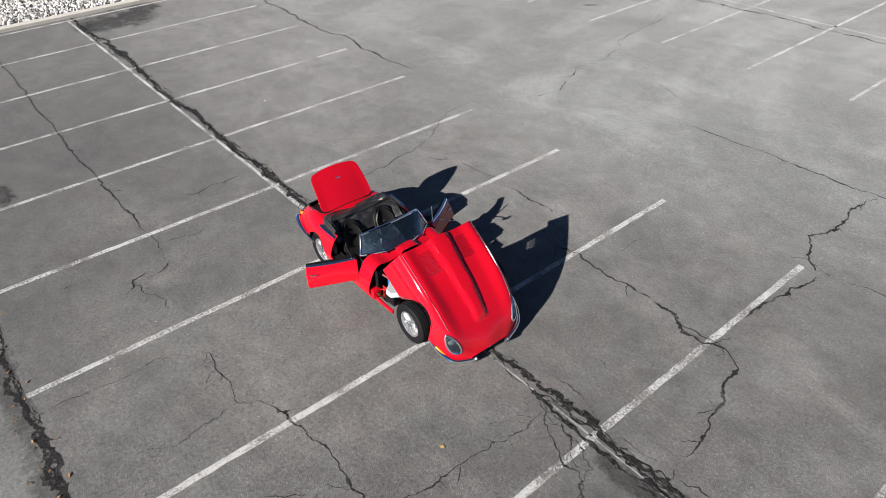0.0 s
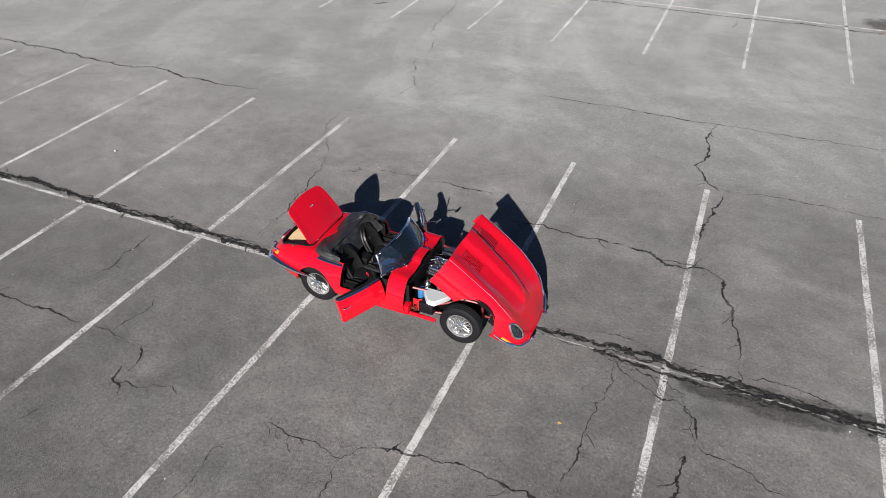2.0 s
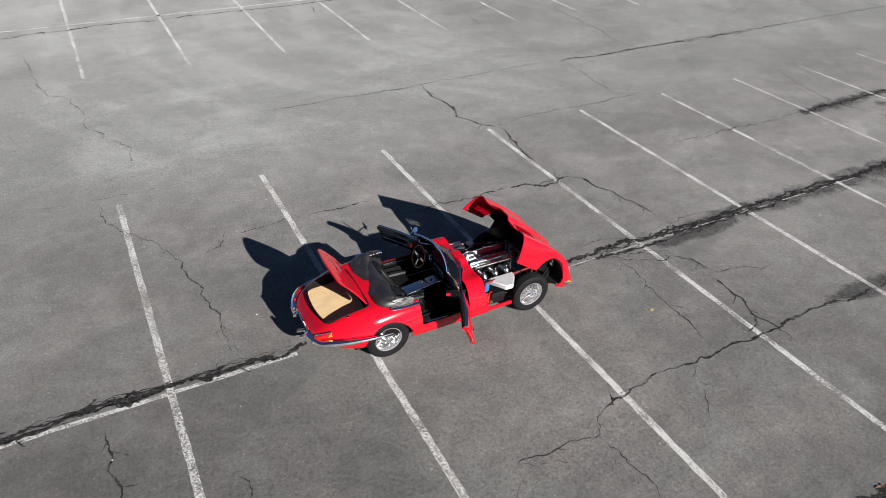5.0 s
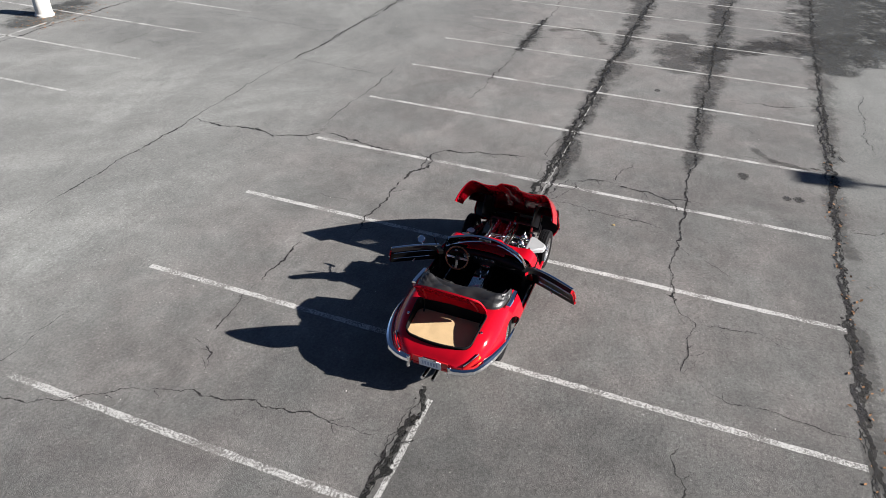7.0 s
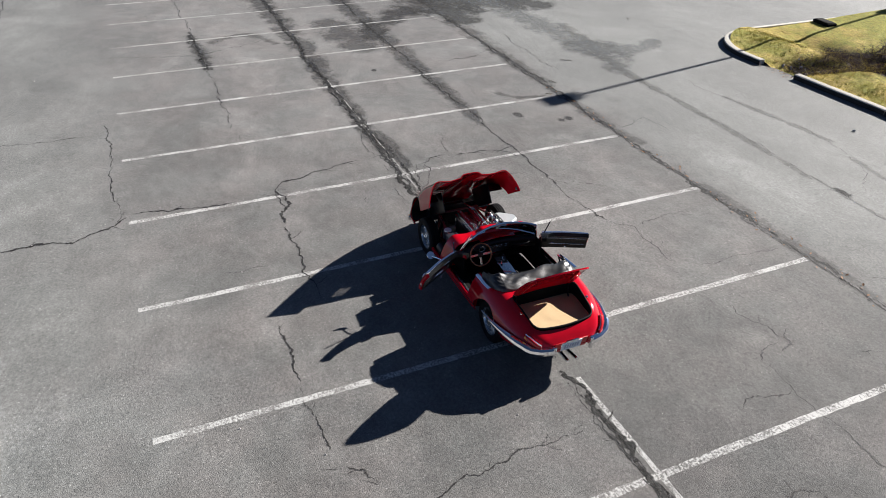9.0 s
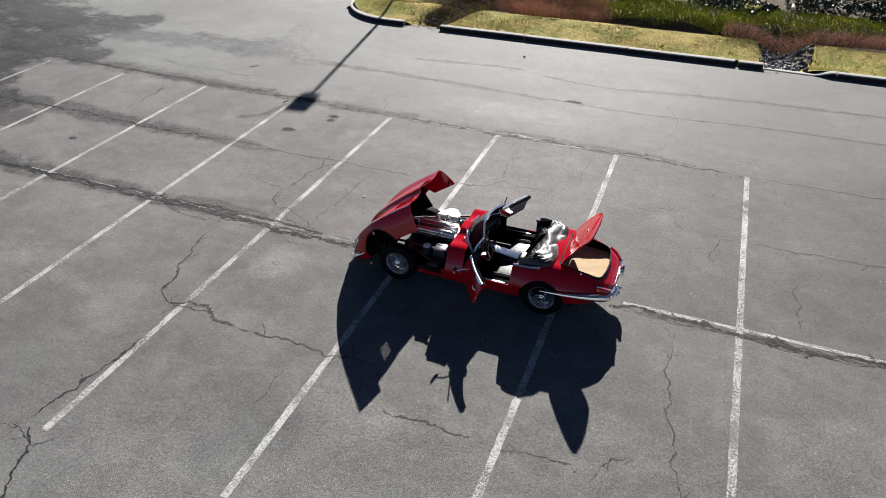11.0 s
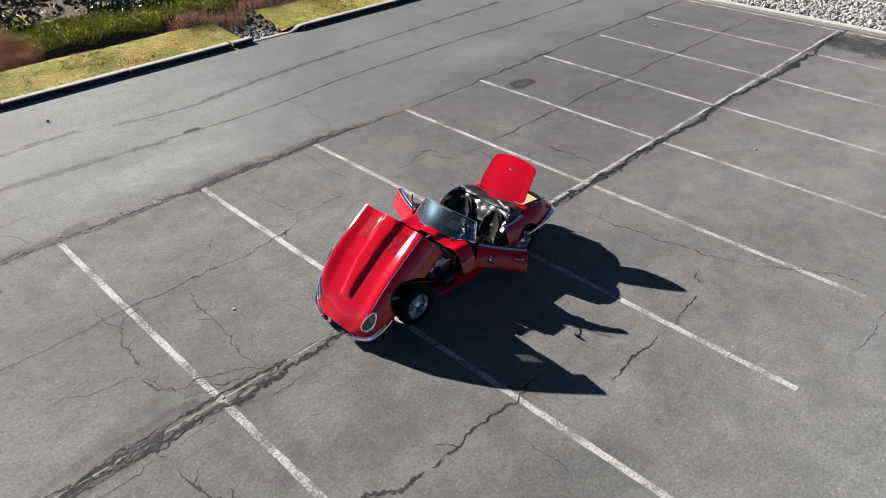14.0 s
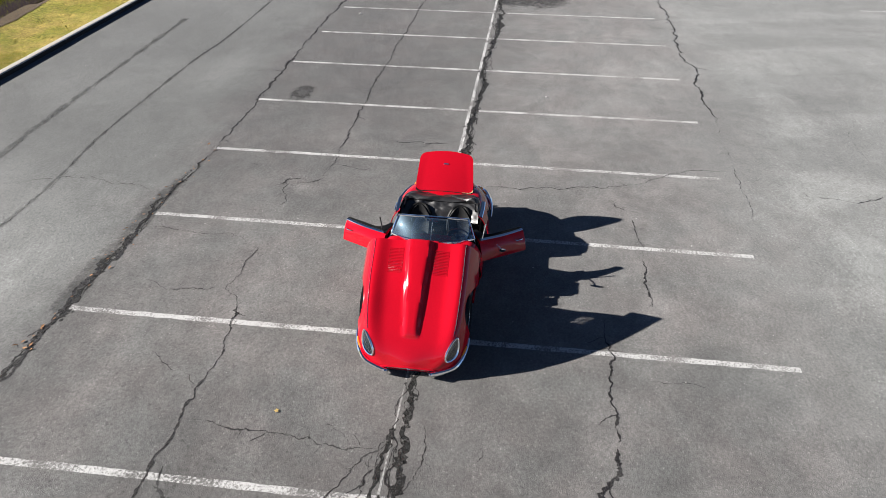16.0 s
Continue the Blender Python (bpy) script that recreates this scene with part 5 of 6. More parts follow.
for side in (-1, 1):
    part("screen_pillar", tube([screen(side, 0) + Vector((0, 0, -0.04)), screen(side, 0.5), screen(side, 1)], 0.018, 8), CHROME, glass_pane, "chrome windscreen pillar")
stay = part("mirror_stay", tube([screen(0, 0.02) - Vector((0.03, 0, 0)), screen(0, 0.95) - Vector((0.03, 0, 0))], 0.006, 6), CHROME, car, "chrome stay of the inside mirror")
part("inside_mirror", box((0.025, 0.19, 0.05), tuple(screen(0, 0.80) - Vector((0.07, 0, 0))), 0.012, 3), CHROME, stay)
for y in (-0.34, 0.02, 0.36):
    foot = screen(y / 0.655, 0) + Vector((0.055, 0, 0.004))
    tip_at = screen(min(0.95, y / 0.655 + 0.42), 0.05) + Vector((0.022, 0, 0.012))
    wiper = part("wiper", tube([foot, foot.lerp(tip_at, 0.5) + Vector((0, 0, 0.012)), tip_at], 0.0055, 6), CHROME, car, "chrome wiper arm")
    part("spindle", lathe([(0.018, -0.01), (0.016, 0.012), (0.001, 0.016)], 14, "z", at=tuple(foot)), CHROME, wiper)
for y in (-0.16, 0.18):
    part("washer_jet", lathe([(0.011, -0.01), (0.01, 0.012), (0.001, 0.015)], 12, "z", at=tuple(skin(1.50, y / 0.37) + Vector((0, 0, 0.004)))), CHROME, car)

# ---- boot: tub, tan mat and the lid on its forward hinges ----
tub = thicken(sheet(lambda x, u: Vector((x, skin(x, u).y, 0.636)), steps(-1.0, -0.10, 24), steps(-1.9, 1.9, 30), [lambda x, u, p: -boot_hole(0.02)(x, u, Vector((p.x, p.y, 0.8)))]), 0.01)
part("boot_floor", tub, BLACK, car, "black boot floor")
mat_bm = thicken(sheet(lambda x, u: Vector((x, skin(x, u).y, 0.655 + 0.006 * noise.noise((x * 5, u * 3, 0.0)))), steps(-1.0, -0.06, 24), steps(-1.9, 1.9, 30), [lambda x, u, p: -boot_hole(0.035)(x, u, Vector((p.x, p.y, 0.8)))]), 0.012)
part("boot_mat", mat_bm, TAN, car, "tan boot mat")
ring_pts = []
for k in range(64):
    a = math.tau * k / 64
    c = Vector((-0.50, 0.0, 0))
    lo, hi = 0.0, 0.8
    for _ in range(20):
        mid = (lo + hi) / 2
        q = c + Vector((math.cos(a), math.sin(a), 0)) * mid
        if boot_hole(0.004)(q.x, 0, Vector((q.x, q.y, 0.8))) < 0:
            lo = mid
        else:
            hi = mid
    q = c + Vector((math.cos(a), math.sin(a), 0)) * lo
    z = min((skin(q.x, u) for u in steps(0, 2.4, 60)), key=lambda p: abs(p.y - abs(q.y))).z
    ring_pts.append(Vector((q.x, q.y, z - 0.004)))
part("boot_seal", tube(ring_pts, 0.012, 8, closed=True), RUBBER, car, "black rubber seal round the boot opening")
wall_bm = bmesh.new()
rows = [[wall_bm.verts.new(Vector((p.x, p.y, z if z else p.z - 0.01))) for z in (0.0, 0.641)] for p in ring_pts]
for a, b in zip(rows, rows[1:] + rows[:1]):
    wall_bm.faces.new((a[0], a[1], b[1], b[0]))
part("boot_wall", thicken(wall_bm, 0.006), CARPET, car, "black boot sides")
LID_HINGE, LID_TIP = Vector((-0.185, 0, 0.872)), 66.0
LID_AT = Matrix.Translation(LID_HINGE) @ pose(0, 0, 0, 0, LID_TIP, 0) @ Matrix.Translation(-LID_HINGE)
lid_skin = lambda x, u: skin(x, u)
lid = part("boot_lid", thicken(sheet(lid_skin, steps(-1.0, -0.12, 44), steps(-2.2, 2.2, 60), [lambda x, u, p: -boot_hole(0.0)(x, u, p)]), 0.022), RED, car, "raised red boot lid", LID_AT)
part("badge", box((0.02, 0.085, 0.006), tuple(skin(-0.70, 0.0) + Vector((0, 0, 0.006))), 0.002), CHROME, lid, "small chrome script plate")
for side in (-1, 1):
    part("lid_hinge", tube(smooth_path([(-0.30, side * 0.40, 0.60), (-0.20, side * 0.42, 0.72), (-0.20, side * 0.43, 0.84)], 5), 0.011, 6), BLACK, car)
    part("lid_rib", tube([skin(x, side * 1.05) - Vector((0, 0, 0.03)) for x in steps(-0.72, -0.26, 8)], 0.012, 6), RED_INNER, lid)

# ---- tail: wrap-round bumpers, lamps, plate, exhausts ----
for side in (-1, 1):
    path = [skin(x, side * 3.05) + Vector((-0.004, side * (0.012 + 0.024 * min(1, (0.15 - x) / 0.5)), 0)) for x in steps(0.02, -1.04, 22)]
    path += [Vector((-1.005, side * 0.46, path[-1].z - 0.01)), Vector((-1.03, side * 0.36, path[-1].z - 0.012)), Vector((-1.04, side * 0.27, path[-1].z - 0.012))]
    rb = part("rear_bumper", tube(path, lambda s: 0.010 + 0.050 * min(1.0, s * 1.3), 10, flat=1.0, up=(0, 0, 1)), CHROME, car, "wrap-round chrome rear bumper")
    part("overrider", box((0.055, 0.045, 0.19), (-1.065, side * 0.285, 0.475), 0.018, 3), CHROME, rb, "chrome overrider")
    lamp_path = [skin(x, side * 2.42) + Vector((-0.010, side * 0.012, 0)) for x in steps(-0.86, -1.09, 10)]
    tl = part("tail_lamp", tube(lamp_path, lambda s: 0.022 + 0.016 * math.sin(math.pi * (0.1 + 0.85 * s)), 10), RED_LENS, car, "red and amber tail lamp in a chrome bezel")
    part("bezel", tube([p + Vector((0.004, -side * 0.006, 0.032)) for p in lamp_path], 0.010, 6), CHROME, tl)
    part("turn_lens", tube([p + Vector((0.0, side * 0.004, -0.004)) for p in lamp_path[:5]], 0.030, 10), AMBER, tl, "amber lens")
    part("exhaust_pipe", tube([(-0.6, side * 0.06, 0.25), (-0.9, side * 0.06, 0.265), (-1.11, side * 0.07, 0.285)], 0.026, 12), CHROME, car, "chrome exhaust tip")
    part("filler_cap", lathe([(0.02, 0.0), (0.018, 0.012), (0.001, 0.016)], 14, "z", at=tuple(skin(-0.55, side * 1.72))), CHROME, car)
plate = part("number_plate", box((0.012, 0.31, 0.155), (-1.022, 0.0, 0.485), 0.004, turn=pose(0, 0, 0, 0, -12, 0)), PLATE, car, "pale number plate with unreadable dark bars")
for k in range(6):
    part("plate_bar", box((0.004, 0.022, 0.07), (-1.032, -0.10 + 0.04 * k, 0.485), turn=pose(0, 0, 0, 0, -12, 0)), PLATE_INK, plate)
part("plate_recess", box((0.02, 0.50, 0.17), (-1.007, 0, 0.48), 0.01, turn=pose(0, 0, 0, 0, -10, 0)), RED_INNER, car, "dark red panel round the plate")
part("plate_lamp", box((0.03, 0.20, 0.025), (-1.037, 0, 0.575), 0.008), CHROME, car)

# ---- engine bay ----
FRAME_RED = material("frame_red", (0.12, 0.006, 0.008), rough=0.5, vary=0.25)
engine = part("engine", box((0.72, 0.26, 0.42), (2.02, 0.03, 0.44), 0.03, 3), BLACK, car, "straight-six engine with polished cam covers")
head = box((0.74, 0.34, 0.08), (2.00, 0.03, 0.665), 0.012)
part("cylinder_head", head, ALLOY, engine)
for y in (-0.075, 0.135):
    cover_path = [(x, y, 0.735) for x in steps(1.66, 2.36, 12)]
    part("cam_cover", tube(cover_path, lambda s: 0.058 - 0.014 * (abs(s - 0.5) * 2) ** 8, 14, flat=0.8), ALLOY, engine, "polished alloy cam cover")
    for k in range(7):
        part("cap_nut", lathe([(0.008, 0), (0.008, 0.010), (0.001, 0.014)], 8, "z", at=(1.70 + 0.10 * k, y, 0.780)), CHROME, engine)
part("timing_cover", box((0.06, 0.30, 0.42), (2.40, 0.03, 0.46), 0.02), ALLOY, engine)
part("water_rail", tube(smooth_path([(1.70, -0.19, 0.72), (2.3, -0.19, 0.72), (2.42, -0.12, 0.74), (2.60, -0.08, 0.72)], 6), 0.022, 10), ALLOY, engine)
for k in range(3):
    x = 1.76 + 0.20 * k
    carb = part("carburettor", lathe([(0.052, 0.0), (0.055, 0.03), (0.055, 0.07), (0.040, 0.095), (0.018, 0.11), (0.016, 0.15), (0.001, 0.155)], 20, "z", at=(x, -0.36, 0.60)), ALLOY, engine, "polished carburettor dashpot")
    part("throat", tube([(x, -0.20, 0.62), (x, -0.46, 0.62)], 0.04, 12), ALLOY, carb)
    part("dashpot_cap", lathe([(0.018, 0.0), (0.018, 0.02), (0.001, 0.024)], 12, "z", at=(x, -0.36, 0.755)), BLACK, carb)
# grey air box: a tapered wedge on the right
bm = bmesh.new()
low = [(1.76, -0.46), (2.22, -0.46), (2.20, -0.56), (2.05, -0.76), (1.93, -0.76), (1.78, -0.56)]
vs0 = [bm.verts.new((x, y, 0.60)) for x, y in low]
vs1 = [bm.verts.new((x * 0.97 + 0.06, y * 0.97 - 0.018, 0.685)) for x, y in low]
bm.faces.new(vs0[::-1])
bm.faces.new(vs1)
for i in range(6):
    bm.faces.new((vs0[i], vs0[(i + 1) % 6], vs1[(i + 1) % 6], vs1[i]))
bmesh.ops.bevel(bm, geom=bm.edges[:], offset=0.018, segments=3, affect="EDGES")
part("air_box", bm, SILVER, car, "grey wedge-shaped air box")
for y in (0.26, 0.33):
    part("exhaust_manifold", tube(smooth_path([(1.72, 0.20, 0.60), (1.80, y, 0.56), (2.1, y + 0.02, 0.48), (1.75, y, 0.34)], 6), 0.035, 10), BLACK, engine)
part("canister", lathe([(0.055, 0.0), (0.055, 0.15), (0.045, 0.165), (0.001, 0.17)], 20, "z", at=(1.72, -0.50, 0.50)), material("blue_enamel", (0.02, 0.10, 0.22), rough=0.3, vary=0.1), car, "small blue canister")
BAY_GREY = material("blue_grey_enamel", (0.05, 0.06, 0.08), rough=0.3, metal=0.5, vary=0.15)
part("reservoir", lathe([(0.075, 0.0), (0.075, 0.10), (0.08, 0.105), (0.08, 0.125), (0.05, 0.14), (0.001, 0.143)], 24, "z", at=(1.99, 0.50, 0.53)), BAY_GREY, car, "round bright-topped reservoir")
part("reservoir_cap", lathe([(0.001, 0.016), (0.055, 0.014), (0.062, 0.0), (0.062, -0.01)], 24, "z", at=(1.99, 0.50, 0.672)), PLATE, car, "white reservoir cap")
part("heater_box", box((0.20, 0.20, 0.16), (1.75, 0.50, 0.62), 0.02), BAY_GREY, car, "grey heater box")
part("battery", box((0.24, 0.16, 0.20), (1.86, -0.58, 0.42), 0.03), BLACK, car, "black battery")
part("brake_servo", lathe([(0.02, -0.12), (0.09, -0.10), (0.10, 0.0), (0.09, 0.08), (0.03, 0.11)], 22, "x", at=(1.80, 0.66, 0.46)), BLACK, car)
part("side_panel", box((0.22, 0.012, 0.22), (1.74, -0.60, 0.40), 0.004), RED_INNER, car)
for z in (0.47,):
    part("hose", tube(smooth_path([(1.66, -0.66, z), (1.76, -0.60, z + 0.05), (1.86, -0.62, z - 0.02), (1.98, -0.50, z)], 6), 0.010, 8), RED_LENS, car, "red hose")
for y, z in ((-0.70, 0.30), (-0.66, 0.35), (-0.72, 0.44)):
    part("brass_union", box((0.05, 0.04, 0.035), (1.69, y, z), 0.01), material("brass", (0.55, 0.40, 0.16), rough=0.3, metal=1.0, vary=0.2), car)
for k in range(4):
    part("loom", tube(smooth_path([(1.64, 0.20 - 0.09 * k, 0.80), (1.74, 0.16 - 0.05 * k, 0.84 - 0.01 * k), (1.86, 0.24 - 0.13 * k, 0.80), (1.95, 0.26 - 0.14 * k, 0.72)], 6), 0.007, 6), CHROME if k % 2 else BLACK, car)
for side in (-1, 1):
    for a, b in (((1.62, 0.58, 0.70), (2.66, 0.36, 0.56)), ((1.62, 0.60, 0.28), (2.66, 0.36, 0.28)), ((1.62, 0.60, 0.30), (2.40, 0.40, 0.58)), ((2.66, 0.36, 0.26), (2.66, 0.36, 0.60)), ((2.66, 0.36, 0.34), (2.95, 0.24, 0.22))):
        part("frame_tube", tube([(a[0], side * a[1], a[2]), (b[0], side * b[1], b[2])], 0.019, 6), FRAME_RED, car, "dark red frame tube")
    part("wishbone", tube([(2.30, side * 0.36, 0.30), (AXLE, side * 0.58, 0.28), (2.58, side * 0.36, 0.30)], 0.018, 6), BLACK, car)
    part("damper", tube([(AXLE - 0.02, side * 0.50, 0.28), (AXLE - 0.05, side * 0.40, 0.62)], 0.032, 10), BLACK, car)
    part("rear_arm", tube([(0.0, side * 0.2, 0.30), (0.0, side * 0.58, 0.31)], 0.03, 8), BLACK, car)
part("cross_member", tube([(2.66, -0.36, 0.60), (2.66, 0.36, 0.60)], 0.022, 6), FRAME_RED, car)
part("bay_floor", box((1.05, 0.96, 0.02), (2.12, 0, 0.22), 0.005), BLACK, car)
part("radiator", box((0.07, 0.62, 0.40), (2.82, 0, 0.40), 0.012), BLACK, car, "black radiator")
part("radiator_fan", lathe([(0.16, 0.0), (0.165, -0.03), (0.15, -0.03), (0.14, -0.005), (0.001, -0.006)], 24, "x", at=(2.78, 0.05, 0.42)), BLACK, car)
part("header_tank", box((0.10, 0.40, 0.09), (2.74, 0.08, 0.66), 0.02), BLACK, car)


# ---- wire wheels ----
SPOKE = material("bright_spoke_metal", (0.50, 0.50, 0.50), rough=0.24, metal=0.85, vary=0.08)

def wheel(x, y):
    s = 1 if y > 0 else -1
    hub = part("wheel", lathe([(0.045, -0.05), (0.05, 0.0), (0.048, 0.055), (0.038, 0.062), (0.001, 0.064)], 24, "y"), CHROME, car, "chrome wire wheel with a black tyre", pose(x, y, 0.33, 0, 0, 0 if s > 0 else 180))
    tyre = [(0.203, -0.062), (0.215, -0.078), (0.27, -0.089), (0.308, -0.080), (0.325, -0.062), (0.3265, -0.045), (0.320, -0.042), (0.320, -0.036), (0.3285, -0.033), (0.330, -0.008), (0.323, -0.005), (0.323, 0.005), (0.330, 0.008), (0.3285, 0.033), (0.320, 0.036), (0.320, 0.042), (0.3265, 0.045), (0.325, 0.062), (0.308, 0.080), (0.27, 0.089), (0.215, 0.078), (0.203, 0.062)]
    part("tyre", lathe(tyre, 48, "y", closed=True), RUBBER, hub, "black ribbed tyre")
    rim_p = [(0.190, -0.065), (0.207, -0.070), (0.207, -0.064), (0.193, -0.05), (0.172, -0.02), (0.172, 0.02), (0.193, 0.05), (0.207, 0.064), (0.207, 0.070), (0.190, 0.066), (0.165, 0.024), (0.165, -0.024)]
    part("rim", lathe(rim_p, 40, "y", closed=True), SPOKE, hub)
    bm = bmesh.new()
    for k in range(72):
        a = math.tau * k / 72
        lean = 0.42 * (1 if k % 2 else -1)
        row = k % 3
        r0, y0, y1 = 0.045, (0.05, 0.03, -0.04)[row], (-0.018, 0.030, 0.012)[row]
        p0 = Vector((r0 * math.cos(a + lean), y0, r0 * math.sin(a + lean)))
        p1 = Vector((0.170 * math.cos(a), y1 + 0.01, 0.170 * math.sin(a)))
        tube([p0, p1], 0.0034, 4, bm=bm)
    part("spokes", bm, SPOKE, hub)
    cap = lathe([(0.036, 0.06), (0.034, 0.078), (0.02, 0.088), (0.001, 0.09)], 16, "y")
    for k in (0, 1):
        box((0.052, 0.012, 0.022), ((k * 2 - 1) * 0.042, 0.078, 0), 0.005, bm=cap)
    part("knock_off_nut", cap, CHROME, hub, "two-eared chrome wheel nut")
    part("brake_disc", lathe([(0.14, -0.05), (0.14, -0.038), (0.03, -0.038), (0.03, -0.05)], 28, "y", closed=True), BLACK, hub)


for x in (0.0, AXLE):
    for y in (-0.645, 0.645):
        wheel(x, y)

# ---- kerbs, turf, ditch, rock bed ----
GRASS_GREEN = material("grass_blades_green", (0.31, 0.275, 0.040), spec=0.08, rough=0.9, vary=0.5, scale=1.2, fine=30.0)
GRASS_STRAW = material("grass_blades_straw", (0.48, 0.37, 0.095), spec=0.08, rough=0.9, vary=0.35, scale=1.2, fine=30.0)
BRUSH_RED = material("dry_reddish_stems", (0.50, 0.30, 0.21), rough=0.9, vary=0.45, scale=2.0, fine=40.0)
BRUSH_DARK = material("dark_bare_twigs", (0.095, 0.068, 0.066), rough=0.9, vary=0.5, scale=2.0, fine=40.0)
# leaf colour kept almost black to carry the shade behind the ditch
IVY_SHADE = material("shade_dark_evergreen_leaves", (0.018, 0.030, 0.009), rough=0.55, vary=0.6, scale=1.5, fine=30.0)
ROCK_PALE = material("pale_crushed_rock", (0.40, 0.39, 0.37), rough=0.9, vary=0.4, scale=3.0, fine=30.0, bump=0.01)
ROCK_DARK = material("dark_split_rock", (0.10, 0.10, 0.105), rough=0.85, vary=0.55, scale=3.0, fine=30.0, bump=0.01)
DRY_LEAF = material("dry_leaves", (0.22, 0.11, 0.045), rough=0.85, vary=0.4)


# near-black: the shade on the kerb's sunless road face, put into its colour
KERB_FACE_SHADE = material("shade_dark_kerb_face", (0.028, 0.027, 0.026), spec=0.2, rough=0.9, vary=0.35, scale=3.0, fine=50.0, bump=0.006)


def kerb(points, label, flush=False, height=None):
    """A cast kerb swept along points, its road edge on the path; height(x) where it slopes down."""
    w = 0.19
    pts = [Vector((*p, 0)) for p in points]
    bm, rows = bmesh.new(), []
    for i, q in enumerate(pts):
        d = (pts[min(i + 1, len(pts) - 1)] - pts[max(i - 1, 0)]).normalized()
        side = Vector((d.y, -d.x, 0))
        h = height(q.x) if height else 0.025 if flush else KERB_H
        chip = 0.012 * max(0.0, noise.noise((q.x * 1.9, q.y * 1.9, 3.0)))
        prof = [(0.0, -0.02), (0.0, max(0.0, h - 0.03 - chip)), (0.018, max(0.004, h - 0.007 - chip * 0.5)), (0.045, h), (w, h), (w, -0.02)]
        rows.append([bm.verts.new(q + side * a + Vector((0, 0, b + 0.006 * noise.noise((q.x * 0.8, q.y * 0.8, b * 9))))) for a, b in prof])
    for a, b in zip(rows, rows[1:]):
        for j in range(len(prof) - 1):
            # slot 1, the painted-in shade, goes on the upright road face only
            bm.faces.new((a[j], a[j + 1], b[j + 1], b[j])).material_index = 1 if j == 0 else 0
    bm.faces.new(rows[0])
    bm.faces.new(rows[-1][::-1])
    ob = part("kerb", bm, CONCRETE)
    ob.data.materials.append(KERB_FACE_SHADE)
    return tagged(ob, label, "kerb", "concrete kerbs", "structure")


def run(a, b, n=40):
    return [(a[0] + (b[0] - a[0]) * i / n, a[1] + (b[1] - a[1]) * i / n) for i in range(n + 1)]


# the road side lies to the left of the way along each kerb
before_verge = set(scene.objects)
for i in range(12):
    kerb(run((-5.0 - 4.0 * (i + 1) + 0.02, KERB_Y - 0.01 * i), (-5.0 - 4.0 * i, KERB_Y - 0.01 * i), 10), "pale concrete kerb between car park and turf")
kerb([(-4.98, KERB_Y), (-4.85, KERB_Y + 0.005), (-4.7, KERB_Y + 0.02), (-4.55, KERB_Y + 0.04), (-4.42, KERB_Y + 0.05), (-4.3, KERB_Y + 0.05)], "concrete kerb sloping down to a rock chute", height=lambda x: 0.02 + 0.13 * (0.5 + 0.5 * math.cos(math.pi * min(1.0, max(0.0, (x + 4.95) / 0.6)))))
kerb([(-4.28, KERB_Y + 0.05), (-4.0, KERB_Y + 0.04), (-3.6, KERB_Y + 0.02), (-3.05, KERB_Y)], "dropped concrete kerb in front of a rock chute", True)
for a, b in ((-3.03, -2.34), (-2.24, 0.9), (0.92, 4.2), (4.22, 7.15)):
    kerb(run((a, KERB_Y), (b, KERB_Y + 0.02), 8), "pale concrete kerb between car park and turf")
corner = [(8.5, KERB_Y), (8.8, KERB_Y)] + [(9.15 + 2.35 * math.sin(a), KERB_Y - 2.4 + 2.4 * math.cos(a)) for a in steps(0.05, math.pi / 2, 16)] + [(11.5, y) for y in (-17, -20, -26, -34, -60)]
kerb(corner, "curved pale concrete kerb round the turf corner")


def turf_height(x, y):
    """A low crest behind the kerb, the ditch behind that, then a short steep bank up to level ground."""
    back = -13.1 - y
    wave = 0.25 * noise.noise((x * 0.3, 4.0, 0.0)) + 0.12 * max(0.0, -2.0 - x) ** 0.9 * (1 if x > -12 else 0.7)
    z = 0.125 + 0.05 * noise.noise((x * 0.35, y * 0.35, 0.2)) * min(1.0, back) + 0.15 * math.exp(-((back - 1.75 - wave) / 0.9) ** 2)
    fade = min(1.0, max(0.0, (10.8 - x) / 2.0))
    z -= 0.36 * math.exp(-((back - 3.25 - wave) / 0.62) ** 2) * fade
    rise = min(1.0, max(0.0, (back - 3.6 - wave) / 2.0))
    z += 0.10 * rise * rise * (3 - 2 * rise) * fade + 0.05 * max(0.0, back - 5.0) ** 0.8
    for xc, w, lead in ((7.85, 0.50, -0.40), (-3.62, 0.62, 0.02)):
        z -= (0.10 + 0.22 * min(1.6, back)) * math.exp(-((x - xc - lead * back) / (w + 0.22 * math.exp(-2.0 * max(0.0, back)))) ** 4) * math.exp(-max(0.0, back - 2.6) * 2)
    return z + 0.012 * noise.noise((x * 4, y * 4, 2.0))


def turf_edge(x, y, p):
    if x > 9.15 and y > KERB_Y - 2.4:
        return 2.19 - math.hypot(x - 9.15, y - (KERB_Y - 2.4))
    return min(11.33 - x, KERB_Y - 0.175 - y)


turf = sheet(lambda x, y: Vector((x, y, turf_height(x, y))), [-60, -50, -40, -32, *steps(-26, 11.6, 190)], [-60, -50, -40, -34, -30, -26, -22, *steps(-20, -13.2, 60)], [turf_edge])
tagged(part("turf", turf, TURF, sharp=80), "straw-yellow winter turf with green patches", "lawn", kind="structure")


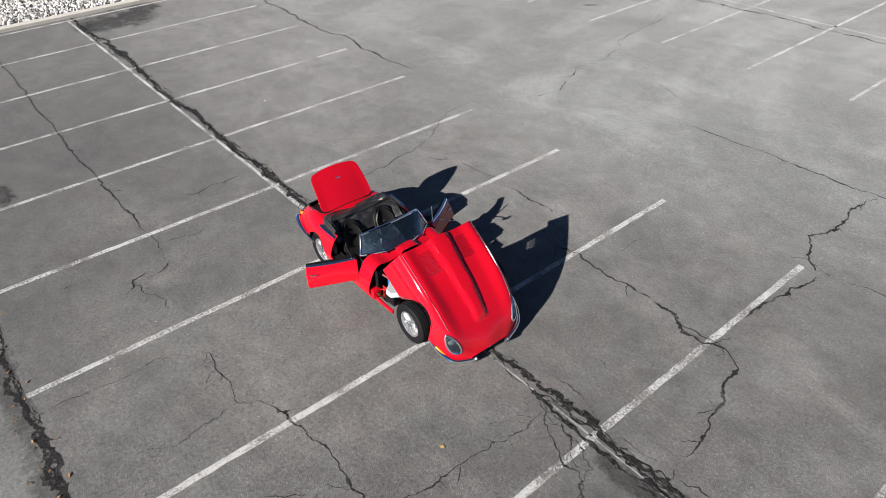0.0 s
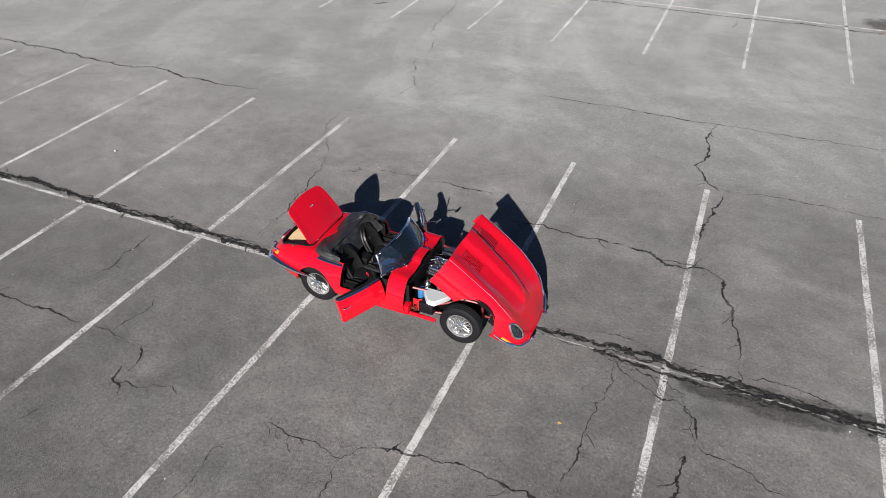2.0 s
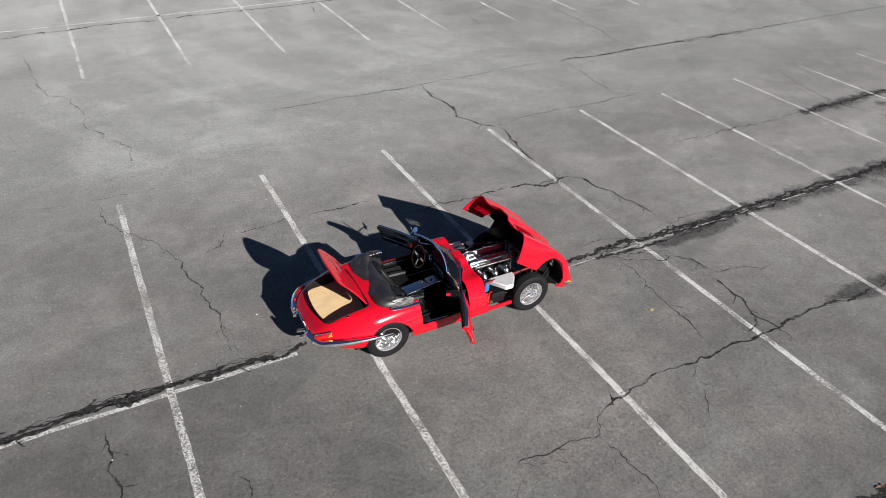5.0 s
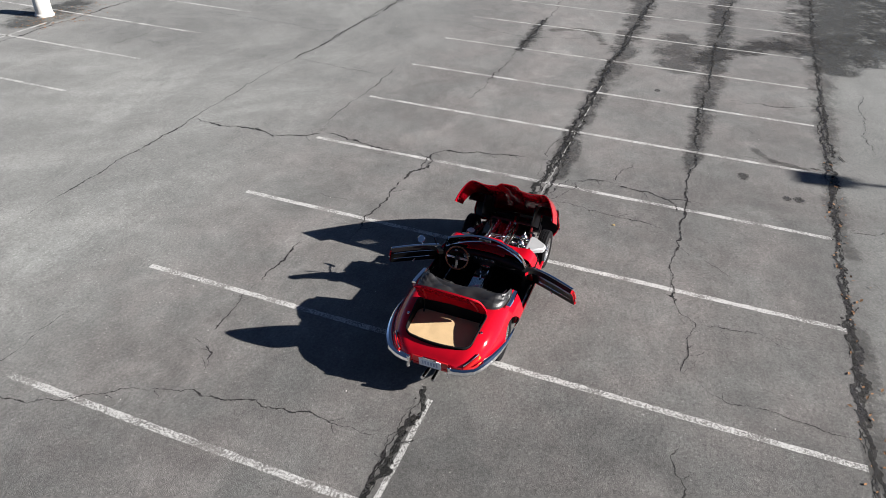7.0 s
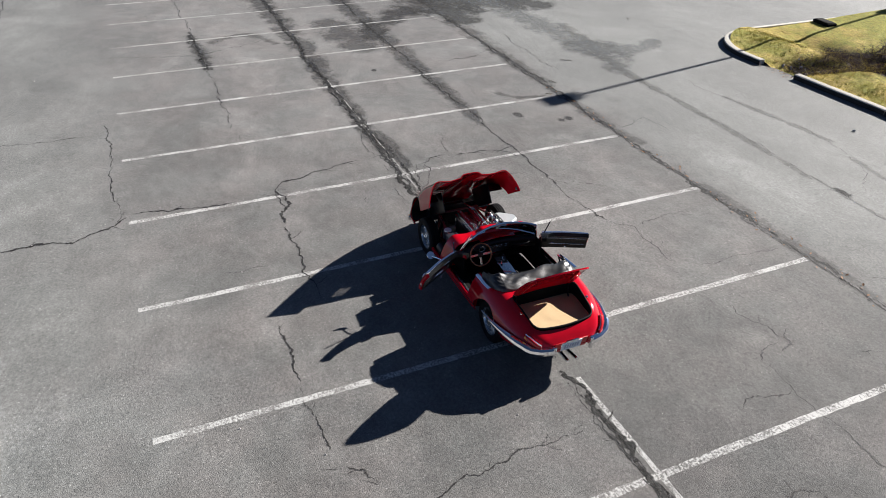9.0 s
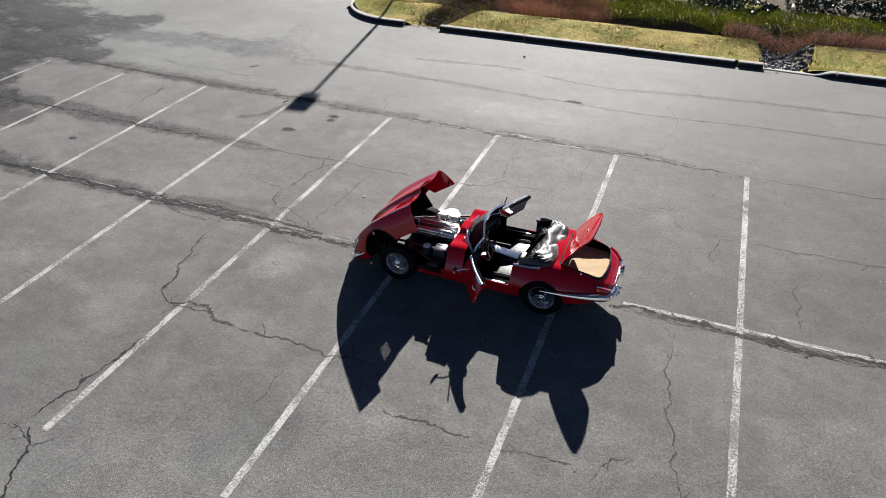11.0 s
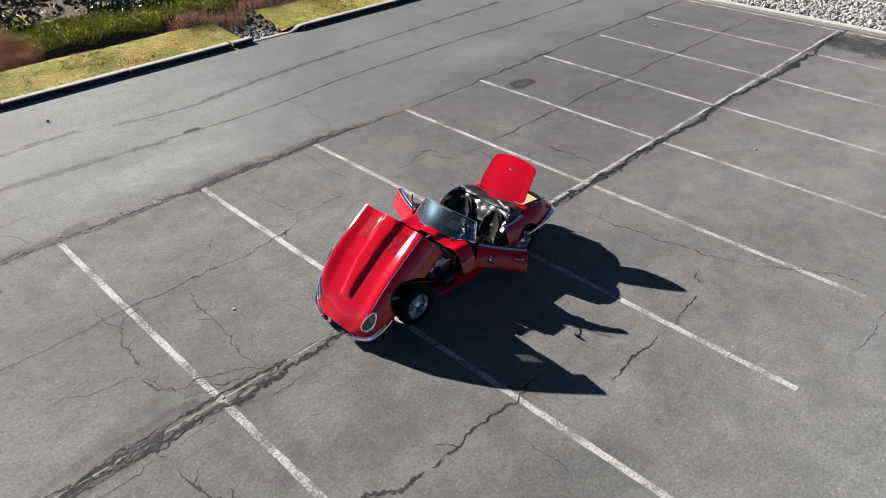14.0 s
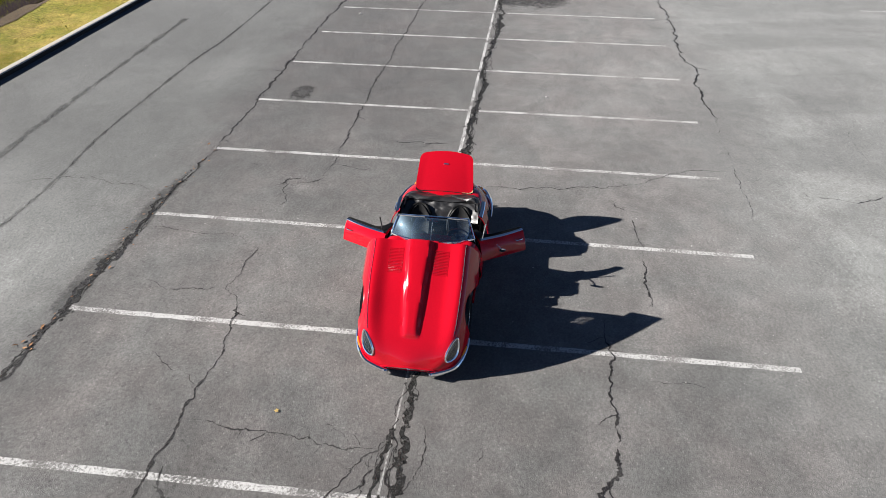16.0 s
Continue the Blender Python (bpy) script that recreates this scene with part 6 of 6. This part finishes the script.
def soil_patch(x0, x1, y0, y1, seed):
    inside = lambda x, y, p: 1.0 - math.hypot((x - (x0 + x1) / 2) / ((x1 - x0) / 2), (y - (y0 + y1) / 2) / ((y1 - y0) / 2)) + 0.35 * noise.noise((x * 0.9, y * 0.9, seed))
    bm = sheet(lambda x, y: Vector((x, y, turf_height(x, y) + 0.012)), steps(x0 - 1, x1 + 1, 50), steps(y0 - 1, y1 + 1, 30), [inside, turf_edge])
    tagged(part("ditch_bed", bm, SOIL, sharp=80), "bare brown soil and litter in the ditch", "soil", kind="structure")


soil_patch(-2.4, 4.2, -17.0, -15.3, 1.0)
soil_patch(3.0, 8.6, -17.6, -15.2, 1.5)
soil_patch(-13, -2.0, -18.2, -15.3, 2.0)
# dark bed added under the leaf cover, where the ground lies in shade
soil_patch(-22, 13, -44, -18.6, 5.0)
soil_patch(-4.4, -2.9, -15.6, -13.35, 4.0)


def blades(name, count, area, height, lean, width_, mat, seed, label, category, keep=None, group=""):
    """Many thin upright blades in one mesh."""
    rng = np.random.default_rng(seed)
    (x0, x1), (y0, y1) = area
    verts, faces = [], []
    while len(faces) < count:
        x, y = rng.uniform(x0, x1), rng.uniform(y0, y1)
        if turf_edge(x, y, None) < 0.04 or (keep and rng.random() > keep(x, y)):
            continue
        z, h, a = turf_height(x, y) - 0.01, height * rng.uniform(0.5, 1.2), rng.uniform(0, math.tau)
        b, l, w = rng.uniform(0, math.tau), lean * h * rng.uniform(0.2, 1.0), width_ * rng.uniform(0.6, 1.3)
        i = len(verts)
        verts += [(x - w * math.cos(a), y - w * math.sin(a), z), (x + w * math.cos(a), y + w * math.sin(a), z), (x + l * math.cos(b), y + l * math.sin(b), z + h)]
        faces.append((i, i + 1, i + 2))
    me = bpy.data.meshes.new(name)
    me.from_pydata(verts, [], faces)
    me.materials.append(mat)
    return tagged(new(name, me), label, category, group, "stuff")


def thicket(name, count, area, height, lean, mat, seed, label, keep, side_twigs=6, thick=0.006):
    """Leafless stems, each bent once and set with short side twigs, in one mesh."""
    rng = np.random.default_rng(seed)
    (x0, x1), (y0, y1) = area
    verts, faces, made = [], [], 0

    def spike(a, b, w):
        d = b - a
        s = np.cross(d, rng.normal(0, 1, 3))
        s *= w / (np.linalg.norm(s) + 1e-9)
        i = len(verts)
        verts.extend((tuple(a - s), tuple(a + s), tuple(b)))
        faces.append((i, i + 1, i + 2))

    while made < count:
        x, y = rng.uniform(x0, x1), rng.uniform(y0, y1)
        if turf_edge(x, y, None) < 0.04 or rng.random() > keep(x, y):
            continue
        made += 1
        h, a = height * rng.uniform(0.45, 1.15), rng.uniform(0, math.tau)
        foot = np.array([x, y, turf_height(x, y) - 0.01])
        out = np.array([math.cos(a), math.sin(a), 0.0]) * lean * h * rng.uniform(0.2, 1.0)
        mid, tip = foot + out * 0.35 + np.array([0, 0, h * 0.6]), foot + out + np.array([0, 0, h * rng.uniform(0.7, 1.0)])
        spike(foot, mid + (mid - foot) * 0.25, thick)
        spike(mid, tip, thick * 0.8)
        for k in range(side_twigs):
            f = rng.uniform(0.2, 1.0)
            q = foot + (mid - foot) * min(1.0, f * 2) + (tip - mid) * max(0.0, f * 2 - 1)
            way = rng.normal(0, 1, 3) + np.array([0, 0, 0.7 if lean < 1 else 0.0])
            spike(q, q + way / np.linalg.norm(way) * h * rng.uniform(0.10, 0.26), thick * 0.6)
    me = bpy.data.meshes.new(name)
    me.from_pydata(verts, [], faces)
    me.materials.append(mat)
    return tagged(new(name, me), label, "brush", kind="stuff")


patchy = lambda x, y: 0.15 + 1.6 * noise.noise((x * 0.5, y * 0.5, 4.0))
off_ditch = lambda x, y: 1.0 if y > -15.2 or x > 9.0 else 0.12
tufted = lambda x, y: (1.0 if noise.noise((x * 2.6, y * 2.6, 7.0)) + 0.5 * noise.noise((x * 7, y * 7, 1.0)) > 0.42 else 0.0) * (1.0 if y > -15.2 or x > 9.0 else 0.2)
GRASS_TUFT = material("coarse_dark_tufts", (0.16, 0.155, 0.030), spec=0.08, rough=0.9, vary=0.5, scale=1.2, fine=30.0)
BANK_GREEN = material("fresh_bank_greenery", (0.30, 0.33, 0.045), spec=0.15, rough=0.8, vary=0.6, scale=1.6, fine=20.0)
blades("straw_grass", 30000, ((-16, 11.5), (-21, -13.2)), 0.032, 1.8, 0.009, GRASS_STRAW, 11, "short dry straw-coloured grass", "grass", off_ditch)
blades("green_grass", 9000, ((-16, 11.5), (-15.6, -13.2)), 0.055, 1.0, 0.009, GRASS_GREEN, 12, "patches of short green grass", "grass", patchy)
blades("grass_tufts", 2600, ((-16, 11.5), (-16.5, -13.2)), 0.055, 1.2, 0.010, GRASS_TUFT, 20, "small coarse darker tufts in the turf", "grass", tufted)
blades("bank_grass", 26000, ((-16, 4.6), (-19.0, -16.75)), 0.11, 1.1, 0.020, BANK_GREEN, 13, "longer fresh green growth on the ditch bank", "grass", lambda x, y: 1.0 if y < -16.9 + 0.3 * noise.noise((x, y, 3.0)) else 0.15)
mound = lambda xc, yc, rx, ry: (lambda x, y: 1.0 if ((x - xc) / rx) ** 2 + ((y - yc) / ry) ** 2 + 0.5 * noise.noise((x, y, 1.0)) < 1 else 0.0)
thicket("reddish_brush", 4200, ((2.0, 8.0), (-18.6, -15.1)), 0.62, 0.6, BRUSH_RED, 14, "dense dry reddish-brown stems in the ditch", mound(4.3, -17.0, 2.2, 1.5), 7, 0.007)
thicket("straw_stems", 700, ((2.0, 7.4), (-18.2, -15.3)), 0.75, 0.4, GRASS_STRAW, 15, "tall dry straw-coloured stems in the ditch", mound(4.2, -17.1, 2.1, 1.3), 5, 0.006)
thicket("dark_brush", 2600, ((5.4, 8.6), (-18.4, -13.6)), 0.30, 2.2, BRUSH_DARK, 16, "dark bare twigs tangled in the drain swale", lambda x, y: 1.0 if abs(x - 7.85 + 0.40 * (-13.1 - y) * (1.0 if y > -15.5 else 0.5)) < 0.22 + 0.34 * min(2.2, -13.4 - y) + 0.2 * noise.noise((x * 2, y * 2, 1.0)) else 0.0, 9, 0.007)
thicket("pale_twigs", 420, ((5.4, 8.6), (-17.8, -13.4)), 0.34, 2.6, GRASS_STRAW, 19, "bleached dead twigs among the dark ones", mound(7.0, -15.6, 1.15, 2.1), 4, 0.006)
thicket("low_brush", 2600, ((-16, -1.8), (-18, -14.9)), 0.42, 0.8, BRUSH_DARK, 17, "low dark leafless brush along the ditch", lambda x, y: 1.0 if abs(y + 15.75 - 0.13 * min(0.0, x + 3.5)) < 0.55 + 0.3 * noise.noise((x * 0.8, y, 2.0)) else 0.0, 8, 0.007)
thicket("low_red_brush", 1500, ((-9, -1.8), (-17.4, -14.9)), 0.55, 0.8, BRUSH_RED, 18, "low reddish dead brush along the ditch", lambda x, y: 1.0 if abs(y + 15.7 - 0.13 * min(0.0, x + 3.5)) < 0.5 + 0.3 * noise.noise((x * 0.8, y, 6.0)) else 0.0, 8, 0.007)


def leaf_bank(name, count, area, seed, label):
    """Ground cover: many small leaves heaped in clumps."""
    rng = np.random.default_rng(seed)
    (x0, x1), (y0, y1) = area
    verts, faces = [], []
    clumps = [(rng.uniform(x0, x1), rng.uniform(y0, y1), rng.uniform(0.3, 0.8)) for _ in range(330)]
    for k in range(count):
        cx, cy, cr = clumps[k % len(clumps)]
        d = rng.normal(0, 1, 3)
        d /= np.linalg.norm(d)
        x, y = cx + d[0] * cr, cy + d[1] * cr
        z = turf_height(x, y) + abs(d[2]) * cr * 0.30 * rng.uniform(0.6, 1.05)
        s, u, v = rng.uniform(0.05, 0.10), rng.normal(0, 1, 3), rng.normal(0, 1, 3)
        u, v = u / np.linalg.norm(u) * s, v / np.linalg.norm(v) * s * 0.6
        p, i = np.array([x, y, z]), len(verts)
        verts += [tuple(p - u), tuple(p + v), tuple(p + u), tuple(p - v)]
        faces.append((i, i + 1, i + 2, i + 3))
    me = bpy.data.meshes.new(name)
    me.from_pydata(verts, [], faces)
    me.materials.append(IVY_SHADE)
    return tagged(new(name, me), label, "shrubs", kind="stuff")


# fills the shaded ground behind the ditch; its darkness is in the colour
leaf_bank("shaded_evergreen_cover", 40000, ((-16, 5.6), (-30, -18.9)), 31, "dense evergreen ground cover behind the ditch, shade put into its dark colour")


# rocks
def rock_mesh(seed, mat):
    rnd = random.Random(seed)
    bm = bmesh.new()
    bmesh.ops.create_icosphere(bm, subdivisions=1, radius=1.0)
    for v in bm.verts:
        v.co *= rnd.uniform(0.7, 1.2)
        v.co.z *= 0.7
    me = mesh_of(bm, "rock", mat, 20)
    return me


def rock_field(name, count, place, sizes, mat, seed, label):
    """Loose rocks in one heap."""
    rng = random.Random(seed)
    forms = []
    for k in range(6):
        bm = bmesh.new()
        bmesh.ops.create_icosphere(bm, subdivisions=1, radius=1.0)
        rnd = random.Random(seed + k)
        forms.append(([tuple(v.co * rnd.uniform(0.72, 1.2)) for v in bm.verts], [tuple(v.index for v in f.verts) for f in bm.faces]))
        bm.free()
    verts, faces = [], []
    made = 0
    while made < count:
        spot = place(rng)
        if spot is None:
            continue
        made += 1
        vs, fs = forms[made % 6]
        s = rng.uniform(*sizes)
        m = pose(*spot, rng.uniform(0, 360), rng.uniform(0, 360), rng.uniform(0, 360)) @ Matrix.Diagonal((s, s * rng.uniform(0.6, 1.0), s * rng.uniform(0.45, 0.8), 1))
        i = len(verts)
        verts += [tuple(m @ Vector(v)) for v in vs]
        faces += [tuple(i + k for k in f) for f in fs]
    me = bpy.data.meshes.new(name)
    me.from_pydata(verts, [], faces)
    me.materials.append(mat)
    return tagged(new(name, me), label, "rocks", kind="stuff")


def chute(rng):
    y = rng.uniform(-15.3, -13.34)
    back = -13.1 - y
    x = -3.65 + rng.gauss(0, 0.34 + 0.06 * back)
    return (x, y, turf_height(x, y) + rng.uniform(0.0, 0.05)) if abs(x + 3.65) < 0.62 + 0.1 * back else None


rng = random.Random(51)
chute_bed = thing("rock_chute", "heap of split dark grey rocks in a kerb chute", "rocks", at=pose(-3.65, -14.3, 0))
forms = [rock_mesh(500 + k, ROCK_DARK) for k in range(7)]
while len(chute_bed.children) < 260:
    spot = chute(rng)
    if spot:
        s = rng.uniform(0.04, 0.11)
        rock = new("rock", forms[rng.randrange(7)])
        rock.parent = chute_bed
        rock.matrix_basis = pose(spot[0] + 3.65, spot[1] + 14.3, spot[2], rng.uniform(0, 360), rng.uniform(0, 360), rng.uniform(0, 360)) @ Matrix.Diagonal((s, s * rng.uniform(0.6, 1.0), s * rng.uniform(0.5, 0.9), 1))
rock_field("pale_chute_rock", 110, chute, (0.04, 0.10), ROCK_PALE, 52, "paler rocks among the split grey ones")
rock_field("swale_rock", 9, lambda r: (x := 7.8 + r.gauss(0, 0.32), y := r.uniform(-14.3, -13.15), max(0.01, turf_height(x, y)) + 0.01), (0.02, 0.07), ROCK_PALE, 53, "few pale stones in the drain swale")

for ob in scene.objects:
    if ob not in before_verge and ob.parent is None:
        ob.location.y += VERGE

# rock-filled island at the end of the bays
ISLE = (-20.9, -17.12, -5.85, 5.58)


def isle_ring(grow):
    x0, x1, y0, y1 = ISLE[0] - grow, ISLE[1] + grow, ISLE[2] - grow, ISLE[3] + grow
    r, out = 1.1 + grow, []
    for cx, cy, a0 in ((x1 - r, y1 - r, 0), (x0 + r, y1 - r, 90), (x0 + r, y0 + r, 180), (x1 - r, y0 + r, 270)):
        out += [(cx + r * math.cos(radians(a0 + 90 * i / 10)), cy + r * math.sin(radians(a0 + 90 * i / 10))) for i in range(11)]
    dense = []
    for (ax, ay), (bx, by) in zip(out, out[1:] + out[:1]):
        n = max(1, int(math.hypot(bx - ax, by - ay) / 0.8))
        dense += [(ax + (bx - ax) * i / n, ay + (by - ay) * i / n) for i in range(n)]
    return dense


ring = isle_ring(0.0)
bm = bmesh.new()
prof = [(0.0, -0.02), (0.0, 0.10), (-0.03, 0.13), (-0.24, 0.13), (-0.24, -0.02)]
rows = []
inner = lambda p, g: (max(ISLE[0] + 1.1, min(ISLE[1] - 1.1, p[0])), max(ISLE[2] + 1.1, min(ISLE[3] - 1.1, p[1])))
for p in ring:
    c = Vector((*inner(p, 0), 0))
    d = (Vector((*p, 0)) - c).normalized()
    rows.append([bm.verts.new(Vector((*p, z + 0.008 * noise.noise((p[0], p[1], z)))) + d * g) for g, z in prof])
for a, b in zip(rows, rows[1:] + rows[:1]):
    for j in range(len(prof) - 1):
        bm.faces.new((a[j], a[j + 1], b[j + 1], b[j]))
tagged(part("island_kerb", bm, CONCRETE), "pale concrete kerb round a rock-filled island", "kerb", "concrete kerbs", "structure")
bed = sheet(lambda x, y: Vector((x, y, 0.07)), steps(ISLE[0] + 0.1, ISLE[1] - 0.1, 12), steps(ISLE[2] + 0.1, ISLE[3] - 0.1, 30), [lambda x, y, p: 1.0 - math.hypot(x - inner((x, y), 0)[0], y - inner((x, y), 0)[1])])
tagged(part("island_bed", bed, SOIL), "soil bed under the island's rocks", "soil", kind="structure")


def isle_spot(r):
    x, y = r.uniform(ISLE[0] + 0.25, ISLE[1] - 0.25), r.uniform(ISLE[2] + 0.25, ISLE[3] - 0.25)
    c = inner((x, y), 0)
    return (x, y, 0.09 + r.uniform(0, 0.05)) if math.hypot(x - c[0], y - c[1]) < 0.85 else None


rock_field("island_rock", 5200, isle_spot, (0.035, 0.10), ROCK_PALE, 61, "loose pale crushed rock filling the island")
rock_field("island_dark_rock", 900, isle_spot, (0.03, 0.08), ROCK_DARK, 62, "darker stones among the pale crushed rock")


# ---- lamp posts ----
POST = material("painted_steel_post", (0.10, 0.085, 0.07), rough=0.5, metal=0.3, vary=0.15)
POST_BASE = material("whitewashed_concrete", (0.58, 0.57, 0.53), rough=0.9, vary=0.2, fine=60.0, bump=0.004)
DIFFUSER = glass("lamp_drop_lens", (0.80, 0.82, 0.80), thin=0.85, dust=0.15)


def lamp_post(x, y, turn):
    post = thing("lamp_post", "tall car park lamp post on a round concrete base", "lamp post", "lamp posts of the car park", pose(x, y, fall(y), 0, 0, turn))
    part("base", lathe([(0.31, -0.02), (0.31, 0.05), (0.27, 0.10), (0.255, 0.72), (0.23, 0.76), (0.001, 0.76)], 28, "z"), POST_BASE, post, "whitewashed round concrete base")
    part("base_plate", box((0.30, 0.30, 0.025), (0, 0, 0.775), 0.006), POST, post)
    for a in (45, 135, 225, 315):
        part("bolt", lathe([(0.014, 0.0), (0.014, 0.045), (0.001, 0.05)], 8, "z", at=(0.17 * math.cos(radians(a)), 0.17 * math.sin(radians(a)), 0.785)), POST, post)
    part("shaft", box((0.115, 0.115, 7.05), (0, 0, 4.27), 0.012), POST, post, "square brown steel shaft")
    part("arm", tube([(0, 0, 7.70), (0, 0.40, 7.78)], 0.04, 8), POST, post)
    head = part("lamp_head", box((0.60, 0.60, 0.26), (0, 0.66, 7.90), 0.04), POST, post, "brown box-shaped lamp head")
    part("diffuser", box((0.50, 0.50, 0.14), (0, 0.66, 7.70), 0.04), DIFFUSER, head, "clear drop lens")
    return post


lamp_post(11.15, -22.2, 8)
lamp_post(10.54, 18.73, 0)

# low black box beside the kerb, added in place of an unidentified dark mark
mark_box = thing("dark_mark_box", "low black box added for an unidentified dark mark on the turf", "valve box", at=pose(10.9, -18.15, turf_height(10.9, -18.15 - VERGE), 0, 0, 80))
part("body", box((0.40, 0.78, 0.12), (0, 0, 0.03), 0.04, 3), CARPET, mark_box)
part("lid", box((0.33, 0.68, 0.02), (0, 0, 0.095), 0.008), CARPET, mark_box, "dull black lid")

# dry leaves and grit
rng = random.Random(5)
leaf_v, leaf_f = [], []
for k in range(420):
    if k < 240:
        x, y = 10.54 + rng.gauss(0, 0.9), 18.18 + rng.gauss(0, 0.5)
    elif k < 330:
        x, y = (rng.uniform(-4, 9), KERB_Y + VERGE + abs(rng.gauss(0, 0.12)) + 0.03) if k < 270 else (rng.uniform(7.2, 8.5), KERB_Y + VERGE + rng.gauss(-0.05, 0.12))
    else:
        x, y = rng.uniform(-3, 9), -5.6 + rng.gauss(0, 0.12)
    m = pose(x, y, fall(y) + 0.015, rng.uniform(-25, 25), rng.uniform(-25, 25), rng.uniform(0, 360))
    i, s = len(leaf_v), rng.uniform(0.02, 0.045)
    leaf_v += [tuple(m @ Vector(q)) for q in ((-s, 0, 0), (0, s * 0.5, 0.004), (s, 0, 0), (0, -s * 0.5, 0.004))]
    leaf_f.append((i, i + 1, i + 2, i + 3))
me = bpy.data.meshes.new("fallen_leaves")
me.from_pydata(leaf_v, [], leaf_f)
me.materials.append(DRY_LEAF)
tagged(new("fallen_leaves", me), "scattered dry brown leaves on the asphalt", "leaves", kind="stuff")
def loose_stone(x, y, size, seed):
    """A single stone, sitting on the asphalt."""
    ob = new("pebble", rock_mesh(seed, ROCK_PALE))
    ob.matrix_basis = pose(x, y, size * 0.5, 0, 0, seed * 40) @ Matrix.Diagonal((size, size * 0.75, size * 0.8, 1))
    return tagged(ob, "loose pale pebble lying on the asphalt", "pebble", "loose pebbles on the asphalt")


for k, (x, y, size) in enumerate(((-6.62, 1.73, 0.035), (3.75, -11.13, 0.05), (-13.2, -4.62, 0.05))):
    loose_stone(x, y, size, 90 + k)
bm = bmesh.new()
outline = [(0.040 * (1.0 if j % 2 else 0.5) * math.cos(j * math.tau / 10), 0.034 * (1.0 if j % 2 else 0.5) * math.sin(j * math.tau / 10)) for j in range(10)]
top = [bm.verts.new((x, y, 0.012 + 0.10 * abs(x))) for x, y in outline]
bm.faces.new(top)
yellow = part("fallen_leaf", thicken(bm, 0.0015), material("yellow_leaf", (0.42, 0.30, 0.09), rough=0.8, vary=0.3), at=pose(4.41, -1.63, 0.002, 0, 0, 25))
tagged(yellow, "dry yellow lobed leaf lying on the asphalt", "leaf")
rock_field("grit", 120, lambda r: (x := r.uniform(-14, 16), y := r.uniform(-12, 12), fall(y) + 0.004), (0.006, 0.017), ROCK_PALE, 71, "scattered pale grit on the asphalt")


# ---- broken twigs blown across the asphalt ----
TWIG = material("dead_twig_bark", (0.045, 0.034, 0.026), rough=0.9, vary=0.4)


def twig(x, y, length, turn, seed):
    rnd = random.Random(seed)
    bm = bmesh.new()
    main = [Vector((length * (k / 5 - 0.5), rnd.uniform(-0.05, 0.05) * length, 0.006 + rnd.uniform(0, 0.012))) for k in range(6)]
    tube(main, 0.006, 5, bm=bm)
    for k in (1, 3):
        tip = main[k] + Vector((length * 0.22, length * rnd.choice((-0.2, 0.24)), 0.004))
        tube([main[k], main[k].lerp(tip, 0.5) + Vector((0, 0, 0.008)), tip], 0.004, 4, bm=bm)
    ob = part("twig", bm, TWIG, at=pose(x, y, 0.001 + fall(y), 0, 0, turn))
    return tagged(ob, "short dark dead twig lying on the asphalt", "twig", "dead twigs on the asphalt")


for k, (x, y, length, turn) in enumerate(((10.85, -7.33, 0.34, 60), (9.34, -5.94, 0.26, 20), (14.23, -12.1, 0.3, -30), (8.55, -5.35, 0.2, 75))):
    twig(x, y, length, turn, 300 + k)
